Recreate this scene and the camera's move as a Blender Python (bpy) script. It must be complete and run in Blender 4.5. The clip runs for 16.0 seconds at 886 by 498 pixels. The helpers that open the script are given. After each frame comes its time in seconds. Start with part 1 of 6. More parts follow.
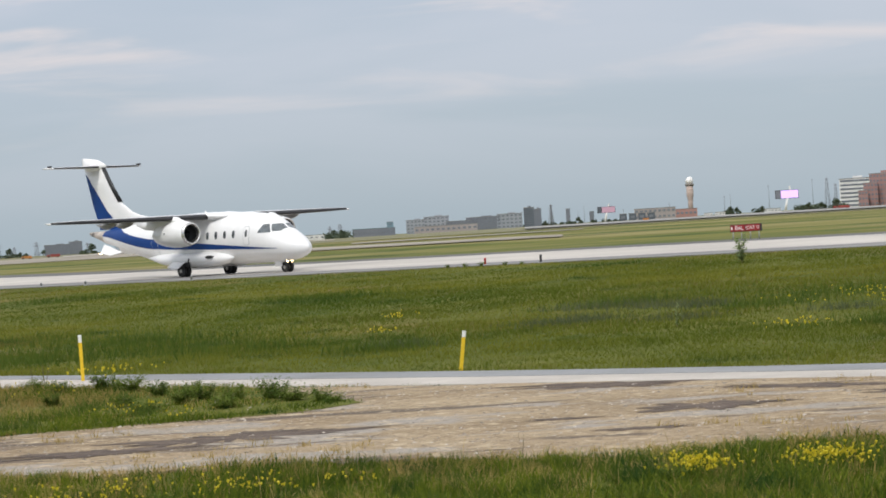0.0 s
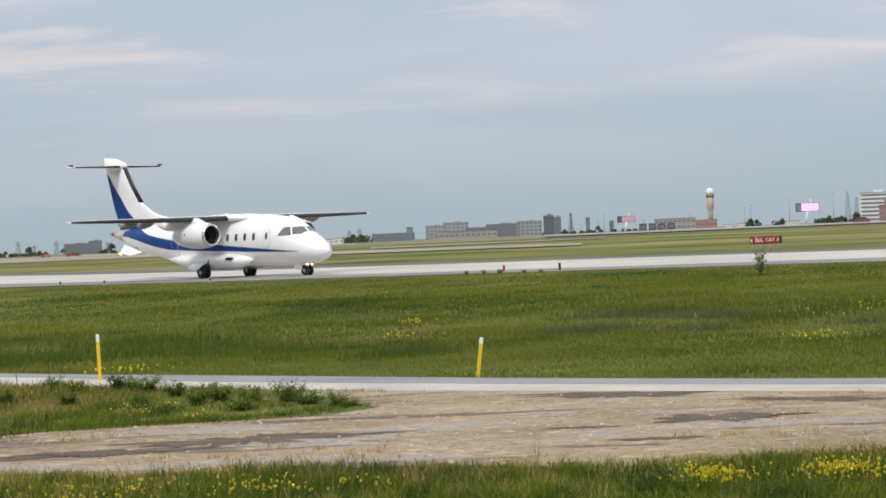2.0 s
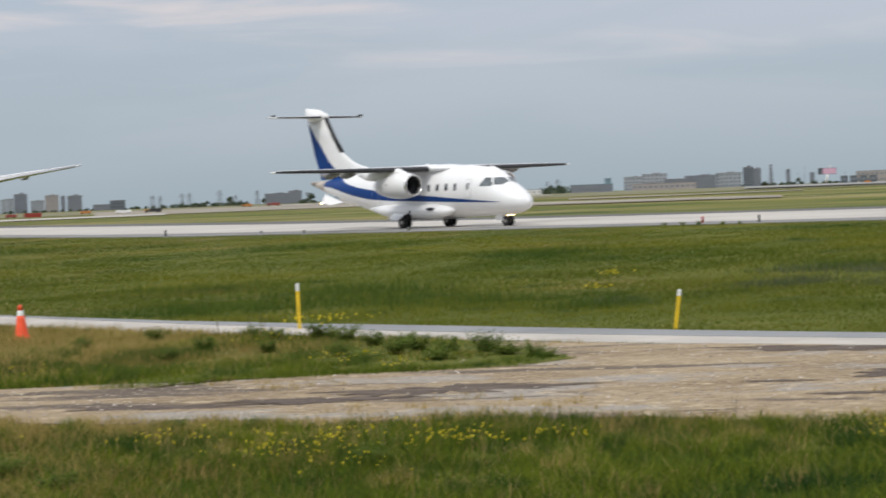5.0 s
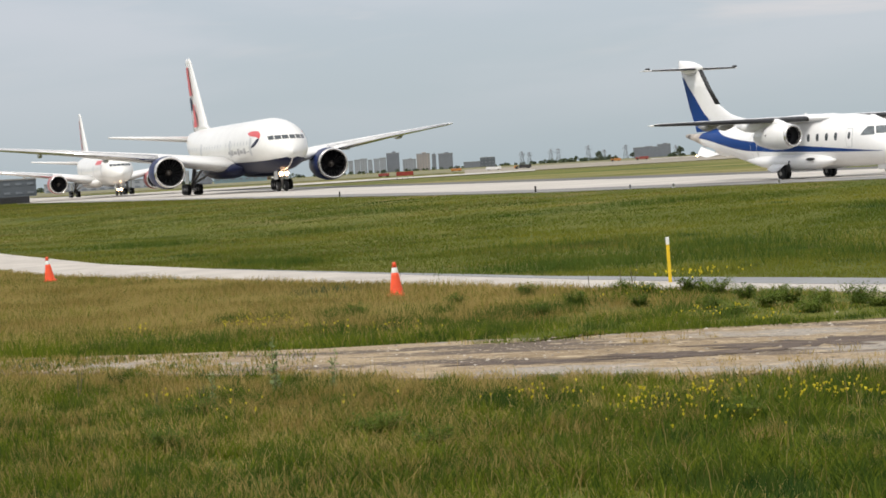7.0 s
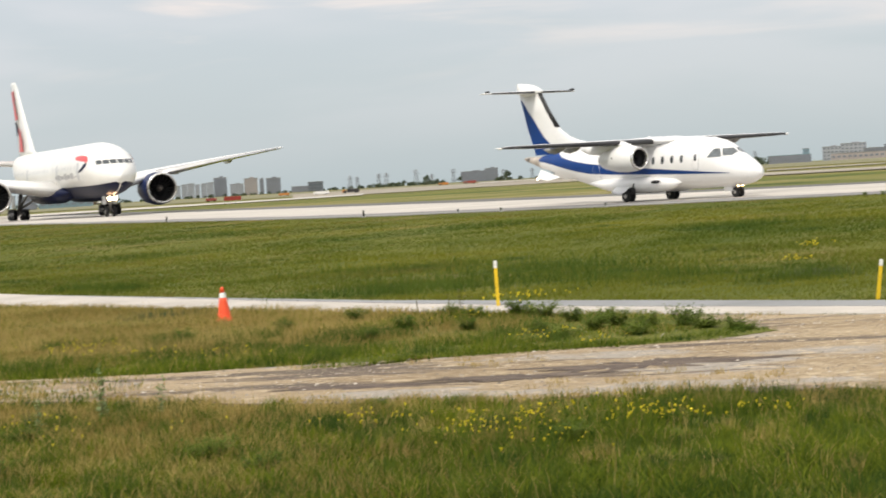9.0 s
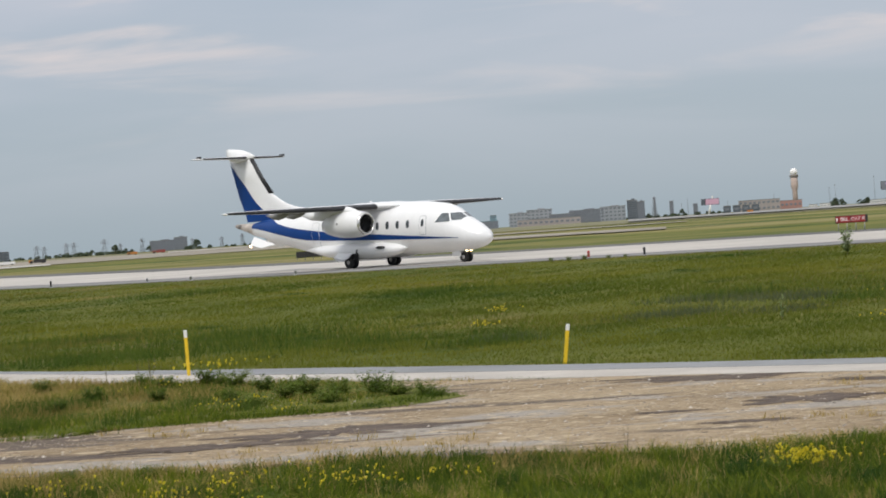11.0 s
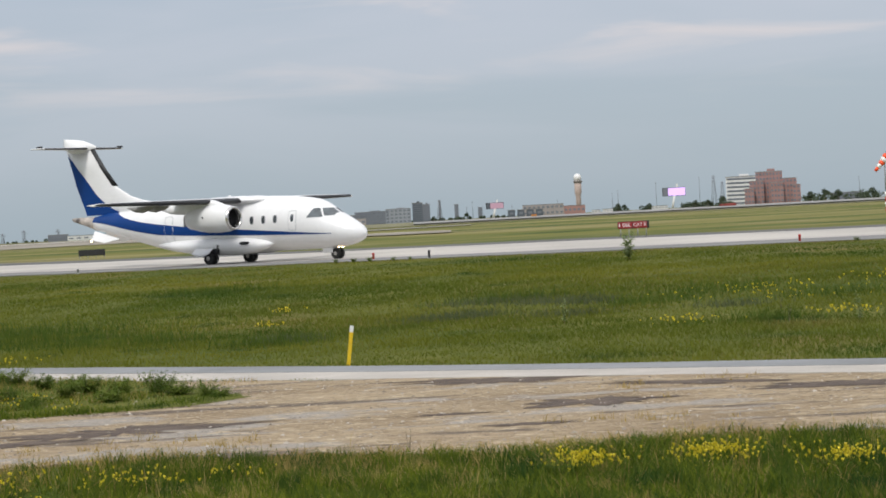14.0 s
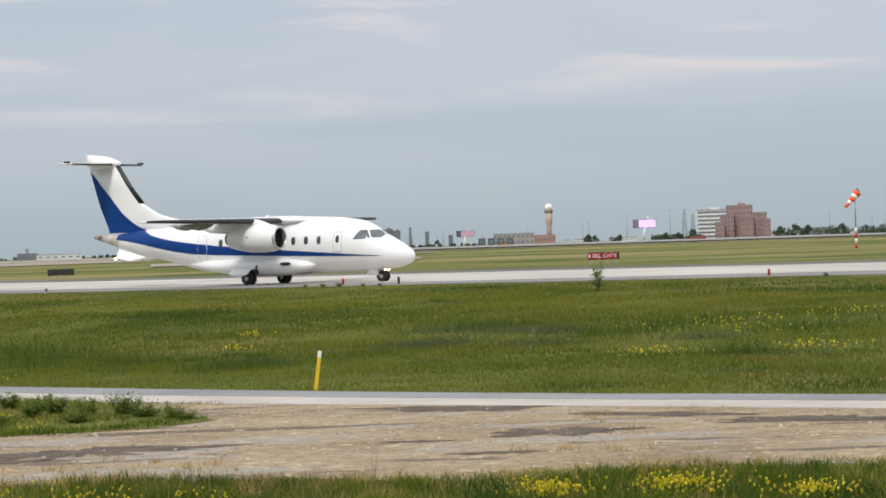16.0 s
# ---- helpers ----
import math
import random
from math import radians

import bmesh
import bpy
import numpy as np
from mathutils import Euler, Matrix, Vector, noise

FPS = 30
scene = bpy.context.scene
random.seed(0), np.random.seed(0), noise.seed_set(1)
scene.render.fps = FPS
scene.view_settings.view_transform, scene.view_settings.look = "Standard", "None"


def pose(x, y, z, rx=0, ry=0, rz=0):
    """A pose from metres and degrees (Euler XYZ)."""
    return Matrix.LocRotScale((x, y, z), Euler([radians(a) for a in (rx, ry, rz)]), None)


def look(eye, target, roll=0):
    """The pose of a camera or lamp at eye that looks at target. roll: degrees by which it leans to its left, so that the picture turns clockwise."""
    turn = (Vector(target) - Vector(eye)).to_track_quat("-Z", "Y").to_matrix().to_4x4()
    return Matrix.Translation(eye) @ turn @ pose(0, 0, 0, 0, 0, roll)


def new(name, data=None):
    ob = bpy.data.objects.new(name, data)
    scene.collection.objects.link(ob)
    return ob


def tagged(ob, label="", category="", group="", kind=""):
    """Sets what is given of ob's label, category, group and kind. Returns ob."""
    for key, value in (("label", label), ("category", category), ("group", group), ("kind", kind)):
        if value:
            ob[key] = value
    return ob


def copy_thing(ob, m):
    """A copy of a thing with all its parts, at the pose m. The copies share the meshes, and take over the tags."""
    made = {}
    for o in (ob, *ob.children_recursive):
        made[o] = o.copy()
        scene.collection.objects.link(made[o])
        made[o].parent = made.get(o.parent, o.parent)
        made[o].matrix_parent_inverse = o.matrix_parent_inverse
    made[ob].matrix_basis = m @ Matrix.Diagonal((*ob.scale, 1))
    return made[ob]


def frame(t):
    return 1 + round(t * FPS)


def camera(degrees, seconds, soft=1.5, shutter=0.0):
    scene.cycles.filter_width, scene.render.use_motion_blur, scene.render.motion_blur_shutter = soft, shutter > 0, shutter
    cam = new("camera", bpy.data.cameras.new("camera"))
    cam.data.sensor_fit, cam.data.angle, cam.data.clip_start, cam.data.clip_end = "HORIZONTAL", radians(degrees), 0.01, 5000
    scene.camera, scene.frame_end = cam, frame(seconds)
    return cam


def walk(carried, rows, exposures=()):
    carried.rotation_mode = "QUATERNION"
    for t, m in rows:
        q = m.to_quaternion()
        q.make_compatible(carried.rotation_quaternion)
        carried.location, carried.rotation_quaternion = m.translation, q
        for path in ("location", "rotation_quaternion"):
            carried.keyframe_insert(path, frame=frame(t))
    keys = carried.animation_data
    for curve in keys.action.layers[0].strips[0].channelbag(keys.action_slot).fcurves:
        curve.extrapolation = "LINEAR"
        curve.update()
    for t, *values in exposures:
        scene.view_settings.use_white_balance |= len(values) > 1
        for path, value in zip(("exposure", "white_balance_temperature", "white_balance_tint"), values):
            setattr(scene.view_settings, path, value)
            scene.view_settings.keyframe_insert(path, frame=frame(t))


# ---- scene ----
EYE = 1.97          # the eye above the taxiway, which lies at z = 0
FOREGROUND = -0.82  # the service road and the grass before it lie lower

cam = camera(21.15, 16.0, soft=1.7, shutter=0.35)
walk(cam, [
    (0, pose(0, 0, EYE, 89.457, 3.494, 0.368)),
    (0.5, pose(0, 0, EYE, 89.799, 2.293, -0.269)),
    (1, pose(0, 0, EYE, 89.883, 2.077, -0.744)),
    (1.5, pose(0, 0, EYE, 89.723, 2.252, 0.572)),
    (2, pose(0, 0, EYE, 89.630, 2.395, 0.840)),
    (2.5, pose(0, 0, EYE, 89.643, 2.402, 0.207)),
    (3, pose(0, 0, EYE, 89.650, 2.410, 0.793)),
    (3.2, pose(0, 0, EYE, 89.643, 2.388, 1.208)),
    (5.3, pose(0, 0, EYE, 88.484, 2.103, 7.888)),
    (5.5, pose(0, 0, EYE, 88.418, 2.065, 9.695)),
    (6, pose(0, 0, EYE, 88.049, 2.188, 12.217)),
    (6.5, pose(0, 0, EYE, 87.904, 2.802, 13.417)),
    (7, pose(0, 0, EYE, 87.951, 3.307, 14.511)),
    (7.5, pose(0, 0, EYE, 88.170, 3.370, 13.937)),
    (8, pose(0, 0, EYE, 88.322, 3.488, 13.390)),
    (8.5, pose(0, 0, EYE, 88.074, 3.516, 12.008)),
    (9, pose(0, 0, EYE, 88.294, 3.451, 10.354)),
    (9.5, pose(0, 0, EYE, 88.621, 3.637, 8.183)),
    (10, pose(0, 0, EYE, 88.291, 3.767, 5.906)),
    (10.2, pose(0, 0, EYE, 88.470, 3.788, 5.098)),
    (12.3, pose(0, 0, EYE, 90.181, 3.348, 1.165)),
    (12.5, pose(0, 0, EYE, 90.093, 3.127, 0.967)),
    (13, pose(0, 0, EYE, 89.678, 2.654, 0.215)),
    (13.5, pose(0, 0, EYE, 88.918, 3.243, -2.552)),
    (14, pose(0, 0, EYE, 89.187, 3.057, -2.326)),
    (14.5, pose(0, 0, EYE, 89.506, 2.504, -1.739)),
    (15, pose(0, 0, EYE, 89.524, 2.216, -2.241)),
    (15.5, pose(0, 0, EYE, 89.484, 2.206, -2.713)),
    (16, pose(0, 0, EYE, 89.816, 1.843, -3.040)),
], exposures=[(0, 0.0, 6500, 10), (3.2, 0.0, 6500, 10), (5.5, -0.12, 6450, 10), (6, -0.12, 6500, 10), (6.5, -0.03, 6600, 10), (7, 0.09, 6800, 10), (8, 0.16, 6900, 10), (9, 0.30, 7100, 10), (9.5, -0.12, 6600, 10), (10, -0.12, 6550, 10), (12.5, -0.20, 6500, 10), (13, -0.10, 6500, 10), (14.5, -0.08, 6500, 10), (15.5, 0.0, 6500, 10), (16, 0.0, 6600, 10)])

# ---- daylight: high overcast ----
SUN_ELEVATION, SUN_AZIMUTH = 52.0, 205.0     # compass-wise from +y
world = bpy.data.worlds.new("overcast_sky")
scene.world = world
world.use_nodes = True


def build_world():
    nt = world.node_tree
    nt.nodes.clear()
    out = nt.nodes.new("ShaderNodeOutputWorld")
    sky = nt.nodes.new("ShaderNodeTexSky")
    sky.sky_type, sky.sun_disc = "NISHITA", False
    sky.sun_elevation, sky.sun_rotation = radians(SUN_ELEVATION), radians(SUN_AZIMUTH)
    blue = nt.nodes.new("ShaderNodeBackground")
    blue.inputs["Strength"].default_value = 0.10
    nt.links.new(sky.outputs[0], blue.inputs["Color"])
    coord = nt.nodes.new("ShaderNodeTexCoord")
    split = nt.nodes.new("ShaderNodeSeparateXYZ")
    nt.links.new(coord.outputs["Generated"], split.inputs[0])

    def layer(scale, detail, lo, hi, seed):
        m = nt.nodes.new("ShaderNodeMapping")
        m.inputs["Scale"].default_value = scale
        m.inputs["Location"].default_value = (seed, seed * 0.7, seed * 1.3)
        m.inputs["Rotation"].default_value = (0.0, radians(2.0), 0.0)
        n = nt.nodes.new("ShaderNodeTexNoise")
        n.inputs["Scale"].default_value = 1.0
        n.inputs["Detail"].default_value = detail
        n.inputs["Roughness"].default_value = 0.5
        n.inputs["Distortion"].default_value = 0.4
        r = nt.nodes.new("ShaderNodeMapRange")
        r.interpolation_type = "SMOOTHSTEP"
        r.inputs["From Min"].default_value, r.inputs["From Max"].default_value = lo, hi
        nt.links.new(coord.outputs["Generated"], m.inputs[0])
        nt.links.new(m.outputs[0], n.inputs["Vector"])
        nt.links.new(n.outputs["Fac"], r.inputs[0])
        return r.outputs[0]

    def mixed(fac, a, b):
        m = nt.nodes.new("ShaderNodeMix")
        m.data_type = "RGBA"
        nt.links.new(fac, m.inputs[0])
        for sock, v in ((m.inputs[6], a), (m.inputs[7], b)):
            if isinstance(v, tuple):
                sock.default_value = (*v, 1)
            else:
                nt.links.new(v, sock)
        return m.outputs[2]

    up = nt.nodes.new("ShaderNodeMapRange")
    up.inputs["From Min"].default_value, up.inputs["From Max"].default_value = 0.0, 0.11
    nt.links.new(split.outputs[2], up.inputs[0])
    zen = nt.nodes.new("ShaderNodeMapRange")
    zen.inputs["From Min"].default_value, zen.inputs["From Max"].default_value = 0.1, 0.9
    nt.links.new(split.outputs[2], zen.inputs[0])
    haze, high = SKY_LOW, SKY_HIGH
    base = mixed(up.outputs[0], haze, high)
    veil = nt.nodes.new("ShaderNodeMath")
    veil.operation = "MULTIPLY"
    nt.links.new(layer((4.5, 4.5, 24), 5, 0.38, 0.66, 3.1), veil.inputs[0])
    nt.links.new(up.outputs[0], veil.inputs[1])
    base = mixed(veil.outputs[0], base, SKY_VEIL)
    streak_up = nt.nodes.new("ShaderNodeMapRange")
    streak_up.interpolation_type = "SMOOTHSTEP"
    streak_up.inputs["From Min"].default_value, streak_up.inputs["From Max"].default_value = 0.03, 0.10
    nt.links.new(split.outputs[2], streak_up.inputs[0])
    streak = nt.nodes.new("ShaderNodeMath")
    streak.operation = "MULTIPLY"
    nt.links.new(layer((8, 8, 62), 5, 0.50, 0.72, 8.4), streak.inputs[0])
    nt.links.new(streak_up.outputs[0], streak.inputs[1])
    base = mixed(streak.outputs[0], base, SKY_STREAK)
    base = mixed(zen.outputs[0], base, SKY_ZENITH)
    cloud = nt.nodes.new("ShaderNodeBackground")
    cloud.inputs["Strength"].default_value = 1.0
    nt.links.new(base, cloud.inputs["Color"])
    mix = nt.nodes.new("ShaderNodeMixShader")
    mix.inputs[0].default_value = 0.88
    nt.links.new(blue.outputs[0], mix.inputs[1])
    nt.links.new(cloud.outputs[0], mix.inputs[2])
    nt.links.new(mix.outputs[0], out.inputs[0])


SKY_LOW, SKY_HIGH = (0.400, 0.487, 0.557), (0.515, 0.580, 0.682)
SKY_VEIL, SKY_STREAK, SKY_ZENITH = (0.59, 0.625, 0.715), (0.84, 0.75, 0.745), (1.15, 1.18, 1.22)
build_world()
sun = new("sun", bpy.data.lights.new("sun", "SUN"))
sun.data.energy, sun.data.angle, sun.data.color = 2.3, radians(14), (1.0, 0.96, 0.90)
_a, _e = radians(SUN_AZIMUTH), radians(SUN_ELEVATION)
sun.matrix_world = look((0, 0, 60), (-math.sin(_a) * math.cos(_e), -math.cos(_a) * math.cos(_e), 60 - math.sin(_e)))
scene.view_settings.exposure = 0.0


# ---- materials ----
def mat(name, col, rough=0.6, metal=0.0, var=0.12, s1=0.6, s2=14.0, bump=0.05, col2=None, coat=0.0, space="Object", stretch=(1, 1, 1), island=0.0, random_ob=0.0, spec=0.5, fine=0.35, stain=None, leafy=0.0):
    """A surface whose colour wanders at two scales between col and col2."""
    m = bpy.data.materials.new(name)
    m.use_nodes = True
    nt = m.node_tree
    b = nt.nodes["Principled BSDF"]
    b.inputs["Roughness"].default_value, b.inputs["Metallic"].default_value = rough, metal
    b.inputs["Coat Weight"].default_value = coat
    b.inputs["Specular IOR Level"].default_value = spec
    c2 = col2 or tuple(min(1, c * (1 + 1.2 * var)) for c in col)
    c1 = col if col2 else tuple(c * (1 - var) for c in col)
    if space == "World":
        co = nt.nodes.new("ShaderNodeNewGeometry").outputs["Position"]
    else:
        co = nt.nodes.new("ShaderNodeTexCoord").outputs["Object"]
    mp = nt.nodes.new("ShaderNodeMapping")
    mp.inputs["Scale"].default_value = stretch
    nt.links.new(co, mp.inputs[0])

    def noise_node(scale, detail):
        n = nt.nodes.new("ShaderNodeTexNoise")
        n.inputs["Scale"].default_value, n.inputs["Detail"].default_value = scale, detail
        nt.links.new(mp.outputs[0], n.inputs["Vector"])
        return n.outputs["Fac"]

    big, small = noise_node(s1, 4), noise_node(s2, 3)
    add = nt.nodes.new("ShaderNodeMath")
    add.operation = "MULTIPLY_ADD"
    add.inputs[1].default_value = 1 - fine
    nt.links.new(big, add.inputs[0])
    half = nt.nodes.new("ShaderNodeMath")
    half.operation = "MULTIPLY"
    half.inputs[1].default_value = fine
    nt.links.new(small, half.inputs[0])
    nt.links.new(half.outputs[0], add.inputs[2])
    rng = nt.nodes.new("ShaderNodeMapRange")
    rng.inputs["From Min"].default_value, rng.inputs["From Max"].default_value = 0.34, 0.66
    last = add.outputs[0]
    if island or random_ob:
        src = nt.nodes.new("ShaderNodeNewGeometry").outputs["Random Per Island"] if island else nt.nodes.new("ShaderNodeObjectInfo").outputs["Random"]
        sh = nt.nodes.new("ShaderNodeMath")
        sh.operation = "MULTIPLY_ADD"
        sh.inputs[1].default_value = island or random_ob
        nt.links.new(src, sh.inputs[0])
        lo = nt.nodes.new("ShaderNodeMath")
        lo.operation = "SUBTRACT"
        lo.inputs[1].default_value = 0.5 * (island or random_ob)
        nt.links.new(last, lo.inputs[0])
        nt.links.new(lo.outputs[0], sh.inputs[2])
        last = sh.outputs[0]
    nt.links.new(last, rng.inputs[0])
    mx = nt.nodes.new("ShaderNodeMix")
    mx.data_type = "RGBA"
    mx.inputs[6].default_value, mx.inputs[7].default_value = (*c1, 1), (*c2, 1)
    nt.links.new(rng.outputs[0], mx.inputs[0])
    colour = mx.outputs[2]
    for tint, scale, lo, hi, squeeze in stain or ():
        sm = nt.nodes.new("ShaderNodeMapping")
        sm.inputs["Scale"].default_value = squeeze
        sm.inputs["Rotation"].default_value = (0, 0, radians(8))
        nt.links.new(co, sm.inputs[0])
        sn = nt.nodes.new("ShaderNodeTexNoise")
        sn.inputs["Scale"].default_value, sn.inputs["Detail"].default_value, sn.inputs["Roughness"].default_value = scale, 6, 0.62
        nt.links.new(sm.outputs[0], sn.inputs["Vector"])
        sr = nt.nodes.new("ShaderNodeMapRange")
        sr.interpolation_type = "SMOOTHSTEP"
        sr.inputs["From Min"].default_value, sr.inputs["From Max"].default_value = lo, hi
        nt.links.new(sn.outputs["Fac"], sr.inputs[0])
        sx = nt.nodes.new("ShaderNodeMix")
        sx.data_type = "RGBA"
        sx.inputs[7].default_value = (*tint, 1)
        nt.links.new(colour, sx.inputs[6])
        nt.links.new(sr.outputs[0], sx.inputs[0])
        colour = sx.outputs[2]
    nt.links.new(colour, b.inputs["Base Color"])
    if leafy:     # thin leaves let part of the light through
        tl = nt.nodes.new("ShaderNodeBsdfTranslucent")
        nt.links.new(colour, tl.inputs["Color"])
        both = nt.nodes.new("ShaderNodeMixShader")
        both.inputs[0].default_value = leafy
        nt.links.new(b.outputs[0], both.inputs[1])
        nt.links.new(tl.outputs[0], both.inputs[2])
        nt.links.new(both.outputs[0], nt.nodes["Material Output"].inputs[0])
    if bump:
        bp = nt.nodes.new("ShaderNodeBump")
        bp.inputs["Strength"].default_value = bump
        bp.inputs["Distance"].default_value = 0.05
        nt.links.new(small, bp.inputs["Height"])
        nt.links.new(bp.outputs[0], b.inputs["Normal"])
    return m


def glow(name, col, strength):
    m = bpy.data.materials.new(name)
    m.use_nodes = True
    b = m.node_tree.nodes["Principled BSDF"]
    b.inputs["Base Color"].default_value = (*col, 1)
    b.inputs["Emission Color"].default_value = (*col, 1)
    b.inputs["Emission Strength"].default_value = strength
    return m


M_WHITE = mat("aircraft_white_paint", (0.80, 0.80, 0.80), 0.28, var=0.04, s1=0.8, s2=6, bump=0.0, coat=0.3)
M_BLUE = mat("aircraft_blue_paint", (0.003, 0.042, 0.195), 0.4, var=0.1, bump=0.0, spec=0.22)
M_BOOT = mat("black_rubber_boot", (0.018, 0.018, 0.02), 0.55, var=0.2, bump=0.02)
M_METAL = mat("bare_grey_metal", (0.42, 0.40, 0.38), 0.38, 0.8, var=0.2, s1=2, bump=0.03)
M_LIP = mat("polished_intake_metal", (0.72, 0.70, 0.68), 0.22, 0.9, var=0.1)
M_HEAT = mat("heat_stained_metal", (0.16, 0.14, 0.125), 0.5, 0.6, var=0.3, s1=3)
M_DARK = mat("dark_engine_inside", (0.015, 0.015, 0.017), 0.5, 0.3, var=0.3)
M_TYRE = mat("tyre_rubber", (0.018, 0.018, 0.018), 0.8, var=0.3, s1=5)
M_PANE = mat("dark_cockpit_glass", (0.055, 0.063, 0.07), 0.08, var=0.2, bump=0.0)
M_CONE = mat("stained_tail_cone_metal", (0.46, 0.41, 0.36), 0.5, 0.25, var=0.3, s1=2.2, s2=9, bump=0.02, stain=[((0.10, 0.085, 0.075), 1.6, 0.52, 0.66, (1, 1, 1))])
# glossy glass; part of the sky's reflection is painted in as a lighter base
M_SCREEN = mat("sky_tinted_cockpit_glass", (0.10, 0.115, 0.125), 0.06, var=0.35, s1=2.0, s2=9, bump=0.0, spec=0.9)
M_FAIRING = mat("fairing_grey_metal", (0.30, 0.29, 0.275), 0.5, 0.2, var=0.2, s1=3)
M_LINE = mat("grey_seam_line", (0.36, 0.36, 0.37), 0.5, var=0.1, bump=0.0)
M_GREYP = mat("light_grey_paint", (0.50, 0.51, 0.52), 0.4, var=0.06, bump=0.0)
M_LAMP = glow("warm_lamp_glow", (1.0, 0.62, 0.36), 14.0)
M_LAMPW = glow("bright_lamp_core", (1.0, 0.68, 0.36), 9.0)
M_IVORY = mat("airliner_white_paint", (0.78, 0.775, 0.75), 0.3, var=0.05, s1=0.3, s2=3, bump=0.0, coat=0.3)
M_NAVY = mat("airliner_navy_paint", (0.004, 0.008, 0.036), 0.45, var=0.15, bump=0.0, spec=0.2)
M_NAC = mat("nacelle_blue_paint", (0.006, 0.018, 0.085), 0.4, var=0.12, bump=0.0, spec=0.3)
M_RED = mat("airliner_red_paint", (0.60, 0.06, 0.065), 0.35, var=0.08, bump=0.0)
M_WINGU = mat("wing_grey_paint", (0.70, 0.70, 0.69), 0.4, var=0.06, s1=0.4, bump=0.0)
M_CONC = mat("worn_concrete", (0.44, 0.41, 0.37), 0.85, var=0.15, s1=0.12, s2=2.5, bump=0.1, space="World", stain=[((0.30, 0.285, 0.265), 0.10, 0.56, 0.72, (0.5, 1.4, 1))])
M_ASPH = mat("old_asphalt", (0.19, 0.185, 0.18), 0.9, var=0.2, s1=0.2, s2=6, bump=0.2, space="World")
M_TAR = mat("dark_shoulder_asphalt", (0.10, 0.098, 0.095), 0.9, var=0.25, s1=0.15, s2=4, bump=0.2, space="World")
M_PERIM = mat("worn_perimeter_asphalt", (0.25, 0.245, 0.23), 0.9, var=0.2, s1=0.01, s2=0.1, bump=0, space="World")
M_ROAD = mat("grey_service_road", (0.22, 0.225, 0.23), 0.9, var=0.15, s1=0.5, s2=9, bump=0.2, space="World")
M_GRAVEL = mat("pale_gravel", (0.43, 0.395, 0.355), 0.95, var=0.16, s1=0.8, s2=16, bump=0.5, space="World")
M_DIRT = mat("dry_gravel_dirt", (0.205, 0.150, 0.092), 0.95, s1=0.45, s2=8, bump=0.5, col2=(0.375, 0.295, 0.195), spec=0.12, space="World", stretch=(0.7, 1.1, 1), fine=0.5,
             stain=[((0.30, 0.27, 0.235), 0.5, 0.53, 0.60, (0.5, 1.2, 1)), ((0.125, 0.098, 0.078), 0.42, 0.56, 0.62, (0.35, 1.7, 1)), ((0.46, 0.375, 0.26), 3.2, 0.55, 0.68, (0.9, 1.0, 1)), ((0.125, 0.100, 0.076), 6.0, 0.57, 0.68, (1.0, 1.0, 1)), ((0.50, 0.43, 0.33), 13.0, 0.59, 0.68, (1.0, 1.0, 1)), ((0.12, 0.098, 0.075), 14.0, 0.59, 0.68, (1.0, 1.0, 1))])
M_MUD = mat("dark_damp_mud", (0.060, 0.046, 0.040), 0.9, s1=2.6, s2=12, bump=0.5, col2=(0.175, 0.138, 0.112), spec=0.12, space="World", stretch=(0.5, 1.8, 1), fine=0.5)
M_SOIL = mat("green_thatch_soil", (0.060, 0.084, 0.014), 0.95, s1=0.10, s2=1.1, bump=0.3, col2=(0.140, 0.138, 0.028), spec=0.12, space="World", fine=0.3,
             stain=[((0.165, 0.132, 0.045), 0.10, 0.54, 0.66, (0.8, 0.6, 1))])
M_GROUND = mat("turf_soil", (0.082, 0.100, 0.018), 0.95, s1=0.06, s2=1.1, bump=0.3, col2=(0.165, 0.158, 0.040), spec=0.12, space="World", fine=0.25,
               stain=[((0.25, 0.212, 0.088), 0.014, 0.42, 0.62, (0.8, 1.0, 1)), ((0.060, 0.090, 0.016), 0.020, 0.48, 0.64, (0.8, 1.1, 1)), ((0.040, 0.062, 0.014), 0.09, 0.58, 0.64, (0.4, 0.5, 1)), ((0.25, 0.205, 0.12), 0.06, 0.60, 0.67, (0.3, 0.8, 1))])
M_GRASS = mat("green_grass_blades", (0.046, 0.086, 0.011), 0.75, s1=0.30, s2=1.6, bump=0, col2=(0.180, 0.218, 0.020), spec=0.12, space="World", leafy=0.45, island=0.42,
             stain=[((0.026, 0.066, 0.014), 0.9, 0.53, 0.66, (1, 0.7, 1)), ((0.21, 0.19, 0.05), 0.5, 0.62, 0.72, (1, 0.6, 1))])
M_TURF = mat("bank_grass_blades", (0.068, 0.110, 0.015), 0.8, s1=0.07, s2=0.35, bump=0, col2=(0.215, 0.215, 0.030), spec=0.12, space="World", leafy=0.45, island=0.02, fine=0.3,
             stain=[((0.046, 0.090, 0.012), 0.11, 0.54, 0.66, (0.7, 0.6, 1)), ((0.190, 0.165, 0.045), 0.09, 0.57, 0.68, (0.8, 0.6, 1)), ((0.046, 0.090, 0.022), 0.35, 0.58, 0.70, (0.8, 0.6, 1))])
M_STRAW = mat("dry_straw_blades", (0.24, 0.175, 0.050), 0.8, s1=0.3, s2=2, bump=0, col2=(0.50, 0.375, 0.145), spec=0.12, space="World", leafy=0.45, island=0.25)
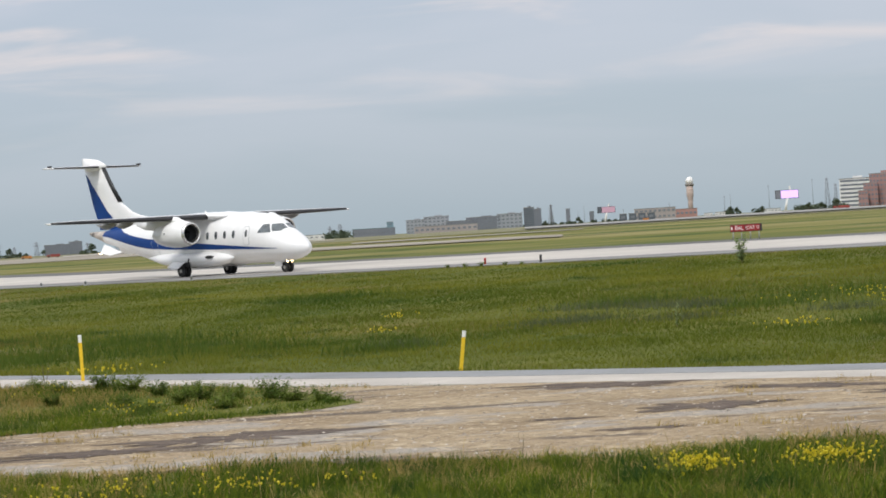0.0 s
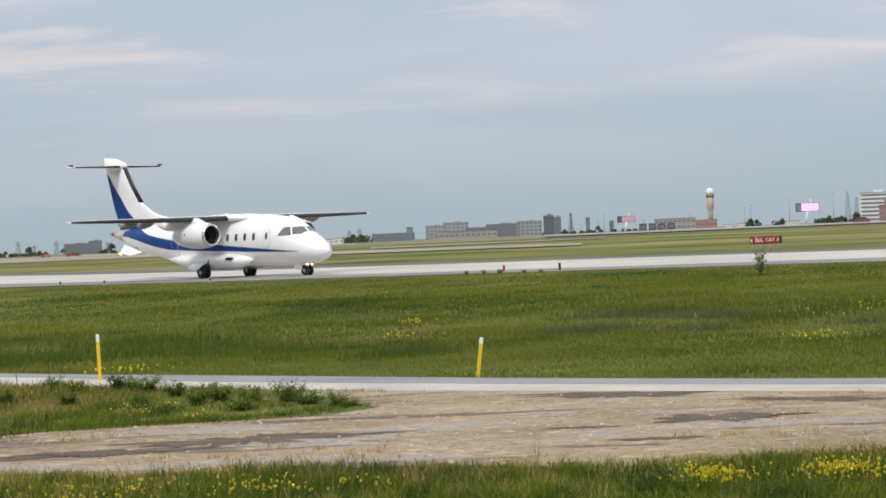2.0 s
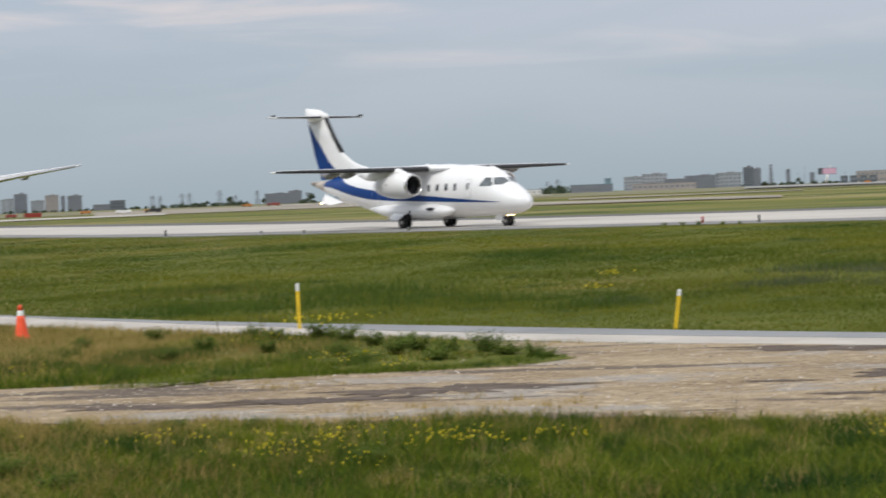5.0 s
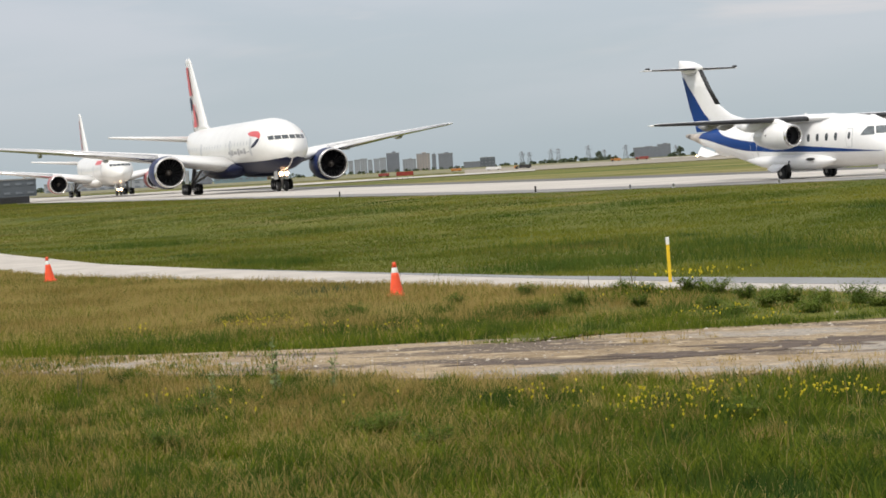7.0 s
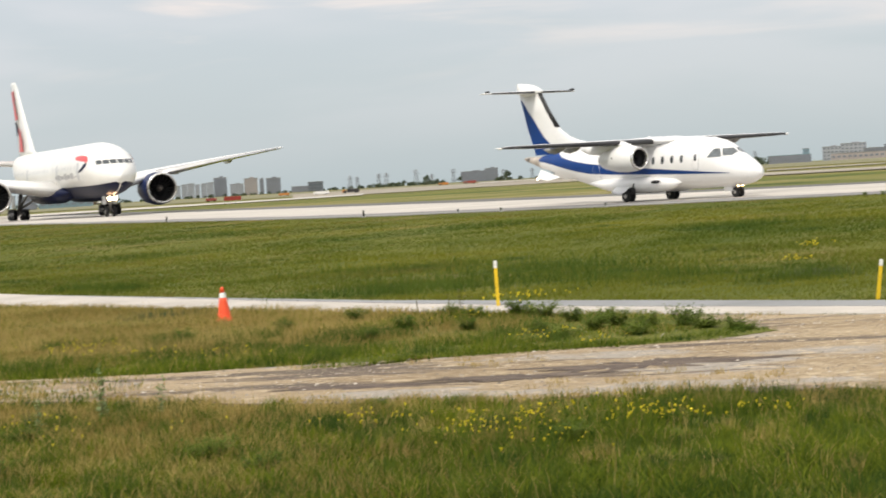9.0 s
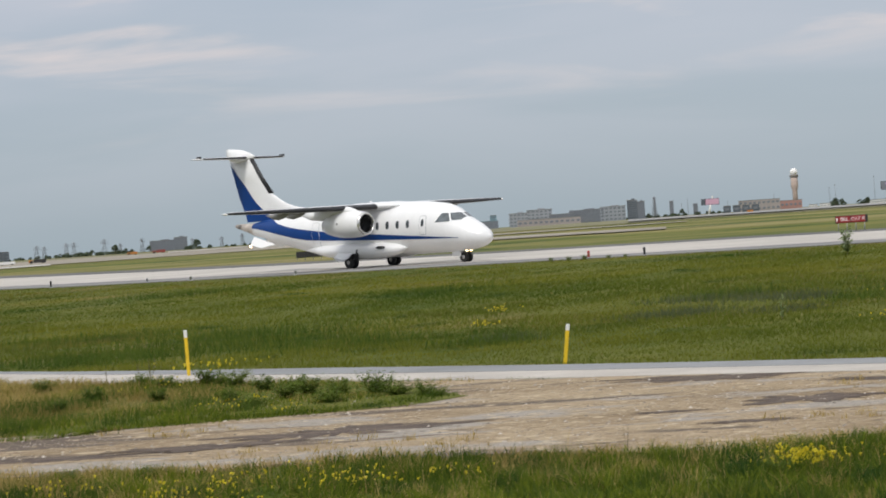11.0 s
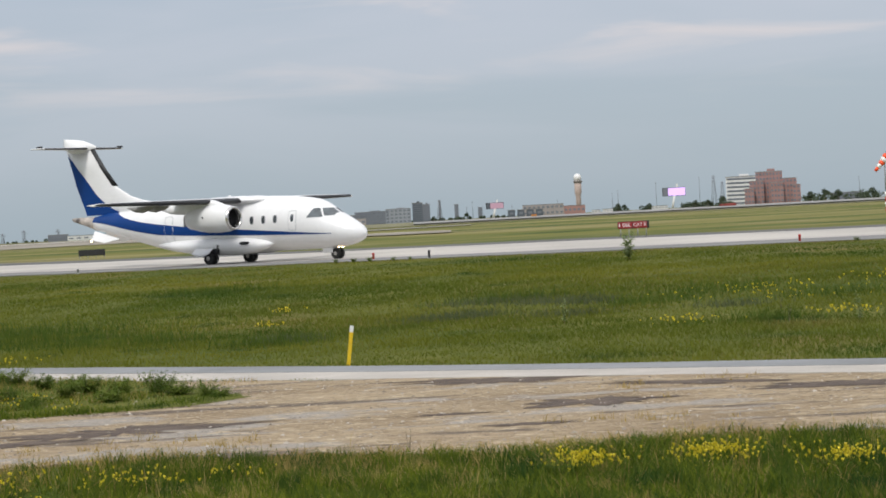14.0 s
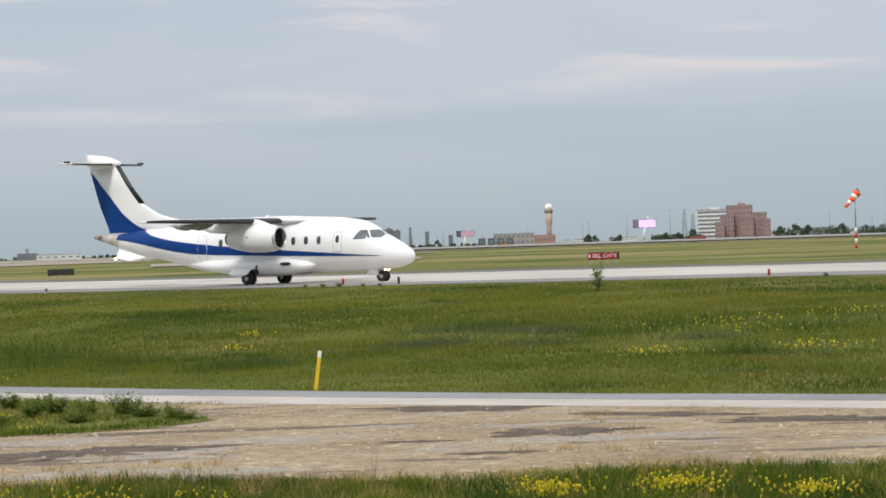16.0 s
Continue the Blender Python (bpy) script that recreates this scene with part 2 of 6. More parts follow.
M_BANKSTRAW = mat("bank_dry_blades", (0.135, 0.118, 0.030), 0.8, s1=0.12, s2=0.8, bump=0, col2=(0.27, 0.215, 0.070), spec=0.12, space="World", leafy=0.45, island=0.06)
M_LEAF = mat("dark_weed_leaves", (0.062, 0.112, 0.018), 0.75, s1=2, s2=9, bump=0, col2=(0.17, 0.215, 0.038), spec=0.12, space="World", leafy=0.45, island=0.2)
M_PALEAF = mat("pale_weed_leaves", (0.17, 0.23, 0.09), 0.65, s1=2, s2=9, bump=0, col2=(0.32, 0.38, 0.18), spec=0.12, space="World", leafy=0.45, island=0.3)
M_FLOWER = mat("yellow_blossom", (0.52, 0.42, 0.01), 0.6, s1=3, s2=20, bump=0, col2=(0.8, 0.65, 0.03), space="World", island=0.2)
M_TREE = mat("far_tree_leaves", (0.030, 0.050, 0.025), 0.8, s1=0.2, s2=1, bump=0, col2=(0.075, 0.10, 0.055), space="World", island=0.3)
M_STEM = mat("dry_stem", (0.13, 0.11, 0.06), 0.85, var=0.3)
M_YELLOW = mat("yellow_post_paint", (0.72, 0.48, 0.015), 0.55, var=0.12, s1=3, s2=30)
M_POSTTOP = mat("white_reflective_band", (0.75, 0.75, 0.72), 0.4, var=0.08, s1=8)
M_ORANGE = mat("orange_cone_plastic", (0.85, 0.09, 0.025), 0.5, var=0.12, s1=6, s2=40)
M_SIGNRED = mat("red_sign_face", (0.27, 0.012, 0.014), 0.45, var=0.12, s1=3)
M_SIGNWHITE = mat("white_sign_lettering", (0.8, 0.78, 0.76), 0.5, var=0.04, bump=0)
M_BLACK = mat("black_painted_metal", (0.02, 0.02, 0.022), 0.6, var=0.2)
M_STEEL = mat("galvanised_steel", (0.35, 0.36, 0.37), 0.5, 0.5, var=0.15)
M_REDPAINT = mat("red_marker_paint", (0.5, 0.03, 0.02), 0.5, var=0.15)


# ---- mesh helpers ----
def mesh_of(name, verts, faces, smooth=True):
    me = bpy.data.meshes.new(name)
    me.from_pydata([tuple(v) for v in verts], [], faces)
    me.validate()
    if smooth:
        me.polygons.foreach_set("use_smooth", [True] * len(me.polygons))
    me.update()
    return me


def part(name, data, material, parent=None, label=""):
    """One mesh object, from a mesh or a bmesh, under a thing or a part."""
    if isinstance(data, bmesh.types.BMesh):
        me = bpy.data.meshes.new(name)
        data.to_mesh(me)
        data.free()
        data = me
    if not data.materials:
        data.materials.append(material)
    ob = new(name, data)
    if parent:
        ob.parent = parent
    if label:
        ob["label"] = label
    return ob


def empty(name, m=None):
    ob = new(name)
    ob.empty_display_size = 0.3
    if m is not None:
        ob.matrix_world = m
    return ob


def rings_mesh(name, rings, caps=True, smooth=True):
    """A skin over closed rings of equal length."""
    n = len(rings[0])
    verts = [p for r in rings for p in r]
    faces = []
    for i in range(len(rings) - 1):
        for k in range(n):
            a, b = i * n + k, i * n + (k + 1) % n
            faces.append((a, b, b + n, a + n))
    if caps:
        faces.append(tuple(range(n))[::-1])
        faces.append(tuple((len(rings) - 1) * n + k for k in range(n)))
    return mesh_of(name, verts, faces, smooth)


def box_bm(x, y, z, bevel=0.0, at=(0, 0, 0), bm=None):
    own = bm is None
    bm = bm or bmesh.new()
    g = bmesh.ops.create_cube(bm, size=1.0)
    bmesh.ops.scale(bm, vec=(x, y, z), verts=g["verts"])
    bmesh.ops.translate(bm, vec=at, verts=g["verts"])
    if bevel and own:
        bmesh.ops.bevel(bm, geom=bm.edges[:], offset=bevel, segments=2, affect="EDGES", profile=0.6)
    return bm


def rod_mesh(name, a, b, r1, r2=None, n=10):
    a, b = Vector(a), Vector(b)
    r2 = r1 if r2 is None else r2
    q = (b - a).to_track_quat("Z", "Y")
    rings = []
    for p, r in ((a, r1), (b, r2)):
        rings.append([p + q @ Vector((r * math.cos(2 * math.pi * k / n), r * math.sin(2 * math.pi * k / n), 0)) for k in range(n)])
    return rings_mesh(name, rings)


def turned_mesh(name, profile, n=24, axis="z", at=(0, 0, 0), caps=True):
    """A turned body: profile of (radius, height) pairs round an axis."""
    rings = []
    for r, h in profile:
        ring = []
        for k in range(n):
            c, s = r * math.cos(2 * math.pi * k / n), r * math.sin(2 * math.pi * k / n)
            p = {"z": (c, s, h), "x": (h, c, s), "y": (s, h, c)}[axis]
            ring.append((p[0] + at[0], p[1] + at[1], p[2] + at[2]))
        rings.append(ring)
    return rings_mesh(name, rings, caps)


class Body:
    """A fuselage: rows of x, lowest z, highest z and half width, smoothed between."""

    def __init__(self, rows, smooth=0.35):
        rows = np.array(rows, float)[::-1]
        self.x0, self.x1 = rows[0, 0], rows[-1, 0]
        u = np.linspace(0, 1, 900) ** 1.0
        xs = self.x0 + (self.x1 - self.x0) * u
        self.xs, self.cols = xs, []
        k = max(1, int(smooth / (xs[1] - xs[0])))
        for c in (1, 2, 3):
            v = np.interp(xs, rows[:, 0], rows[:, c])
            pad = np.pad(v, k, mode="reflect", reflect_type="odd")
            self.cols.append(np.convolve(pad, np.ones(2 * k + 1) / (2 * k + 1), "valid"))

    def at(self, x):
        return [np.interp(x, self.xs, c) for c in self.cols]

    def side(self, x, z):
        lo, hi, w = self.at(x)
        c, h = (lo + hi) / 2, max((hi - lo) / 2, 1e-3)
        return max(w, 0.01) * math.sqrt(max(0.0, 1 - ((z - c) / h) ** 2))

    def mesh(self, name, stations, n=40):
        rings = []
        for x in stations:
            lo, hi, w = self.at(x)
            c, h, w = (lo + hi) / 2, max((hi - lo) / 2, 0.01), max(w, 0.01)
            rings.append([(x, w * math.cos(2 * math.pi * k / n), c + h * math.sin(2 * math.pi * k / n)) for k in range(n)])
        return rings_mesh(name, rings)

    def patch(self, name, xs, low, high, sign, off=0.008, rows=6, rim=0.5):
        """A skin over the side between the curves low(x) and high(x)."""
        verts, faces = [], []
        for x in xs:
            lo, hi, w = self.at(x)
            a, b = max(low(x), lo + 0.002), min(high(x), hi - 0.002)
            b = max(a + 0.002, b)
            c, h = (lo + hi) / 2, max((hi - lo) / 2, 1e-3)
            ta, tb = math.asin(max(-1, min(1, (a - c) / h))), math.asin(max(-1, min(1, (b - c) / h)))
            for k in range(rows + 1):
                t = ta + (tb - ta) * k / rows
                verts.append((x, sign * (w + off) * math.cos(t), c + (h + off) * math.sin(t)))
        for i in range(len(xs) - 1):
            for k in range(rows):
                a = i * (rows + 1) + k
                faces.append((a, a + 1, a + rows + 2, a + rows + 1) if sign * (xs[1] - xs[0]) > 0 else (a, a + rows + 1, a + rows + 2, a + 1))
        return mesh_of(name, verts, faces)


def wrap_pane(body, name, y0, y1, z0, z1, sign, rake=0.0, off=0.014):
    """A pane on the rounded nose between two distances from the centre line and two heights."""
    verts, faces = [], []
    for i in range(7):
        y = y0 + (y1 - y0) * i / 6
        for j in range(6):
            z = z0 + rake * i / 6 + (z1 - z0) * j / 5
            lo, hi = -9.0, 0.0
            for _ in range(40):
                mid = (lo + hi) / 2
                b = body.at(mid)
                if b[0] < z < b[1] and body.side(mid, z) >= y:
                    lo = mid
                else:
                    hi = mid
            verts.append((lo + off, sign * (y + off * 0.6), z + off * 0.5))
    for i in range(6):
        for j in range(5):
            a = i * 6 + j
            faces.append((a, a + 1, a + 7, a + 6))
    return mesh_of(name, verts, faces)


def oval(x0, z0, a, b, p=2.6):
    """Grid and edge curves of a rounded opening of half axes a, b."""
    xs = [x0 - a + 2 * a * k / 12 for k in range(13)]
    f = lambda x: b * max(0.0, 1 - abs((x - x0) / a) ** p) ** (1 / p)
    return xs, (lambda x: z0 - f(x)), (lambda x: z0 + f(x))


FOIL = [(1.0, 0.0), (0.8, 0.045), (0.55, 0.085), (0.3, 0.105), (0.15, 0.09), (0.06, 0.062), (0.015, 0.032), (0.0, 0.0),
        (0.015, -0.026), (0.06, -0.045), (0.15, -0.06), (0.3, -0.065), (0.55, -0.05), (0.8, -0.02)]
NOSE_FOIL = [(0.10, 0.078), (0.06, 0.062), (0.025, 0.041), (0.008, 0.02), (0.0, 0.0), (0.008, -0.016), (0.025, -0.03), (0.06, -0.045), (0.10, -0.053)]


def blade_mesh(name, sections, foil=FOIL, upright=False, grow=0.0, thick=1.0, even=0.0):
    """A wing or fin: sections of (leading x, span, height, chord)."""
    rings = []
    for lx, sp, z, ch in sections:
        ring = []
        for fx, fz in foil:
            px, pz = lx - fx * ch + (grow if fx < 0.05 else 0), fz * (even or ch * thick) + (grow if fz > 0 else -grow if fz < 0 else 0)
            ring.append((px, pz, z) if upright else (px, sp, z + pz))
        rings.append(ring)
    return rings_mesh(name, rings)


def wheel(name, r, w, m, parent, rim=0.55):
    """A tyre with its rim, axle along y."""
    pr = [(r * rim, -w * 0.42), (r * 0.86, -w * 0.5), (r * 0.97, -w * 0.36), (r, -w * 0.12), (r, w * 0.12), (r * 0.97, w * 0.36), (r * 0.86, w * 0.5), (r * rim, w * 0.42)]
    ob = part(name, turned_mesh(name, pr, 22, "y"), M_TYRE, parent)
    ob.matrix_basis = m
    hub = [(r * 0.12, -w * 0.45), (r * rim * 0.95, -w * 0.40), (r * rim, -w * 0.2), (r * rim, w * 0.2), (r * rim * 0.95, w * 0.40), (r * 0.12, w * 0.45)]
    part("rim", turned_mesh("rim", hub, 16, "y"), M_METAL, ob, "grey metal rim")
    return ob
# ---- the regional jet ----
spinning = []     # (wheel, local place, radius, thing)


def regional_jet():
    jet = tagged(empty("regional_jet"), "white high-wing twin-jet with a blue swoosh stripe, taxiing", "aircraft")
    rows = [(0.0, 1.22, 1.36, 0.03), (-0.12, 1.02, 1.60, 0.30), (-0.4, 0.86, 1.76, 0.56), (-1.0, 0.70, 2.12, 0.86), (-1.7, 0.61, 2.46, 1.04),
            (-2.2, 0.58, 2.80, 1.12), (-2.6, 0.57, 3.05, 1.16), (-2.96, 0.57, 3.20, 1.18), (-3.6, 0.56, 3.31, 1.21), (-4.5, 0.55, 3.41, 1.22), (-6.3, 0.55, 3.52, 1.22), (-8.3, 0.55, 3.56, 1.22), (-10.5, 0.55, 3.52, 1.22), (-12.0, 0.60, 3.42, 1.21),
            (-13.5, 0.82, 3.32, 1.17), (-15.0, 1.17, 3.24, 1.06), (-17.0, 1.68, 3.14, 0.80), (-18.2, 1.97, 3.04, 0.58), (-19.1, 2.16, 2.92, 0.42)]
    body = Body(rows, 0.22)
    st = [0, -0.015, -0.04, -0.08, -0.14, -0.22, -0.34, -0.5, -0.75, -1.05, -1.4, -1.8, -2.2, -2.6, -3.0, -3.4, -3.9, -4.5, -5.5, -7, -9, -11, *np.arange(-11.5, -19.11, -0.4), -19.1]
    part("fuselage", body.mesh("fuselage", st), M_WHITE, jet)
    part("tail_cone", rings_mesh("tail_cone", [[(x, w * math.cos(2 * math.pi * k / 20), z + h * math.sin(2 * math.pi * k / 20)) for k in range(20)]
         for x, z, w, h in ((-18.9, 2.50, 0.40, 0.36), (-19.08, 2.54, 0.43, 0.395), (-19.6, 2.62, 0.34, 0.30), (-20.3, 2.73, 0.23, 0.20), (-20.85, 2.80, 0.13, 0.12), (-20.97, 2.82, 0.08, 0.08), (-20.9, 2.81, 0.06, 0.06))]), M_CONE, jet, "heat-stained bare metal tail cone")
    # swoosh along both sides
    sx = [-1.5, -3, -4.4, -7.4, -11.35, -13.4, -14.6, -15.6, -16.3, -16.85, -17.2, -17.8, -18.4, -19.1]
    slo = [1.34, 1.37, 1.40, 1.48, 1.61, 1.72, 1.88, 2.05, 2.18, 2.29, 2.36, 2.46, 2.55, 2.62]
    shi = [1.36, 1.46, 1.56, 1.78, 2.08, 2.29, 2.44, 2.61, 2.77, 2.96, 3.12, 3.3, 3.3, 3.3]
    xs = np.linspace(-1.5, -19.09, 120)
    lo = lambda x: float(np.interp(-x, [-v for v in sx], slo))
    hi = lambda x: float(np.interp(-x, [-v for v in sx], shi))
    for s in (1, -1):
        part("stripe", body.patch("stripe", xs, lo, hi, s, 0.012, 12), M_BLUE, jet, "dark blue swoosh stripe")
    # cabin windows, doors and cockpit panes
    for s in (1, -1):
        for x in (-5.1, -5.9, -6.7, -7.5, -8.3, -9.1, -9.9, -10.7, -11.4):
            w = part("cabin_window", body.patch("cabin_window", *oval(x, 2.24, 0.125, 0.20), s, 0.012, 4), M_PANE, jet, "dark oval cabin window")
            part("window_frame", body.patch("window_frame", *oval(x, 2.24, 0.15, 0.23), s, 0.007, 4), M_GREYP, w)
        for x, z, a, b, nm in ((-3.95, 2.12, 0.29, 0.52, "crew_door"), (-12.64, 1.97, 0.35, 0.71, "service_door")):
            d = part(nm, body.patch(nm, *oval(x, z, a, b, 6), s, 0.016, 8), M_GREYP, jet, "door outlined by a grey seam")
            xs_i, l_i, h_i = oval(x, z, a - 0.035, b - 0.035, 6)
            part("door_panel", body.patch("door_panel", xs_i, l_i, h_i, s, 0.020, 8), M_WHITE, d)
            if nm == "service_door":
                part("stripe_panel", body.patch("stripe_panel", xs_i, lambda x, l=l_i: max(l(x), lo(x)), lambda x, h=h_i: min(h(x), hi(x)), s, 0.025, 6), M_BLUE, d)
            else:
                part("door_window", body.patch("door_window", *oval(x, 2.25, 0.11, 0.19), s, 0.024, 4), M_PANE, d)
        # cockpit: front pane and side pane with a white post between them
        post = lambda x: 2.25 + (-2.08 - x) / 0.30 * 0.44
        part("windscreen", body.patch("windscreen", np.linspace(-2.36, -1.62, 18), lambda x: max(2.28, post(x) + 0.09), lambda x: 2.68, s, 0.012, 8), M_SCREEN, jet, "front cockpit pane tinted with the sky's reflection")
        part("side_windscreen", body.patch("side_windscreen", np.linspace(-3.02, -2.12, 22), lambda x: 2.23, lambda x: min(2.69, post(x) - 0.02, 2.235 + (x + 3.02) * 1.5), s, 0.012, 8), M_SCREEN, jet, "side cockpit pane tinted with the sky's reflection")
    # wing centre fairing, wing, boots, flap fairings
    for s in (1, -1):
        sec = [(-7.35, 0.0, 3.30, 2.65), (-7.45, s * 3.3, 3.30, 2.55), (-8.35, s * 8.6, 3.36, 1.60), (-8.75, s * 10.1, 3.38, 1.15), (-9.2, s * 10.49, 3.39, 0.5)]
        part("wing", blade_mesh("wing", sec, thick=0.8), M_WHITE, jet, "white straight wing")
        part("deicing_boot", blade_mesh("deicing_boot", [tuple(np.array(sec[0]) * (1, 0, 1, 1) + (0, s * 1.0, 0, 0)), *sec[1:]], NOSE_FOIL, False, 0.010, 0.8), M_BOOT, jet, "black rubber leading-edge boot")
        for y in (5.3, 6.4):
            part("flap_fairing", rings_mesh("flap_fairing", [[(x, s * y + w * math.cos(2 * math.pi * k / 12), z + h * math.sin(2 * math.pi * k / 12)) for k in range(12)]
                 for x, z, w, h in ((-8.7, 3.22, 0.02, 0.02), (-9.1, 3.14, 0.10, 0.12), (-9.7, 3.08, 0.12, 0.17), (-10.2, 3.12, 0.09, 0.14), (-10.7, 3.22, 0.02, 0.02))]), M_FAIRING, jet, "grey flap track fairing")
        part("wingtip_light", turned_mesh("wingtip_light", [(0.01, -9.0), (0.05, -9.05), (0.06, -9.2), (0.03, -9.35)], 10, "x", (0, s * 10.5, 3.37)), M_SIGNWHITE, jet, "small clear wingtip light")
        # centre-section fairing that blends the wing into the roof
        wf = [[(x, s * (0.55 + w * math.cos(2 * math.pi * k / 16)), z + h * math.sin(2 * math.pi * k / 16)) for k in range(16)]
              for x, z, w, h in ((-6.2, 3.3, 0.1, 0.05), (-6.8, 3.32, 0.5, 0.18), (-7.6, 3.34, 0.75, 0.24), (-9.6, 3.34, 0.75, 0.24), (-11.0, 3.3, 0.5, 0.18), (-12.2, 3.24, 0.1, 0.05))]
        part("wing_fairing", rings_mesh("wing_fairing", wf), M_WHITE, jet, "white fairing over the wing root")
        # nacelle under the wing
        ny = s * 3.36
        nac = part("nacelle", turned_mesh("nacelle", [(0.50, -6.05), (0.56, -6.02), (0.62, -6.12), (0.70, -6.5), (0.735, -7.1), (0.71, -7.8), (0.62, -8.4), (0.50, -8.95), (0.44, -9.1), (0.40, -9.0)], 36, "x", (0, ny, 2.42), caps=False), M_WHITE, jet, "white engine nacelle")
        part("intake_lip", turned_mesh("intake_lip", [(0.47, -6.22), (0.50, -6.04), (0.535, -5.985), (0.585, -6.0), (0.628, -6.10), (0.60, -6.2)], 36, "x", (0, ny, 2.42), caps=False), M_LIP, nac, "bare metal intake lip")
        part("fan", turned_mesh("fan", [(0.005, -6.3), (0.10, -6.42), (0.16, -6.55), (0.17, -6.6), (0.49, -6.62), (0.49, -6.05)], 30, "x", (0, ny, 2.42), caps=False), M_DARK, nac, "dark fan inside the intake")
        part("exhaust", turned_mesh("exhaust", [(0.40, -8.9), (0.38, -9.1), (0.32, -9.3), (0.28, -9.28), (0.30, -8.9)], 24, "x", (0, ny, 2.42), caps=False), M_HEAT, nac, "dark metal exhaust nozzle")
        pyl = [[(x, ny + w * math.cos(2 * math.pi * k / 14), z + h * math.sin(2 * math.pi * k / 14)) for k in range(14)]
               for x, z, w, h in ((-6.3, 2.97, 0.05, 0.05), (-6.8, 3.06, 0.16, 0.16), (-7.3, 3.14, 0.22, 0.25), (-8.0, 3.14, 0.26, 0.34), (-9.2, 3.02, 0.24, 0.34), (-10.4, 3.02, 0.16, 0.24), (-11.2, 3.12, 0.04, 0.08))]
        part("pylon", rings_mesh("pylon", pyl), M_WHITE, nac)
        part("nacelle_port", turned_mesh("nacelle_port", [(0.05, 0), (0.05, 0.02)], 10, "y", (-7.6, ny - 0.745 if s < 0 else ny + 0.725, 2.5)), M_BLACK, nac)
        # sponson, main gear
        sp = [[(x, s * (0.95 + w * math.cos(2 * math.pi * k / 20)), z + h * math.sin(2 * math.pi * k / 20)) for k in range(20)]
              for x, z, w, h in ((-5.5, 0.95, 0.03, 0.03), (-6.0, 0.93, 0.30, 0.24), (-6.7, 0.90, 0.52, 0.38), (-7.4, 0.89, 0.64, 0.44), (-8.4, 0.90, 0.72, 0.46), (-9.6, 0.92, 0.74, 0.46), (-10.8, 0.95, 0.66, 0.42), (-12.2, 1.05, 0.4, 0.3), (-13.6, 1.15, 0.05, 0.05))]
        part("gear_sponson", rings_mesh("gear_sponson", sp), M_WHITE, jet, "bulged white gear fairing")
        vent = [[(-7.05 + 0.30 * q * math.cos(2 * math.pi * k / 20), s * y, 1.06 + 0.085 * q * math.sin(2 * math.pi * k / 20)) for k in range(20)] for q, y in ((1.0, 1.40), (1.0, 1.575), (0.8, 1.58))]
        part("sponson_vent", rings_mesh("sponson_vent", vent), M_BLACK, jet, "dark oval air inlet")
        # solid black slab paints the shade of the wheel well; nothing is hollowed
        part("wheel_well", box_bm(0.75, 0.05, 0.30, 0.02, (-9.05, s * 1.66, 0.66)), M_BLACK, jet, "black slab drawn as the wheel well's shade")
        part("gear_leg", rod_mesh("gear_leg", (-9.3, s * 1.45, 1.0), (-9.3, s * 1.62, 0.33), 0.07, 0.06), M_METAL, jet)
        part("gear_brace", rod_mesh("gear_brace", (-8.7, s * 1.5, 0.95), (-9.25, s * 1.6, 0.42), 0.04), M_METAL, jet)
        # flared door that hangs out over the wheels
        gd, gf = [], []
        for i in range(9):
            x = -9.05 - 1.25 * i / 8
            for j in range(6):
                v = j / 5
                gd.append((x, s * (1.55 + 0.52 * v), 0.90 - 0.10 * v - 0.34 * v * v * (0.55 + 0.45 * math.sin(math.pi * i / 8))))
        for i in range(8):
            for j in range(5):
                q = i * 6 + j
                gf.append((q, q + 1, q + 7, q + 6))
        n0 = len(gd)
        gd += [(x, y, z - 0.03) for x, y, z in gd]
        gf += [tuple(k + n0 for k in f[::-1]) for f in gf]
        ring = [i * 6 + 5 for i in range(9)]
        gf += [(ring[i], ring[i + 1], ring[i + 1] + n0, ring[i] + n0) for i in range(8)]
        part("gear_door", mesh_of("gear_door", gd, gf), M_WHITE, jet, "white flared gear door")
        part("torque_link", rod_mesh("torque_link", (-8.75, s * 1.66, 1.02), (-8.95, s * 1.68, 0.40), 0.06, 0.05), M_BLACK, jet, "dark gear strut")
        for dy in (-0.17, 0.17):
            place = (-9.3, s * 1.62 + dy, 0.335)
            spinning.append((wheel("main_wheel", 0.335, 0.22, pose(*place), jet), place, 0.335, jet))
        # ventral strake and tailplane half
        part("ventral_strake", mesh_of("ventral_strake", [(-16.9, s * 0.5, 1.58), (-18.9, s * 0.40, 2.1), (-18.9, s * 0.72, 1.60), (-17.9, s * 0.74, 1.42),
             (-16.9, s * 0.54, 1.61), (-18.9, s * 0.44, 2.13), (-18.9, s * 0.76, 1.63), (-17.9, s * 0.78, 1.45)],
             [(0, 1, 2, 3), (7, 6, 5, 4), (0, 4, 5, 1), (1, 5, 6, 2), (2, 6, 7, 3), (3, 7, 4, 0)], False), M_WHITE, jet)
        tp = [(-19.35, 0.0, 6.80, 1.7), (-19.5, s * 1.0, 6.80, 1.55), (-19.85, s * 3.05, 6.82, 1.05), (-20.0, s * 3.35, 6.82, 0.8)]
        part("tailplane", blade_mesh("tailplane", tp, thick=0.6), M_WHITE, jet, "white tailplane half")
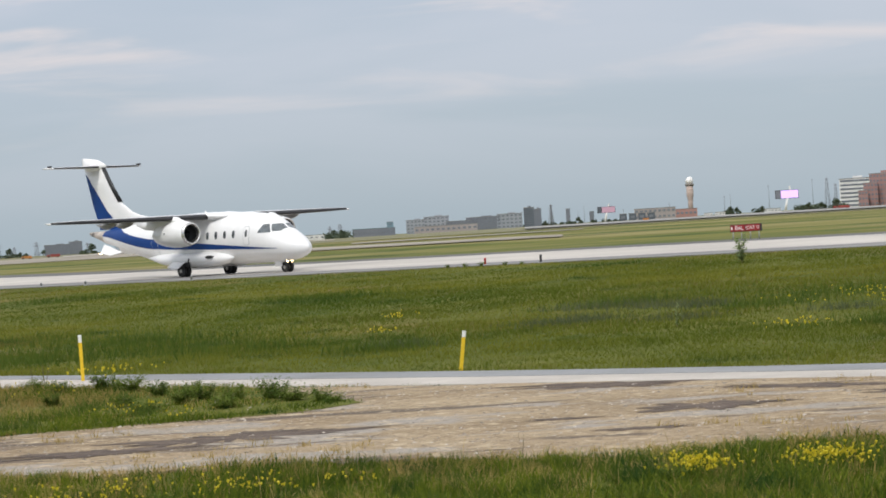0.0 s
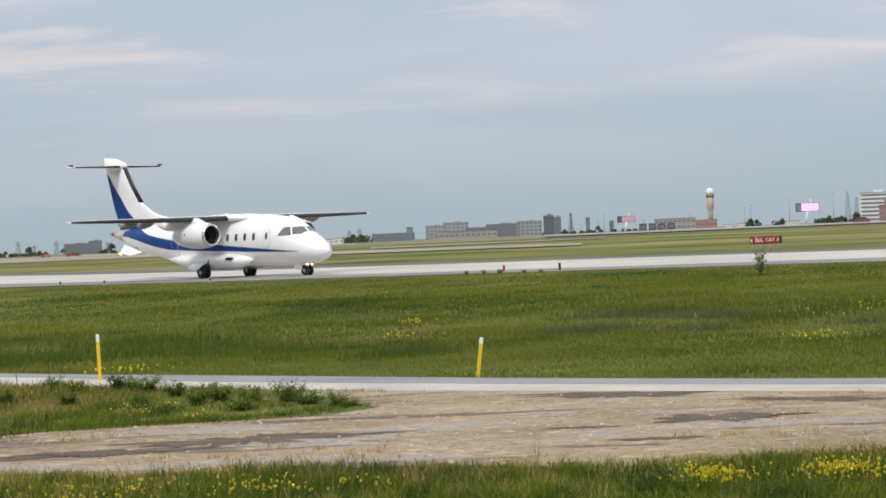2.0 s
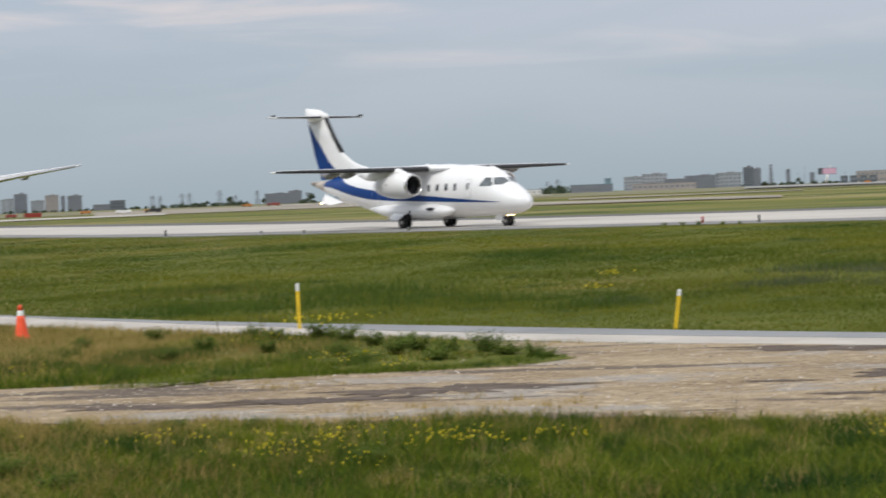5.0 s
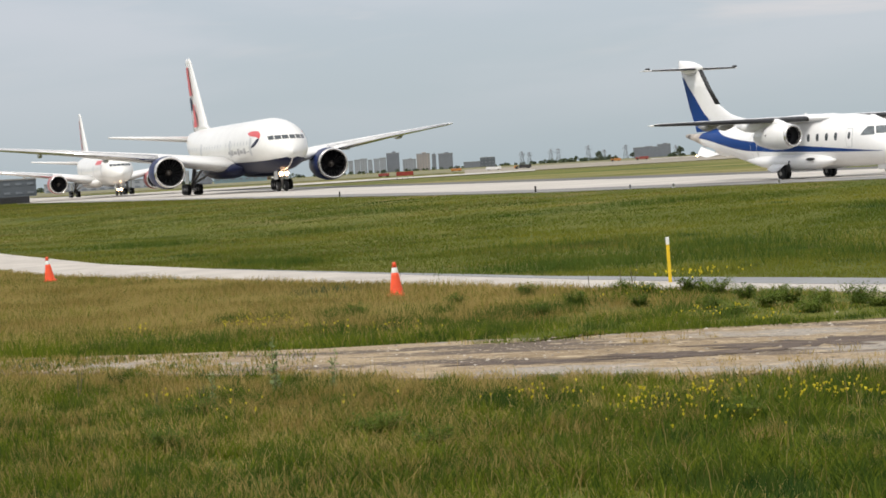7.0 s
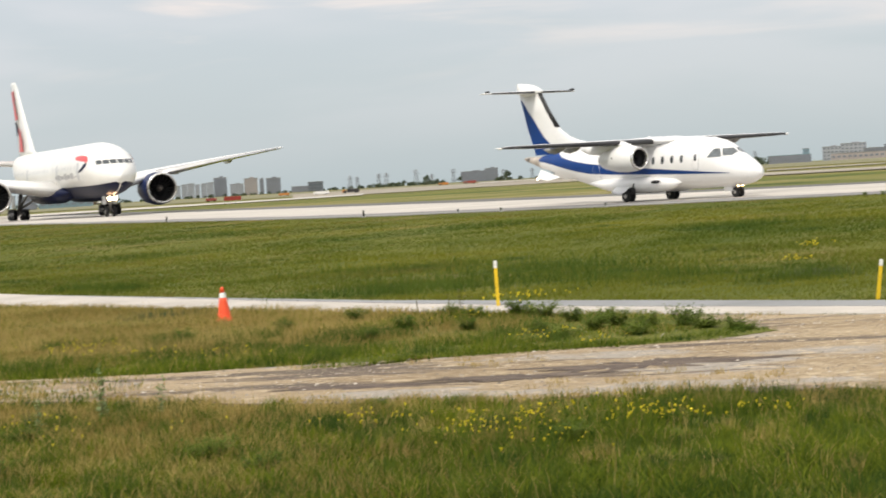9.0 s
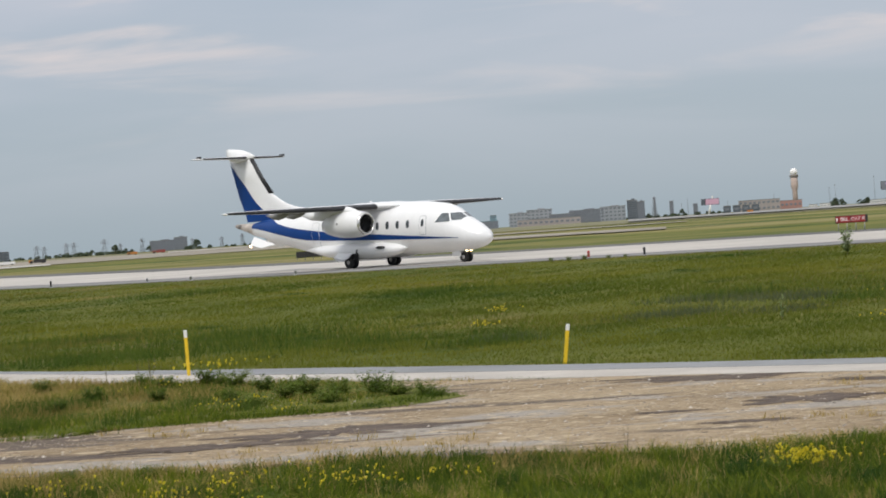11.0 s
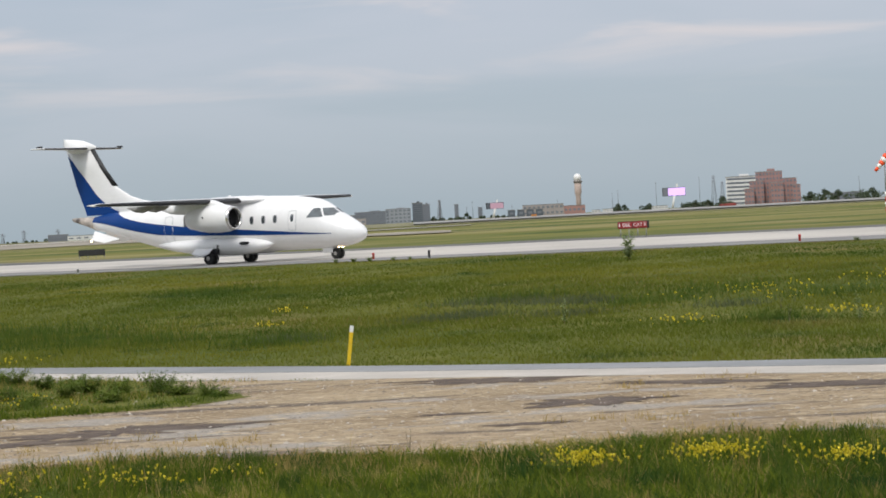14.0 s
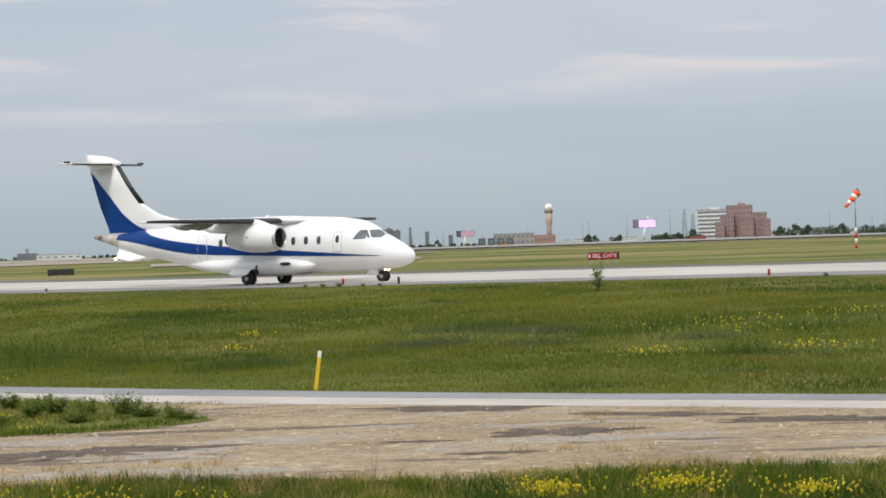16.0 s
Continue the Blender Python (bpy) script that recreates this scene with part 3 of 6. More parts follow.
        part("tailplane_boot", blade_mesh("tailplane_boot", [tuple(np.array(tp[0]) + (0, s * 0.2, 0, 0)), *tp[1:3]], NOSE_FOIL[1:-1], False, 0.007, 0.6), M_BOOT, jet, "black rubber leading-edge boot")
        part("tail_horn", box_bm(0.42, 0.08, 0.11, 0.025, (-20.1, s * 3.2, 6.92)), M_BOOT, jet)
    # fin with dorsal fillet
    fin = [(-11.8, 0, 3.02, 8.1), (-12.9, 0, 3.40, 7.1), (-14.6, 0, 3.57, 5.5), (-15.6, 0, 3.74, 4.56), (-16.4, 0, 3.98, 3.87), (-17.35, 0, 4.5, 3.15), (-18.25, 0, 5.6, 2.6), (-19.05, 0, 6.7, 2.15)]
    part("fin", blade_mesh("fin", fin, upright=True, even=1.7), M_WHITE, jet)
    part("fin_boot", blade_mesh("fin_boot", [(-17.40, 0, 4.60, 3.10), fin[6], (-19.05, 0, 6.75, 2.15)], NOSE_FOIL, True, 0.016, even=1.7), M_BOOT, jet, "black rubber leading-edge boot")
    bullet = Body([(-18.9, 6.78, 6.9, 0.03), (-19.3, 6.62, 7.08, 0.16), (-19.9, 6.55, 7.28, 0.2), (-20.8, 6.55, 7.38, 0.18), (-21.35, 6.8, 7.42, 0.06)], 0.15)
    part("fin_bullet", bullet.mesh("fin_bullet", np.linspace(-18.9, -21.35, 16), 20), M_WHITE, jet)
    for s in (1, -1):     # blue rear of the fin, up to its trailing edge
        zs = np.linspace(3.0, 6.42, 26)
        verts, faces = [], []
        for z in zs:
            le, ch = np.interp(z, [f[2] for f in fin], [f[0] for f in fin]), np.interp(z, [f[2] for f in fin], [f[3] for f in fin])
            te = le - ch
            front = np.interp(z, [3.0, 3.3, 3.55, 4.08, 5.05, 5.81, 6.42], [-17.0, -17.75, -18.2, -18.9, -19.75, -20.5, te + 0.02])
            for k in range(7):
                x = te + 0.012 + (front - te) * k / 6
                f = (le - x) / ch
                y = float(np.interp(f, [0, 0.015, 0.06, 0.15, 0.3, 0.55, 0.8, 1.0], [0, 0.032, 0.062, 0.09, 0.105, 0.085, 0.045, 0.0] if s > 0 else [0, 0.026, 0.045, 0.06, 0.065, 0.05, 0.02, 0.0]))
                verts.append((x, s * (y * 1.7 + 0.012), z))
        for i in range(len(zs) - 1):
            for k in range(6):
                a = i * 7 + k
                faces.append((a, a + 1, a + 8, a + 7))
        part("fin_paint", mesh_of("fin_paint", verts, faces), M_BLUE, jet, "dark blue painted rear of the fin")
    for x0, l in ((-16.9, 0.22), (-15.9, 0.95)):
        part("registration_bar", box_bm(l, 0.02, 0.10, 0, (x0, -0.135, 3.56)), M_LINE, jet, "small grey lettering bar")
    part("tail_light", turned_mesh("tail_light", [(0.01, -18.86), (0.05, -18.9), (0.06, -18.96), (0.02, -19.0)], 10, "x", (0, -0.72, 1.58)), M_LAMPW, jet, "small lit tail light")
    # nose gear with its lamps
    part("nose_leg", rod_mesh("nose_leg", (-1.85, 0, 0.8), (-1.95, 0, 0.28), 0.055, 0.05), M_METAL, jet)
    part("nose_gear_door", box_bm(0.66, 0.03, 0.40, 0.01, (-2.42, -0.25, 0.54)), M_WHITE, jet, "white nose gear door")
    part("nose_gear_door", box_bm(0.66, 0.03, 0.40, 0.01, (-2.42, 0.25, 0.54)), M_WHITE, jet, "white nose gear door")
    for y in (-0.16, 0.16):
        place = (-1.95, y, 0.285)
        spinning.append((wheel("nose_wheel", 0.285, 0.18, pose(*place), jet), place, 0.285, jet))
    for y in (-0.15, 0.15):
        lamp = part("taxi_light", turned_mesh("taxi_light", [(0.03, -1.86), (0.09, -1.80), (0.10, -1.74), (0.09, -1.735)], 16, "x", (0, y, 0.66)), M_BLACK, jet, "lit round taxi lamp")
        part("lens", turned_mesh("lens", [(0.10, -1.735), (0.08, -1.70), (0.01, -1.69)], 16, "x", (0, y, 0.66)), M_LAMPW, lamp, "glowing lens")
    for x, z, r in ((-9.0, 3.5, 0.03), (-6.2, 3.3, 0.04)):
        part("antenna", blade_mesh("antenna", [(x, 0, z - 0.1, 0.3), (x - 0.1, 0, z + 0.16, 0.16)], upright=True), M_WHITE, jet)
    return jet


# ---- the wide-body airliners ----
M_FAN = mat("dark_titanium_blades", (0.055, 0.055, 0.06), 0.4, 0.6, var=0.2)

def airliner(label, k, engine_mat, ribbon):
    """A twin-engined wide-body, nose at the origin on the ground; k scales its measures."""
    jet = tagged(empty("airliner"), label, "aircraft", "airliners in the queue")
    S = lambda *v: tuple(a * k for a in v)
    rows = [S(*r) for r in ((0, 4.15, 4.35, 0.05), (-0.3, 3.62, 4.90, 0.70), (-1, 3.15, 5.55, 1.38), (-2, 2.80, 6.25, 1.98), (-3.5, 2.50, 7.05, 2.52), (-5.5, 2.27, 7.75, 2.90), (-8, 2.14, 8.12, 3.06), (-10, 2.1, 8.22, 3.1),
             (-40, 2.1, 8.22, 3.1), (-46, 2.6, 8.22, 2.95), (-52, 3.9, 8.2, 2.3), (-58, 5.5, 8.05, 1.3), (-62.5, 6.9, 7.8, 0.25))]
    body = Body(rows, 0.45 * k)
    st = [v * k for v in (0, -0.05, -0.15, -0.35, -0.7, -1.2, -1.8, -2.5, -3.3, -4.2, -5.2, -6.4, -8, -10, -16, -24, -32, -40, -43, -46, -49, -52, -55, -58, -60.5, -62.5)]
    part("fuselage", body.mesh("fuselage", st, 48), M_IVORY, jet)
    xs = np.r_[np.linspace(-0.45 * k, -3 * k, 14), np.linspace(-3.5 * k, -56 * k, 60)]
    low = lambda x: float(np.interp(-x / k, [0, 1, 3, 6, 40, 52, 60], [3.80, 3.64, 3.5, 3.45, 3.45, 4.4, 6.0])) * k
    for s in (1, -1):
        if ribbon:
            part("belly_paint", body.patch("belly_paint", xs, lambda x: 0.0, low, s, 0.012, 10), M_NAVY, jet, "navy blue painted belly")
        # cockpit panes
        for y0, y1, rake in ((0.05, 0.72, 0.0), (0.80, 1.42, -0.02), (1.50, 1.98, -0.04)):
            part("cockpit_window", wrap_pane(body, "cockpit_window", y0 * k, y1 * k, 5.70 * k, 6.14 * k, s, rake * k), M_PANE, jet, "dark cockpit pane")
        # cabin windows as joined rows of panes
        for i in range(26):
            x = (-9.5 - 1.75 * i) * k
            if i % 9 != 8:
                part("cabin_window", body.patch("cabin_window", *oval(x, 5.55 * k, 0.2 * k, 0.22 * k), s, 0.012, 3), M_GREYP, jet)
        for x in (-8.0, -19.5, -38.0):
            part("cabin_door", body.patch("cabin_door", *oval(x * k, 5.1 * k, 0.55 * k, 0.98 * k, 6), s, 0.010, 6), M_GREYP, jet, "door outlined in grey")
        # wing and its fairings
        sec = [(-19.5 * k, s * 2.4 * k, 3.0 * k, 13.5 * k), (-26.6 * k, s * 10.2 * k, 4.4 * k, 8.6 * k), (-34.5 * k, s * 20.4 * k, 5.85 * k, 4.8 * k), (-41.0 * k, s * 29.6 * k, 7.0 * k, 2.2 * k), (-41.9 * k, s * 30.46 * k, 7.15 * k, 1.1 * k)]
        part("wing", blade_mesh("wing", sec, thick=0.85), M_WINGU, jet, "light grey swept wing")
        part("slat", blade_mesh("slat", sec[1:4], NOSE_FOIL, False, 0.012, 0.85), M_LIP, jet, "bare metal leading edge")
        for y, x in ((15.0, -37.6), (22.5, -40.6)):
            zc = float(np.interp(y, [10.2, 20.4, 29.6], [4.4, 5.85, 7.0])) - 0.45
            fr = [[(px * k, (s * y + w * math.cos(2 * math.pi * j / 12)) * k, (z + h * math.sin(2 * math.pi * j / 12)) * k) for j in range(12)]
                  for px, z, w, h in ((x + 3.4, zc + 0.25, 0.03, 0.03), (x + 2, zc + 0.1, 0.2, 0.28), (x, zc + 0.1, 0.2, 0.30), (x - 2.4, zc + 0.2, 0.03, 0.03))]
            part("flap_fairing", rings_mesh("flap_fairing", fr), M_GREYP, jet)
        wr = [[(x * k, s * (2.1 + w * math.cos(2 * math.pi * j / 20)) * k, (z + h * math.sin(2 * math.pi * j / 20)) * k) for j in range(20)]
              for x, z, w, h in ((-17.5, 2.9, 0.1, 0.1), (-20, 2.75, 1.2, 0.75), (-24, 2.65, 1.75, 0.95), (-32, 2.65, 1.8, 0.95), (-37, 2.9, 1.2, 0.8), (-41, 3.1, 0.1, 0.1))]
        part("wing_root_fairing", rings_mesh("wing_root_fairing", wr), M_NAVY if ribbon else M_IVORY, jet)
        # engine
        c = (0, s * 9.7 * k, 2.82 * k)
        nac = part("nacelle", turned_mesh("nacelle", [S(*p) for p in ((1.62, -22.2), (1.72, -22.15), (1.84, -22.6), (1.93, -23.6), (1.93, -25), (1.78, -27), (1.5, -28.6), (1.42, -28.5))], 48, "x", c, caps=False), engine_mat, jet, "large round engine nacelle")
        part("intake_lip", turned_mesh("intake_lip", [S(*p) for p in ((1.52, -22.6), (1.56, -22.1), (1.64, -21.95), (1.75, -22.0), (1.86, -22.42), (1.80, -22.5))], 48, "x", c, caps=False), M_LIP, nac, "polished metal intake lip")
        part("intake_duct", turned_mesh("intake_duct", [S(*p) for p in ((0.05, -23.66), (1.54, -23.6), (1.56, -22.15))], 48, "x", c, caps=False), M_DARK, nac, "black intake duct")
        for j in range(22):
            bm = bmesh.new()
            a = 2 * math.pi * j / 22
            v = []
            for r, tw, w in ((0.45, 0.15, 0.10), (1.0, 0.12, 0.12), (1.5, 0.10, 0.16)):
                for e in (-1, 1):
                    aa = a + e * w / r * 0.55
                    v.append(bm.verts.new(((-23.35 + e * tw) * k, c[1] + r * k * math.cos(aa), c[2] + r * k * math.sin(aa))))
            bm.faces.new((v[0], v[1], v[3], v[2]))
            bm.faces.new((v[2], v[3], v[5], v[4]))
            part("fan_blade", bm, M_FAN, nac)
        part("spinner", turned_mesh("spinner", [S(*p) for p in ((0.02, -22.75), (0.2, -22.95), (0.38, -23.3), (0.42, -23.5))], 20, "x", c), M_HEAT, nac, "dark spinner")
        part("core_nozzle", turned_mesh("core_nozzle", [S(*p) for p in ((1.0, -28.3), (0.9, -29.4), (0.55, -30.4), (0.5, -30.3))], 28, "x", c, caps=False), M_HEAT, nac)
        py = [[(x * k, c[1] + w * k * math.cos(2 * math.pi * j / 12), (z + h * math.sin(2 * math.pi * j / 12)) * k) for j in range(12)]
              for x, z, w, h in ((-23.2, 4.6, 0.05, 0.1), (-25, 4.35, 0.3, 0.5), (-27.5, 3.9, 0.32, 0.7), (-30.5, 3.7, 0.1, 0.3))]
        part("pylon", rings_mesh("pylon", py), M_WINGU, nac)
        # main gear: leg, struts, six wheels
        mx, my = -32.0, s * 5.49
        part("gear_leg", rod_mesh("gear_leg", S(mx, my * 0.92, 3.3), S(mx, my, 0.7), 0.26 * k, 0.2 * k), M_METAL, jet)
        part("gear_strut", rod_mesh("gear_strut", S(mx + 0.2, my * 0.45, 2.9), S(mx, my * 0.97, 1.3), 0.13 * k), M_METAL, jet)
        part("gear_strut", rod_mesh("gear_strut", S(mx + 2.6, my * 0.85, 3.0), S(mx, my * 0.98, 1.4), 0.13 * k), M_METAL, jet)
        part("gear_door", box_bm(2.4 * k, 0.08 * k, 1.5 * k, 0.03, S(mx, my * 1.10, 2.2)), M_IVORY, jet)
        part("bogie_beam", box_bm(3.4 * k, 0.3 * k, 0.3 * k, 0.05, S(mx, my, 0.68)), M_METAL, jet)
        for dx in (-1.45, 0, 1.45):
            for dy in (-0.7, 0.7):
                place = S(mx + dx, my + dy, 0.67)
                spinning.append((wheel("main_wheel", 0.67 * k, 0.5 * k, pose(*place), jet), place, 0.67 * k, jet))
        tp = [(-54.5 * k, s * 0.6 * k, 6.95 * k, 6.6 * k), (-61.2 * k, s * 10.3 * k, 7.85 * k, 2.4 * k), (-61.9 * k, s * 10.8 * k, 7.9 * k, 1.4 * k)]
        part("tailplane", blade_mesh("tailplane", tp, thick=0.75), M_WINGU, jet, "light grey tailplane half")
        # wing-root lamps
    fin = [(-46.5 * k, 0, 7.9 * k, 12.5 * k), (-49.5 * k, 0, 8.6 * k, 10.2 * k), (-58.6 * k, 0, 17.3 * k, 3.9 * k), (-59.6 * k, 0, 17.75 * k, 2.8 * k)]
    part("fin", blade_mesh("fin", fin, upright=True, thick=0.5), M_IVORY, jet)
    for s in (1, -1):
        def fin_patch(nm, m, a, b, f0, f1, wob=0.0, lab=""):
            verts, faces = [], []
            zs = np.linspace(a * k, b * k, 12)
            for i, z in enumerate(zs):
                le, ch = np.interp(z, [f[2] for f in fin], [f[0] for f in fin]), np.interp(z, [f[2] for f in fin], [f[3] for f in fin])
                w = wob * math.sin(math.pi * i / 11)
                for j in range(5):
                    f = (f0(i / 11) + w) + (f1(i / 11) - f0(i / 11)) * j / 4
                    y = float(np.interp(f, [0, 0.015, 0.06, 0.15, 0.3, 0.55, 0.8, 1.0], [0, 0.034, 0.064, 0.092, 0.107, 0.087, 0.048, 0.0]))
                    verts.append((le - f * ch, s * (y * ch * 0.5 + 0.03), z))
            for i in range(11):
                for j in range(4):
                    q = i * 5 + j
                    faces.append((q, q + 1, q + 6, q + 5))
            part(nm, mesh_of(nm, verts, faces), m, jet, lab)
        if ribbon:
            fin_patch("fin_flag", M_RED, 12.8, 16.6, lambda u: 0.42 - 0.02 * u, lambda u: 0.80 + 0.16 * u, 0.06, "waving red flag paint")
            fin_patch("fin_flag", M_NAVY, 10.8, 12.5, lambda u: 0.70 - 0.05 * u, lambda u: 0.97 - 0.02 * u, -0.06, "navy blue flag paint")
            fin_patch("fin_flag", M_RED, 8.6, 11.6, lambda u: 0.42 - 0.02 * u, lambda u: 0.80 - 0.28 * u, -0.05, "waving red flag paint")
            # red and blue ribbon behind the cockpit
            curve = lambda px, pz: (lambda x: float(np.interp(x, px, pz)))
            part("ribbon_red", body.patch("ribbon_red", np.linspace(-4.9, -10.3, 30), curve([-10.3, -9, -7.5, -6, -5.2, -4.9], [6.62, 6.32, 6.22, 6.12, 5.95, 5.95]),
                 curve([-10.3, -9, -7.5, -6, -5.2, -4.9], [6.66, 6.78, 6.80, 6.70, 6.48, 6.12]), s, 0.016, 6), M_RED, jet, "red ribbon emblem")
            part("ribbon_blue", body.patch("ribbon_blue", np.linspace(-4.9, -7.6, 20), curve([-7.6, -6.6, -5.5, -4.9], [4.97, 5.0, 5.28, 5.6]),
                 curve([-7.6, -6.3, -5.5, -4.9], [5.03, 5.52, 5.90, 5.92]), s, 0.016, 6), M_NAVY, jet, "navy ribbon emblem")
            for x0, l, z0, hh in ((-8.6, 1.5, 4.52, 0.10), (-10.4, 1.3, 4.38, 0.62), (-12.0, 1.7, 4.45, 0.40), (-14.0, 1.1, 4.30, 0.72), (-15.4, 2.0, 4.42, 0.36), (-17.7, 1.2, 4.34, 0.60), (-19.2, 1.4, 4.46, 0.34)):
                part("lettering_bar", body.patch("lettering_bar", np.linspace(x0, x0 - l, 6), lambda x, q=z0: q, lambda x, q=z0 + hh: q, s, 0.014, 3), M_LINE, jet)
        else:
            fin_patch("fin_paint", M_RED, 9.4, 16.2, lambda u: 0.5, lambda u: 0.74 + 0.1 * u, 0.06, "red painted fin emblem")
            part("lettering_bar", body.patch("lettering_bar", np.linspace(-9 * k, -17 * k, 12), lambda x: 6.2 * k, lambda x: 7.0 * k, s, 0.014, 3), M_RED, jet)
    # nose gear, lamps
    lamp_z = 1.95 if ribbon else 1.15
    part("nose_leg", rod_mesh("nose_leg", S(-6.2, 0, 2.6), S(-6.4, 0, 0.55), 0.16 * k, 0.13 * k), M_METAL, jet)
    for s in (1, -1):
        part("nose_gear_door", box_bm(1.7 * k, 0.06 * k, 1.0 * k, 0.02, S(-6.6, s * 0.6, 1.85)), M_IVORY, jet)
        place = S(-6.4, s * 0.42, 0.55)
        spinning.append((wheel("nose_wheel", 0.55 * k, 0.42 * k, pose(*place), jet), place, 0.55 * k, jet))
        lamp = part("taxi_light", turned_mesh("taxi_light", [S(*p) for p in ((0.05, -6.1), (0.24, -5.98), (0.28, -5.9), (0.26, -5.88))], 16, "x", S(0.75, s * 0.3, lamp_z)), M_BLACK, jet, "lit taxi lamp")
        part("lens", turned_mesh("lens", [S(*p) for p in ((0.25, -5.88), (0.15, -5.78), (0.02, -5.75))], 16, "x", S(0.75, s * 0.3, lamp_z)), M_LAMP, lamp, "glowing orange lens")
    return jet


small_jet = regional_jet()
wide_jet = airliner("white wide-body airliner with navy belly and red-blue ribbon emblem", 1.0, M_NAC, True)
far_jet = airliner("white wide-body airliner with a red tail emblem, waiting behind", 0.80, mat("nacelle_pink_paint", (0.42, 0.10, 0.11), 0.35, bump=0.0), False)
# ---- the ground ----
ROAD_FAR = [(-85, 158), (-60, 118), (-44.9, 95.5), (-32.5, 77.1), (-25.2, 68.4), (-19.9, 63), (-15.5, 58.6), (-11.8, 54.9), (-8.6, 52.2), (-5.8, 50), (-3, 47.7), (0.3, 45.1), (3.4, 42.8), (7.1, 40.5), (9.4, 39.1), (20, 32.4), (40, 19.5), (80, -6)]
ROAD_NEAR = [(-78, 150), (-52, 104), (-34.1, 73.4), (-27.7, 65.6), (-20.4, 59.3), (-16, 55), (-10.8, 50.2), (-7.9, 47.8), (-5.3, 45.6), (-1.5, 42.6), (2.2, 40.4), (5.8, 38.1), (8.7, 36.2), (19, 29.4), (38, 17.0), (78, -9)]
TAXI_NEAR = [(-330, 590), (-200, 390), (-100.4, 239), (-75, 204), (-51.5, 168), (-40, 150), (-29.5, 135.5), (-14, 123), (4, 111.5), (20, 101.5), (45, 85), (120, 35), (300, -85)]
TAXI_FAR = [(-390, 760), (-260, 560), (-145, 380), (-95, 288), (-74, 247), (-45, 203), (-30, 180), (-20, 168), (-9.5, 159), (0, 153), (9, 147.5), (16, 143), (23, 138), (40, 127), (90, 93), (180, 33), (330, -66)]
WHITE_NEAR = [(-330, 596), (-200, 397), (-100, 247), (-75, 210), (-51, 176), (-40, 158), (-29.5, 145), (-14, 131), (-0.8, 122), (4.8, 118.3), (12, 114.3), (20, 110.5), (27, 107), (45, 97), (120, 48), (300, -70)]
DIRT_LOW = [(-30, 37.5), (-20, 34.6), (-13.7, 32.4), (-11.8, 31.8), (-9.8, 30.8), (-8, 29.9), (-6.3, 29.2), (-4.8, 28.9), (-2.6, 29.3), (0.2, 28.2), (1.5, 27.6), (2.8, 28), (4.3, 28.3), (6.7, 27.8), (14, 25.0), (30, 17)]
DIRT_TOP = [(-30, 38.2), (-20, 36.4), (-15.1, 35.7), (-11.3, 35.6), (-9.6, 36), (-7.8, 36.2), (-6.6, 36.5), (-5.4, 45.4), (-1.5, 42.5), (2.2, 40.3), (5.8, 38.0), (8.7, 36.1), (19, 29.3), (34, 20)]
ISLAND_TIP = [(-8.5, 36.2), (-6.6, 36.4), (-4.4, 37.0), (-3.2, 37.2), (-2.5, 37.6), (-1.7, 38.8), (-2.1, 40.0), (-2.7, 41.4), (-4.0, 44.2), (-5.6, 45.6), (-8.6, 44.0)]
ISLAND_LOW = [(-30, 38.2), (-20, 36.4), (-15.1, 35.7), (-11.3, 35.6), (-9.6, 36), (-7.8, 36.2), (-6.1, 36.6), (-4.4, 37.1), (-3.2, 37.3), (-1.6, 38.8)]


def resampled(line, step):
    p = np.array(line, float)
    d = np.r_[0, np.cumsum(np.hypot(*np.diff(p, axis=0).T))]
    n = max(2, int(d[-1] / step))
    u = np.linspace(0, d[-1], n)
    return np.c_[np.interp(u, d, p[:, 0]), np.interp(u, d, p[:, 1])]


def inside(poly, x, y):
    p = np.array(poly, float)
    res = np.zeros(len(x), bool)
    j = len(p) - 1
    for i in range(len(p)):
        c = (p[i, 1] > y) != (p[j, 1] > y)
        with np.errstate(divide="ignore", invalid="ignore"):
            res ^= c & (x < (p[j, 0] - p[i, 0]) * (y - p[i, 1]) / (p[j, 1] - p[i, 1] + 1e-12) + p[i, 0])
        j = i
    return res


def distance(line, x, y):
    """Distance to a line, positive beyond it (on its far side from the eye)."""
    p = np.array(line, float)
    best, sign = np.full(len(x), 1e9), np.ones(len(x))
    for a, b in zip(p, p[1:]):
        ab = b - a
        t = np.clip(((x - a[0]) * ab[0] + (y - a[1]) * ab[1]) / (ab @ ab), 0, 1)
        dx, dy = x - a[0] - t * ab[0], y - a[1] - t * ab[1]
        d = np.hypot(dx, dy)
        near = d < best
        best = np.where(near, d, best)
        sign = np.where(near, np.where(ab[0] * dy - ab[1] * dx > 0, 1.0, -1.0), sign)
    return best * sign


def height(x, y):
    """The lie of the land: low foreground, a bank up to the taxiway, a field that falls gently away."""
    x, y = np.asarray(x, float), np.asarray(y, float)
    dr, dt = distance(ROAD_FAR, x, y), distance(TAXI_NEAR, x, y)
    u = np.clip(dr / np.maximum(dr - dt, 1e-6), 0, 1)
    u = np.where(dt >= 0, 1.0, np.where(dr <= 0, 0.0, u))
    u = u * u * (3 - 2 * u) * 0.6 + u * 0.4
    z = FOREGROUND + (0.0 - FOREGROUND) * u
    z -= 0.10 * np.sin(np.pi * np.clip(u * 2.2, 0, 1)) * (dr > 0)
    z -= 0.0017 * np.clip(np.hypot(x, y) - 260, 0, 6000) * (dt > 0)
    return z - 0.03


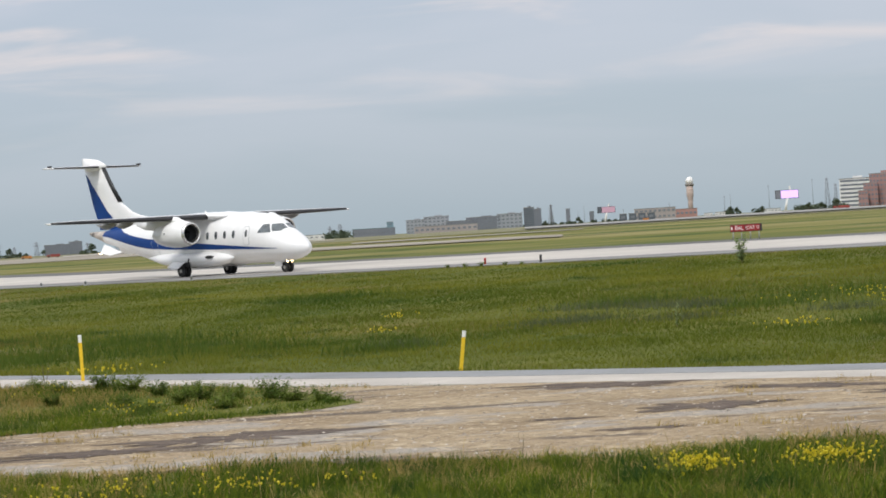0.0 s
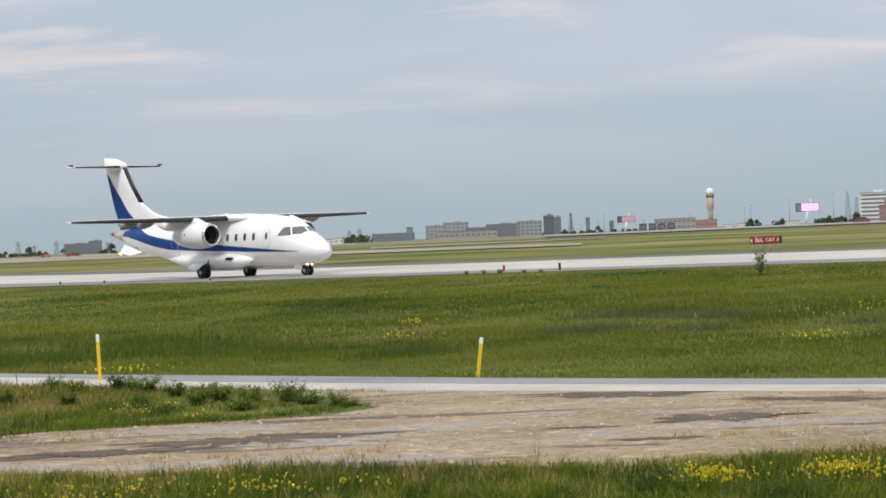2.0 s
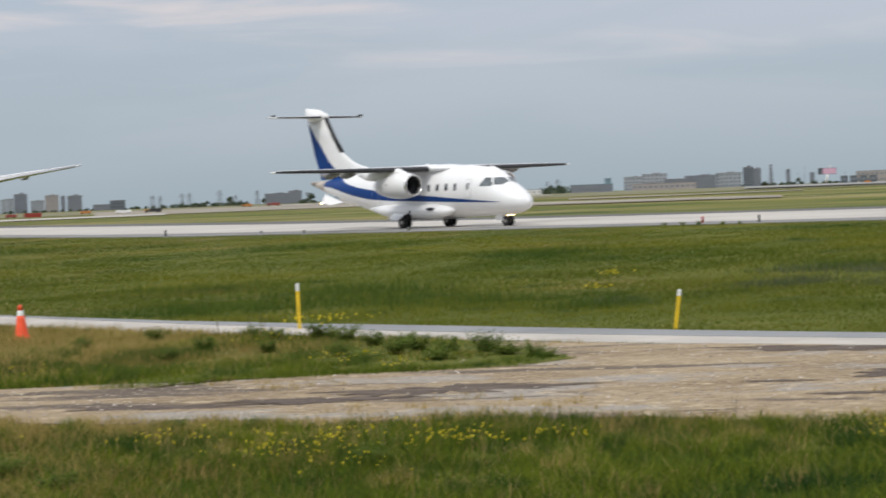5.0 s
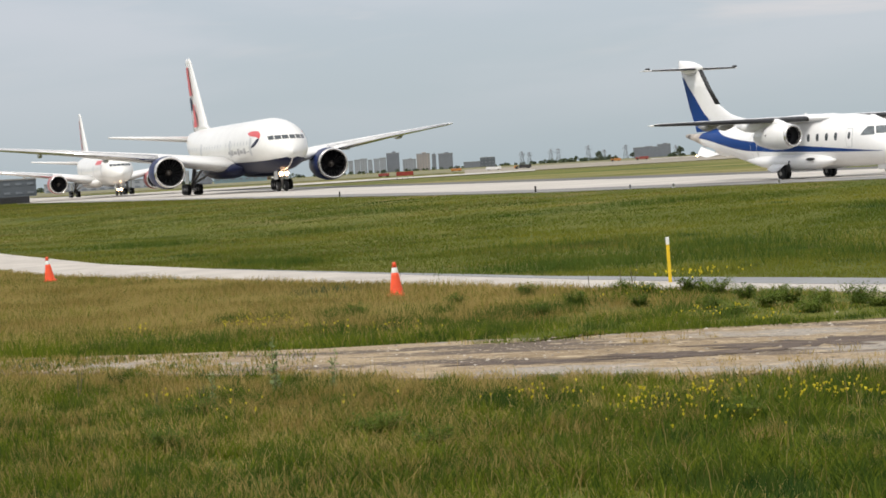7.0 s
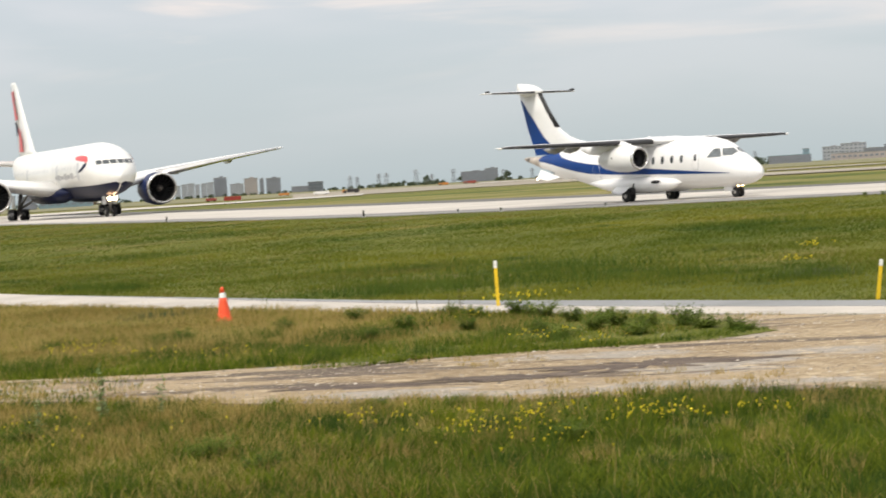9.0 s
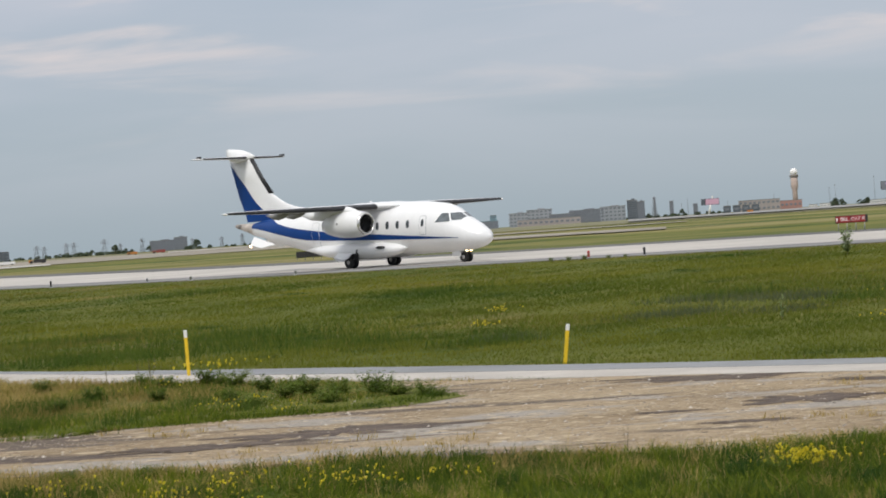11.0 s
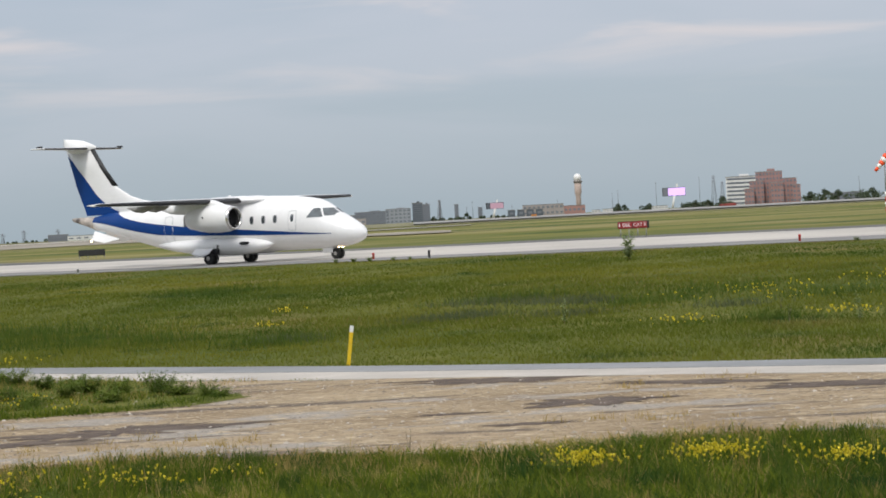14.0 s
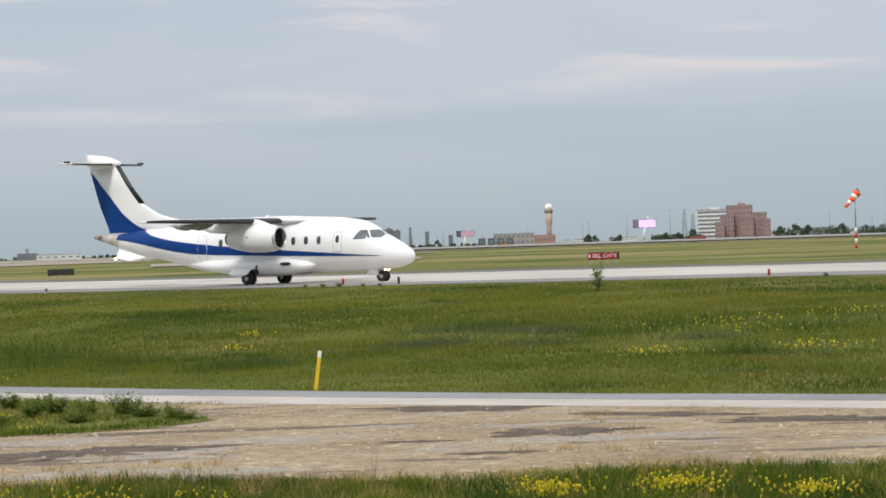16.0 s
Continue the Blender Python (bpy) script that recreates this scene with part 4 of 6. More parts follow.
def ground_sheet():
    az = np.r_[np.arange(-180, -32, 4), np.arange(-32, 22, 0.4), np.arange(22, 180, 4)]
    rr = np.r_[0.0, np.geomspace(3, 5200, 150)]
    a, r = np.meshgrid(np.radians(az), rr)
    x, y = (r * np.sin(a)).ravel(), (r * np.cos(a)).ravel()
    z = height(x, y)
    n, m = len(rr), len(az)
    faces = [(i * m + k, i * m + (k + 1) % m, (i + 1) * m + (k + 1) % m, (i + 1) * m + k) for i in range(n - 1) for k in range(m)]
    faces = [f[::-1] for f in faces]
    me = mesh_of("ground", np.c_[x, y, z], faces)
    me.materials.append(M_GROUND)
    me.materials.append(M_SOIL)
    c = np.array([[x[list(f)].mean(), y[list(f)].mean()] for f in faces])
    near = (distance(TAXI_NEAR, c[:, 0], c[:, 1]) < 0) & (np.hypot(c[:, 0], c[:, 1]) < 420)
    if len(me.polygons) == len(near):
        me.polygons.foreach_set("material_index", near.astype(np.int32))
    return tagged(part("ground", me, M_GROUND), "grassy ground, mown green and straw-coloured, to the horizon", "grass", kind="structure")


def strip(name, low, top, step, cross, lift, material, label, category, rough=0.0, seed=1.0):
    """A ground strip between two lines, with frayed edges and a thin drop at its rim."""
    a, b = resampled(low, step), resampled(top, step)
    n = max(len(a), len(b))
    ua, ub = np.linspace(0, 1, len(a)), np.linspace(0, 1, len(b))
    u = np.linspace(0, 1, n)
    A = np.c_[np.interp(u, ua, a[:, 0]), np.interp(u, ua, a[:, 1])]
    B = np.c_[np.interp(u, ub, b[:, 0]), np.interp(u, ub, b[:, 1])]
    verts, faces = [], []
    for i in range(n):
        d = Vector((B[i] - A[i]).tolist())
        l = max(d.length, 0.01)
        fa = rough * (noise.noise(Vector((A[i, 0] * 0.9, A[i, 1] * 0.9, seed))) + 0.6 * noise.noise(Vector((A[i, 0] * 3, A[i, 1] * 3, seed))))
        fb = rough * (noise.noise(Vector((B[i, 0] * 0.9, B[i, 1] * 0.9, seed + 5))) + 0.6 * noise.noise(Vector((B[i, 0] * 3, B[i, 1] * 3, seed))))
        for k in range(cross + 1):
            t = k / cross
            off = fa * (1 - t) + fb * t
            p = A[i] + (B[i] - A[i]) * t + np.array(d / l) * off
            verts.append((p[0], p[1]))
    v = np.array(verts)
    z = height(v[:, 0], v[:, 1]) + 0.03 + lift
    m = cross + 1
    rim = [k for k in range(m)] + [i * m + m - 1 for i in range(1, n)] + [(n - 1) * m + k for k in range(m - 2, -1, -1)] + [i * m for i in range(n - 2, 0, -1)]
    pts = [(*v[i], z[i]) for i in range(len(v))]
    for i in range(n - 1):
        for k in range(cross):
            q = i * m + k
            faces.append((q, q + m, q + m + 1, q + 1))
    base = len(pts)
    pts += [(*v[i], z[i] - 0.12) for i in rim]
    for i in range(len(rim)):
        j = (i + 1) % len(rim)
        faces.append((rim[i], rim[j], base + j, base + i))
    return tagged(part(name, mesh_of(name, pts, faces, False), material), label, category, kind="structure")


def between(lo, hi, f, step=2.0):
    a, b = resampled(lo, step), resampled(hi, step)
    u = np.linspace(0, 1, 60)
    g = lambda p: np.c_[np.interp(u, np.linspace(0, 1, len(p)), p[:, 0]), np.interp(u, np.linspace(0, 1, len(p)), p[:, 1])]
    return (g(a) * (1 - f) + g(b) * f).tolist()


ground_sheet()
strip("taxiway", WHITE_NEAR, TAXI_FAR, 6.0, 8, 0.0, M_CONC, "wide pale worn concrete taxiway", "taxiway", 0.2)
strip("taxiway_shoulder", TAXI_FAR, [(x + 5, y + 9) for x, y in TAXI_FAR], 6.0, 2, -0.012, M_TAR, "dark asphalt taxiway shoulder", "pavement", 0.4)
ROAD_MID = between(ROAD_NEAR, ROAD_FAR, 0.52)
ASPHALT_LOW = [(-25.2, 68.3), (-19.9, 62.7), (-15.5, 57.9), (-11.7, 53.9), (-8.4, 50.6)] + [p for p in ROAD_MID if p[0] > -7]
strip("gravel_road", ROAD_NEAR, ROAD_FAR, 0.6, 6, 0.002, M_GRAVEL, "pale gravel service road and shoulder", "road", 0.12, 4.0)
strip("service_road", ASPHALT_LOW, [p for p in ROAD_FAR if p[0] > -25.5], 0.8, 3, 0.010, M_ROAD, "narrow grey asphalt lane of the service road", "road", 0.07)
strip("dirt_track", DIRT_LOW, DIRT_TOP, 0.25, 14, 0.0, M_DIRT, "dry rutted gravel and dirt track", "dirt track", 0.35, 2.0)



def turf_tip():
    """The tapering end of the verge, lying over the dirt."""
    p = resampled(ISLAND_TIP + ISLAND_TIP[:1], 0.3)[:-1]
    q = []
    for x, y in p:
        n = 0.22 * noise.noise(Vector((x * 1.7, y * 1.7, 3.0)))
        q.append((x + n, y + n))
    q = np.array(q)
    c = q.mean(0)
    pts = np.concatenate([[c]] + [c + (q - c) * f for f in np.linspace(0.1, 1.0, 10)])
    z = height(pts[:, 0], pts[:, 1]) + 0.036
    m = len(q)
    faces = [(0, 1 + i, 1 + (i + 1) % m) for i in range(m)]
    faces += [(1 + k * m + i, 1 + k * m + m + i, 1 + k * m + m + (i + 1) % m, 1 + k * m + (i + 1) % m) for k in range(9) for i in range(m)]
    tagged(part("verge_tip", mesh_of("verge_tip", np.c_[pts, z], faces, False), M_SOIL), "tapering tip of the grassy verge", "grass", kind="structure")


turf_tip()
strip("near_shoulder", TAXI_NEAR, WHITE_NEAR, 6.0, 3, 0.006, M_ASPH, "grey worn shoulder before the taxiway", "pavement", 0.3, 9.0)


# ---- grasses and weeds ----
rng = np.random.default_rng(7)
DIRT_POLY = DIRT_LOW + DIRT_TOP[::-1]
ROAD_POLY = ROAD_NEAR + ROAD_FAR[::-1]


def scattered(az0, az1, r0, r1, per_m2):
    """Points strewn evenly over a ring sector round the eye."""
    area = radians(az1 - az0) * (r1 * r1 - r0 * r0) / 2
    n = int(area * per_m2)
    a = np.radians(rng.uniform(az0, az1, n))
    r = np.sqrt(rng.uniform(r0 * r0, r1 * r1, n))
    return r * np.sin(a), r * np.cos(a)


def lattice(x, y, seed):
    """Smooth value noise on a unit lattice, 0 to 1."""
    i, j = np.floor(x), np.floor(y)
    u, v = x - i, y - j
    u, v = u * u * (3 - 2 * u), v * v * (3 - 2 * v)

    def h(a, b):
        q = np.sin(a * 127.1 + b * 311.7 + seed * 74.7) * 43758.5453
        return q - np.floor(q)
    return (h(i, j) * (1 - u) + h(i + 1, j) * u) * (1 - v) + (h(i, j + 1) * (1 - u) + h(i + 1, j + 1) * u) * v


def wave(x, y, scale, seed):
    """Uneven patchiness between 0 and 1, patches about three times the scale across."""
    v = 0
    for i, (f, w) in enumerate(((0.40, 1.0), (0.93, 0.6), (2.1, 0.35))):
        c, d = math.cos(seed + i), math.sin(seed + i)
        v = v + w * (lattice((c * x - d * y) * f / scale + 5.3 * i, (d * x + c * y) * f / scale, seed + i) - 0.5)
    return 1 / (1 + np.exp(-6.0 * v))


def blades(name, x, y, h, w, lean, material, label, category, segments=1, lift=0.0):
    """Blades of grass on the ground, each a bent sliver of its own."""
    n = len(x)
    z = height(x, y) + lift
    a = rng.uniform(0, 2 * np.pi, n)
    dx, dy = np.cos(a) * w / 2, np.sin(a) * w / 2
    b = rng.uniform(0, 2 * np.pi, n)
    l = lean * h * rng.uniform(0.2, 1.0, n)
    lx, ly = np.cos(b) * l, np.sin(b) * l
    if segments == 1:
        v = np.stack([np.c_[x - dx, y - dy, z], np.c_[x + dx, y + dy, z], np.c_[x + lx, y + ly, z + h]], 1).reshape(-1, 3)
        loops, k = np.arange(3 * n), 3
        starts, totals = np.arange(0, 3 * n, 3), np.full(n, 3)
    else:
        m = 0.55
        v = np.stack([np.c_[x - dx, y - dy, z], np.c_[x + dx, y + dy, z],
                      np.c_[x + dx * 0.8 + lx * 0.3, y + dy * 0.8 + ly * 0.3, z + h * m], np.c_[x - dx * 0.8 + lx * 0.3, y - dy * 0.8 + ly * 0.3, z + h * m],
                      np.c_[x + lx, y + ly, z + h]], 1).reshape(-1, 3)
        base = np.arange(n)[:, None] * 5
        loops = (base + np.array([[0, 1, 2, 3, 3, 2, 4]])).ravel()
        starts = (np.arange(n)[:, None] * 7 + np.array([[0, 4]])).ravel()
        totals = np.tile([4, 3], n)
    me = bpy.data.meshes.new(name)
    me.vertices.add(len(v))
    me.vertices.foreach_set("co", v.astype(np.float32).ravel())
    me.loops.add(len(loops))
    me.loops.foreach_set("vertex_index", loops.astype(np.int32))
    me.polygons.add(len(starts))
    me.polygons.foreach_set("loop_start", starts.astype(np.int32))
    me.polygons.foreach_set("loop_total", totals.astype(np.int32))
    me.update(calc_edges=True)
    me.validate()
    return tagged(part(name, me, material), label, category, kind="stuff")


def grasses():
    # foreground meadow below the dirt track
    x, y = scattered(-27, 17, 17.5, 41, 800)
    d = distance(DIRT_LOW, x, y)
    dirt = inside(DIRT_POLY, x, y)
    keep = (d < 0.15 + 0.3 * wave(x, y, 0.5, 2.2)) & (rng.random(len(x)) < np.where(np.hypot(x, y) > 31, 0.75, 1.0) * np.clip(0.22 + 1.2 * wave(x, y, 0.22, 11.0), 0, 1))
    x, y, d = x[keep], y[keep], d[keep]
    edge = np.exp(np.minimum(d, 0) / 1.6)
    left = np.clip((-x / y - 0.12) / 0.2, 0, 1)
    dry = np.clip(0.05 + (0.85 + 0.7 * left) * np.exp(np.minimum(d, 0) / (1.1 + 2.8 * left)) * (0.6 + 0.5 * wave(x, y, 1.6, 1.0)) + 0.3 * left * wave(x, y, 1.2, 3.0) + 0.16 * (wave(x, y, 0.9, 5.0) - 0.4), 0.03, 0.95)
    is_dry = rng.random(len(x)) < dry
    h = rng.uniform(0.07, 0.20, len(x)) * (0.25 + 0.7 * wave(x, y, 0.7, 4.0) + 1.0 * wave(x, y, 0.14, 8.0) ** 2) * np.where(edge > 0.5, 0.75, 1.0)
    g = ~is_dry
    blades("meadow_grass", x[g], y[g], h[g], rng.uniform(0.007, 0.016, g.sum()), 1.35, M_GRASS, "tall uncut green meadow grass", "grass", 2)
    blades("dry_grass", x[is_dry], y[is_dry], h[is_dry], rng.uniform(0.006, 0.011, is_dry.sum()), 1.1, M_STRAW, "dry straw-coloured grass among the green", "grass", 2)
    # seed stalks that stand up above the rest
    x, y = scattered(-27, 17, 17.5, 33, 6)
    d = distance(DIRT_LOW, x, y)
    k = (d < 0.3) & (rng.random(len(x)) < 0.25 + 0.75 * wave(x, y, 1.1, 6.0))
    blades("seed_stalks", x[k], y[k], rng.uniform(0.20, 0.40, k.sum()), rng.uniform(0.005, 0.009, k.sum()), 0.35, M_STRAW, "thin pale seed stalks above the grass", "grass", 2)
    # grass island between track and road
    x, y = scattered(-32, 0, 34, 84, 400)
    k = (distance(ROAD_NEAR, x, y) < 0.12) & ((distance(DIRT_TOP, x, y) > -0.25) & ~inside(DIRT_POLY, x, y) | inside(ISLAND_TIP, x + 0.25 * (wave(x, y, 0.3, 1.0) - 0.5), y + 0.5 * (wave(x, y, 0.3, 4.0) - 0.5)))
    x, y = x[k], y[k]
    k = rng.random(len(x)) < np.clip(48 / np.hypot(x, y), 0.3, 1)
    x, y = x[k], y[k]
    up = np.clip(np.abs(distance(ISLAND_LOW, x, y)) / 6.0, 0, 1)
    is_dry = rng.random(len(x)) < np.clip(0.04 + 1.3 * np.clip(up - 0.12, 0, 1) * (0.3 + 0.7 * wave(x, y, 1.7, 2.0)) + 0.3 * np.clip((-x - 9) / 8, 0, 1) * up, 0.03, 0.88)
    tip = np.clip((-1.0 - x) / 3.5, 0.35, 1)
    h = rng.uniform(0.07, 0.19, len(x)) * (0.4 + 1.0 * wave(x, y, 0.5, 7.0)) * tip
    g = ~is_dry
    blades("verge_grass", x[g], y[g], h[g], rng.uniform(0.012, 0.022, g.sum()), 0.95, M_GRASS, "green rough grass on the verge", "grass", 1)
    blades("dry_verge_grass", x[is_dry], y[is_dry], h[is_dry], rng.uniform(0.009, 0.016, is_dry.sum()), 0.8, M_STRAW, "brown dry grass along the road", "grass", 1)
    # sparse tufts on the dirt
    x, y = scattered(-27, 17, 27, 43, 6)
    k = inside(DIRT_POLY, x, y) & (wave(x, y, 0.9, 9.0) > 0.80 - 0.25 * np.exp(-np.abs(distance(DIRT_LOW, x, y)) / 0.8))
    x, y = x[k], y[k]
    x, y = (np.repeat(v, 9) + rng.normal(0, 0.05, len(v) * 9) for v in (x, y))
    blades("track_tufts", x, y, rng.uniform(0.04, 0.13, len(x)), rng.uniform(0.008, 0.014, len(x)), 0.7, M_STRAW, "small dry tufts on the track", "grass", 1, 0.03)
    # the far end of the track is half overgrown
    x, y = scattered(-28, -14, 31, 42, 420)
    k = inside(DIRT_POLY, x, y) & (rng.random(len(x)) < np.clip((-x / y - 0.31) / 0.14, 0, 0.95) * (wave(x, y, 0.45, 12.0) > 0.42))
    x, y = x[k], y[k]
    g = rng.random(len(x)) < 0.55
    blades("overgrown_track_grass", x[g], y[g], rng.uniform(0.04, 0.11, g.sum()), rng.uniform(0.012, 0.02, g.sum()), 0.9, M_GRASS, "short green grass creeping over the track", "grass", 1, 0.03)
    g = ~g
    blades("overgrown_track_straw", x[g], y[g], rng.uniform(0.04, 0.11, g.sum()), rng.uniform(0.010, 0.016, g.sum()), 0.9, M_STRAW, "short dry grass creeping over the track", "grass", 1, 0.03)
    # bank up to the taxiway
    x, y = scattered(-27, 16, 38, 205, 150)
    dr, dt = distance(ROAD_FAR, x, y), distance(TAXI_NEAR, x, y)
    k = (dr > 0.05) & (dt < -0.1 + 0.8 * (wave(x, y, 1.5, 3.0) - 0.5))
    x, y, dr, dt = x[k], y[k], dr[k], dt[k]
    r = np.hypot(x, y)
    k = rng.random(len(x)) < np.clip((62 / r) ** 1.7, 0.07, 1)
    x, y, dr, dt, r = x[k], y[k], dr[k], dt[k], r[k]
    rim = np.exp(dt / 5.0) + 0.25 * np.exp(-dr / 1.0)
    is_dry = rng.random(len(x)) < np.clip(0.02 + 0.20 * wave(x, y, 5, 5.0) ** 3 + 0.55 * rim * wave(x, y, 4, 1.0) + 0.34 * np.clip((-x / y - 0.16) / 0.16, 0, 1) * wave(x, y, 4, 9.0), 0.02, 0.6)
    h = rng.uniform(0.06, 0.12, len(x)) * (0.35 + 1.0 * wave(x, y, 1.3, 2.0)) * np.where(dt > -6, 0.7, 1.0) * np.clip(75 / r, 0.6, 1.0)
    w = rng.uniform(0.016, 0.03, len(x)) * np.clip(r / 60, 0.8, 3.0)
    # thin cover on the farther end of the bank
    fx, fy = scattered(-31, -15, 200, 330, 14)
    k = (distance(ROAD_FAR, fx, fy) > 0.05) & (distance(TAXI_NEAR, fx, fy) < -0.1)
    fx, fy = fx[k], fy[k]
    x, y, is_dry = np.r_[x, fx], np.r_[y, fy], np.r_[is_dry, rng.random(len(fx)) < 0.12 + 0.4 * wave(fx, fy, 9, 4.0) ** 2]
    h, w = np.r_[h, rng.uniform(0.06, 0.14, len(fx))], np.r_[w, rng.uniform(0.06, 0.10, len(fx))]
    g = ~is_dry
    blades("bank_grass", x[g], y[g], h[g], w[g], 1.1, M_TURF, "lush green grass on the bank", "grass", 1)
    blades("dry_bank_grass", x[is_dry], y[is_dry], h[is_dry], w[is_dry] * 0.7, 0.9, M_BANKSTRAW, "straw-coloured grass on the bank", "grass", 1)


def clump_grass(name, spots, h0, h1, w, material, label):
    """Taller darker tufts gathered in low drifts: spots of (x, y, length, depth, blades)."""
    xs, ys = [], []
    for cx, cy, a, b, n in spots:
        xs.append(rng.normal(cx, a, n))
        ys.append(rng.normal(cy, b, n))
    x, y = np.concatenate(xs), np.concatenate(ys)
    blades(name, x, y, rng.uniform(h0, h1, len(x)), w * rng.uniform(0.7, 1.3, len(x)), 0.7, material, label, "grass", 1)


def drifts():
    clump_grass("reed_grass", [(-38.0, 95.2, 1.6, 1.2, 900), (-35.7, 120.8, 2.6, 1.6, 900), (-31.7, 99.6, 1.8, 1.6, 500), (-24.3, 70.4, 0.6, 0.5, 350), (-22.6, 69.0, 0.4, 0.4, 200), (-17.0, 105.1, 2.0, 1.6, 600), (-9.0, 66.9, 2.2, 2.4, 1500),
                (-11.8, 59.8, 1.6, 1.6, 1200), (-6.5, 60.0, 1.8, 1.8, 900), (-4.8, 87.4, 1.4, 1.4, 400), (-1.7, 55.5, 0.7, 0.7, 500), (4.7, 69.8, 1.2, 1.0, 500), (8.2, 64.0, 0.9, 0.9, 400), (10.7, 67.2, 1.0, 1.0, 450), (9.6, 54.1, 0.5, 0.6, 300), (13.0, 62.0, 0.9, 0.9, 350), (-14.5, 72.0, 3.0, 2.0, 900)],
                0.14, 0.36, 0.026, M_REED, "taller dark green reed-like tufts")
    def tussocks(name, n, r0, r1, h0, h1, w, material, label):
        x, y = scattered(-27, 17, r0, r1, 3.0)
        k = np.flatnonzero(distance(DIRT_LOW, x, y) < -0.5)
        k = k[rng.permutation(len(k))[:n]]
        clump_grass(name, [(x[i], y[i], 0.10 * rng.uniform(0.6, 1.6), 0.10 * rng.uniform(0.6, 1.6), int(rng.uniform(40, 110))) for i in k], h0, h1, w, material, label)

    tussocks("meadow_tussocks", 300, 17.5, 34, 0.11, 0.24, 0.014, M_GRASS, "taller light green grass tussocks")
    tussocks("dark_tussocks", 420, 17.5, 34, 0.10, 0.22, 0.015, M_REED, "dark green grass tussocks")
    tussocks("dry_tussocks", 110, 17.5, 34, 0.12, 0.26, 0.009, M_STRAW, "dry seeding grass tussocks")
    clump_grass("verge_tussocks", [(cx, cy, rng.uniform(0.15, 0.4), rng.uniform(0.15, 0.4), 170) for cx, cy in zip(rng.uniform(-16, -3.5, 36), rng.uniform(37.2, 44, 36)) if cy < 36.8 + 0.62 * (-2.0 - cx) + 2.0],
                0.10, 0.30, 0.018, M_REED, "dark green tufts on the verge")
    clump_grass("verge_edge_grass", [(-7.8, 35.7, 0.35, 0.15, 300), (-7.4, 36.3, 0.30, 0.15, 260), (-8.4, 35.4, 0.30, 0.12, 220), (-6.9, 36.5, 0.3, 0.14, 180), (-6.2, 36.65, 0.3, 0.2, 420), (-5.4, 36.9, 0.3, 0.2, 420), (-4.6, 37.15, 0.3, 0.2, 420), (-3.9, 37.35, 0.3, 0.25, 420), (-3.2, 37.7, 0.25, 0.25, 380), (-2.7, 38.3, 0.25, 0.3, 360), (-2.35, 39.1, 0.22, 0.35, 300)], 0.05, 0.15, 0.014, M_GRASS, "short green grass at the verge's edge")
    clump_grass("grey_weeds", [(-1.5, 56.0, 0.5, 0.5, 300), (4.0, 68.9, 0.9, 0.6, 420), (5.7, 67.3, 0.9, 0.6, 420), (2.4, 62.0, 0.7, 0.6, 360), (5.6, 60.7, 0.6, 0.5, 300), (3.2, 63.5, 0.6, 0.5, 260), (6.6, 66.0, 0.6, 0.6, 300), (9.9, 60.5, 0.6, 0.5, 260), (-16.5, 52.6, 0.5, 0.4, 160)],
                0.10, 0.26, 0.03, M_GREYWEED, "grey-green weeds in low drifts")


M_REED = mat("dark_reed_blades", (0.046, 0.088, 0.014), 0.75, s1=0.4, s2=2, bump=0, col2=(0.110, 0.155, 0.026), spec=0.12, space="World", leafy=0.45, island=0.15)
M_GREYWEED = mat("grey_green_weed_blades", (0.075, 0.098, 0.040), 0.8, s1=0.4, s2=2, bump=0, col2=(0.145, 0.165, 0.085), spec=0.12, space="World", leafy=0.45, island=0.2)


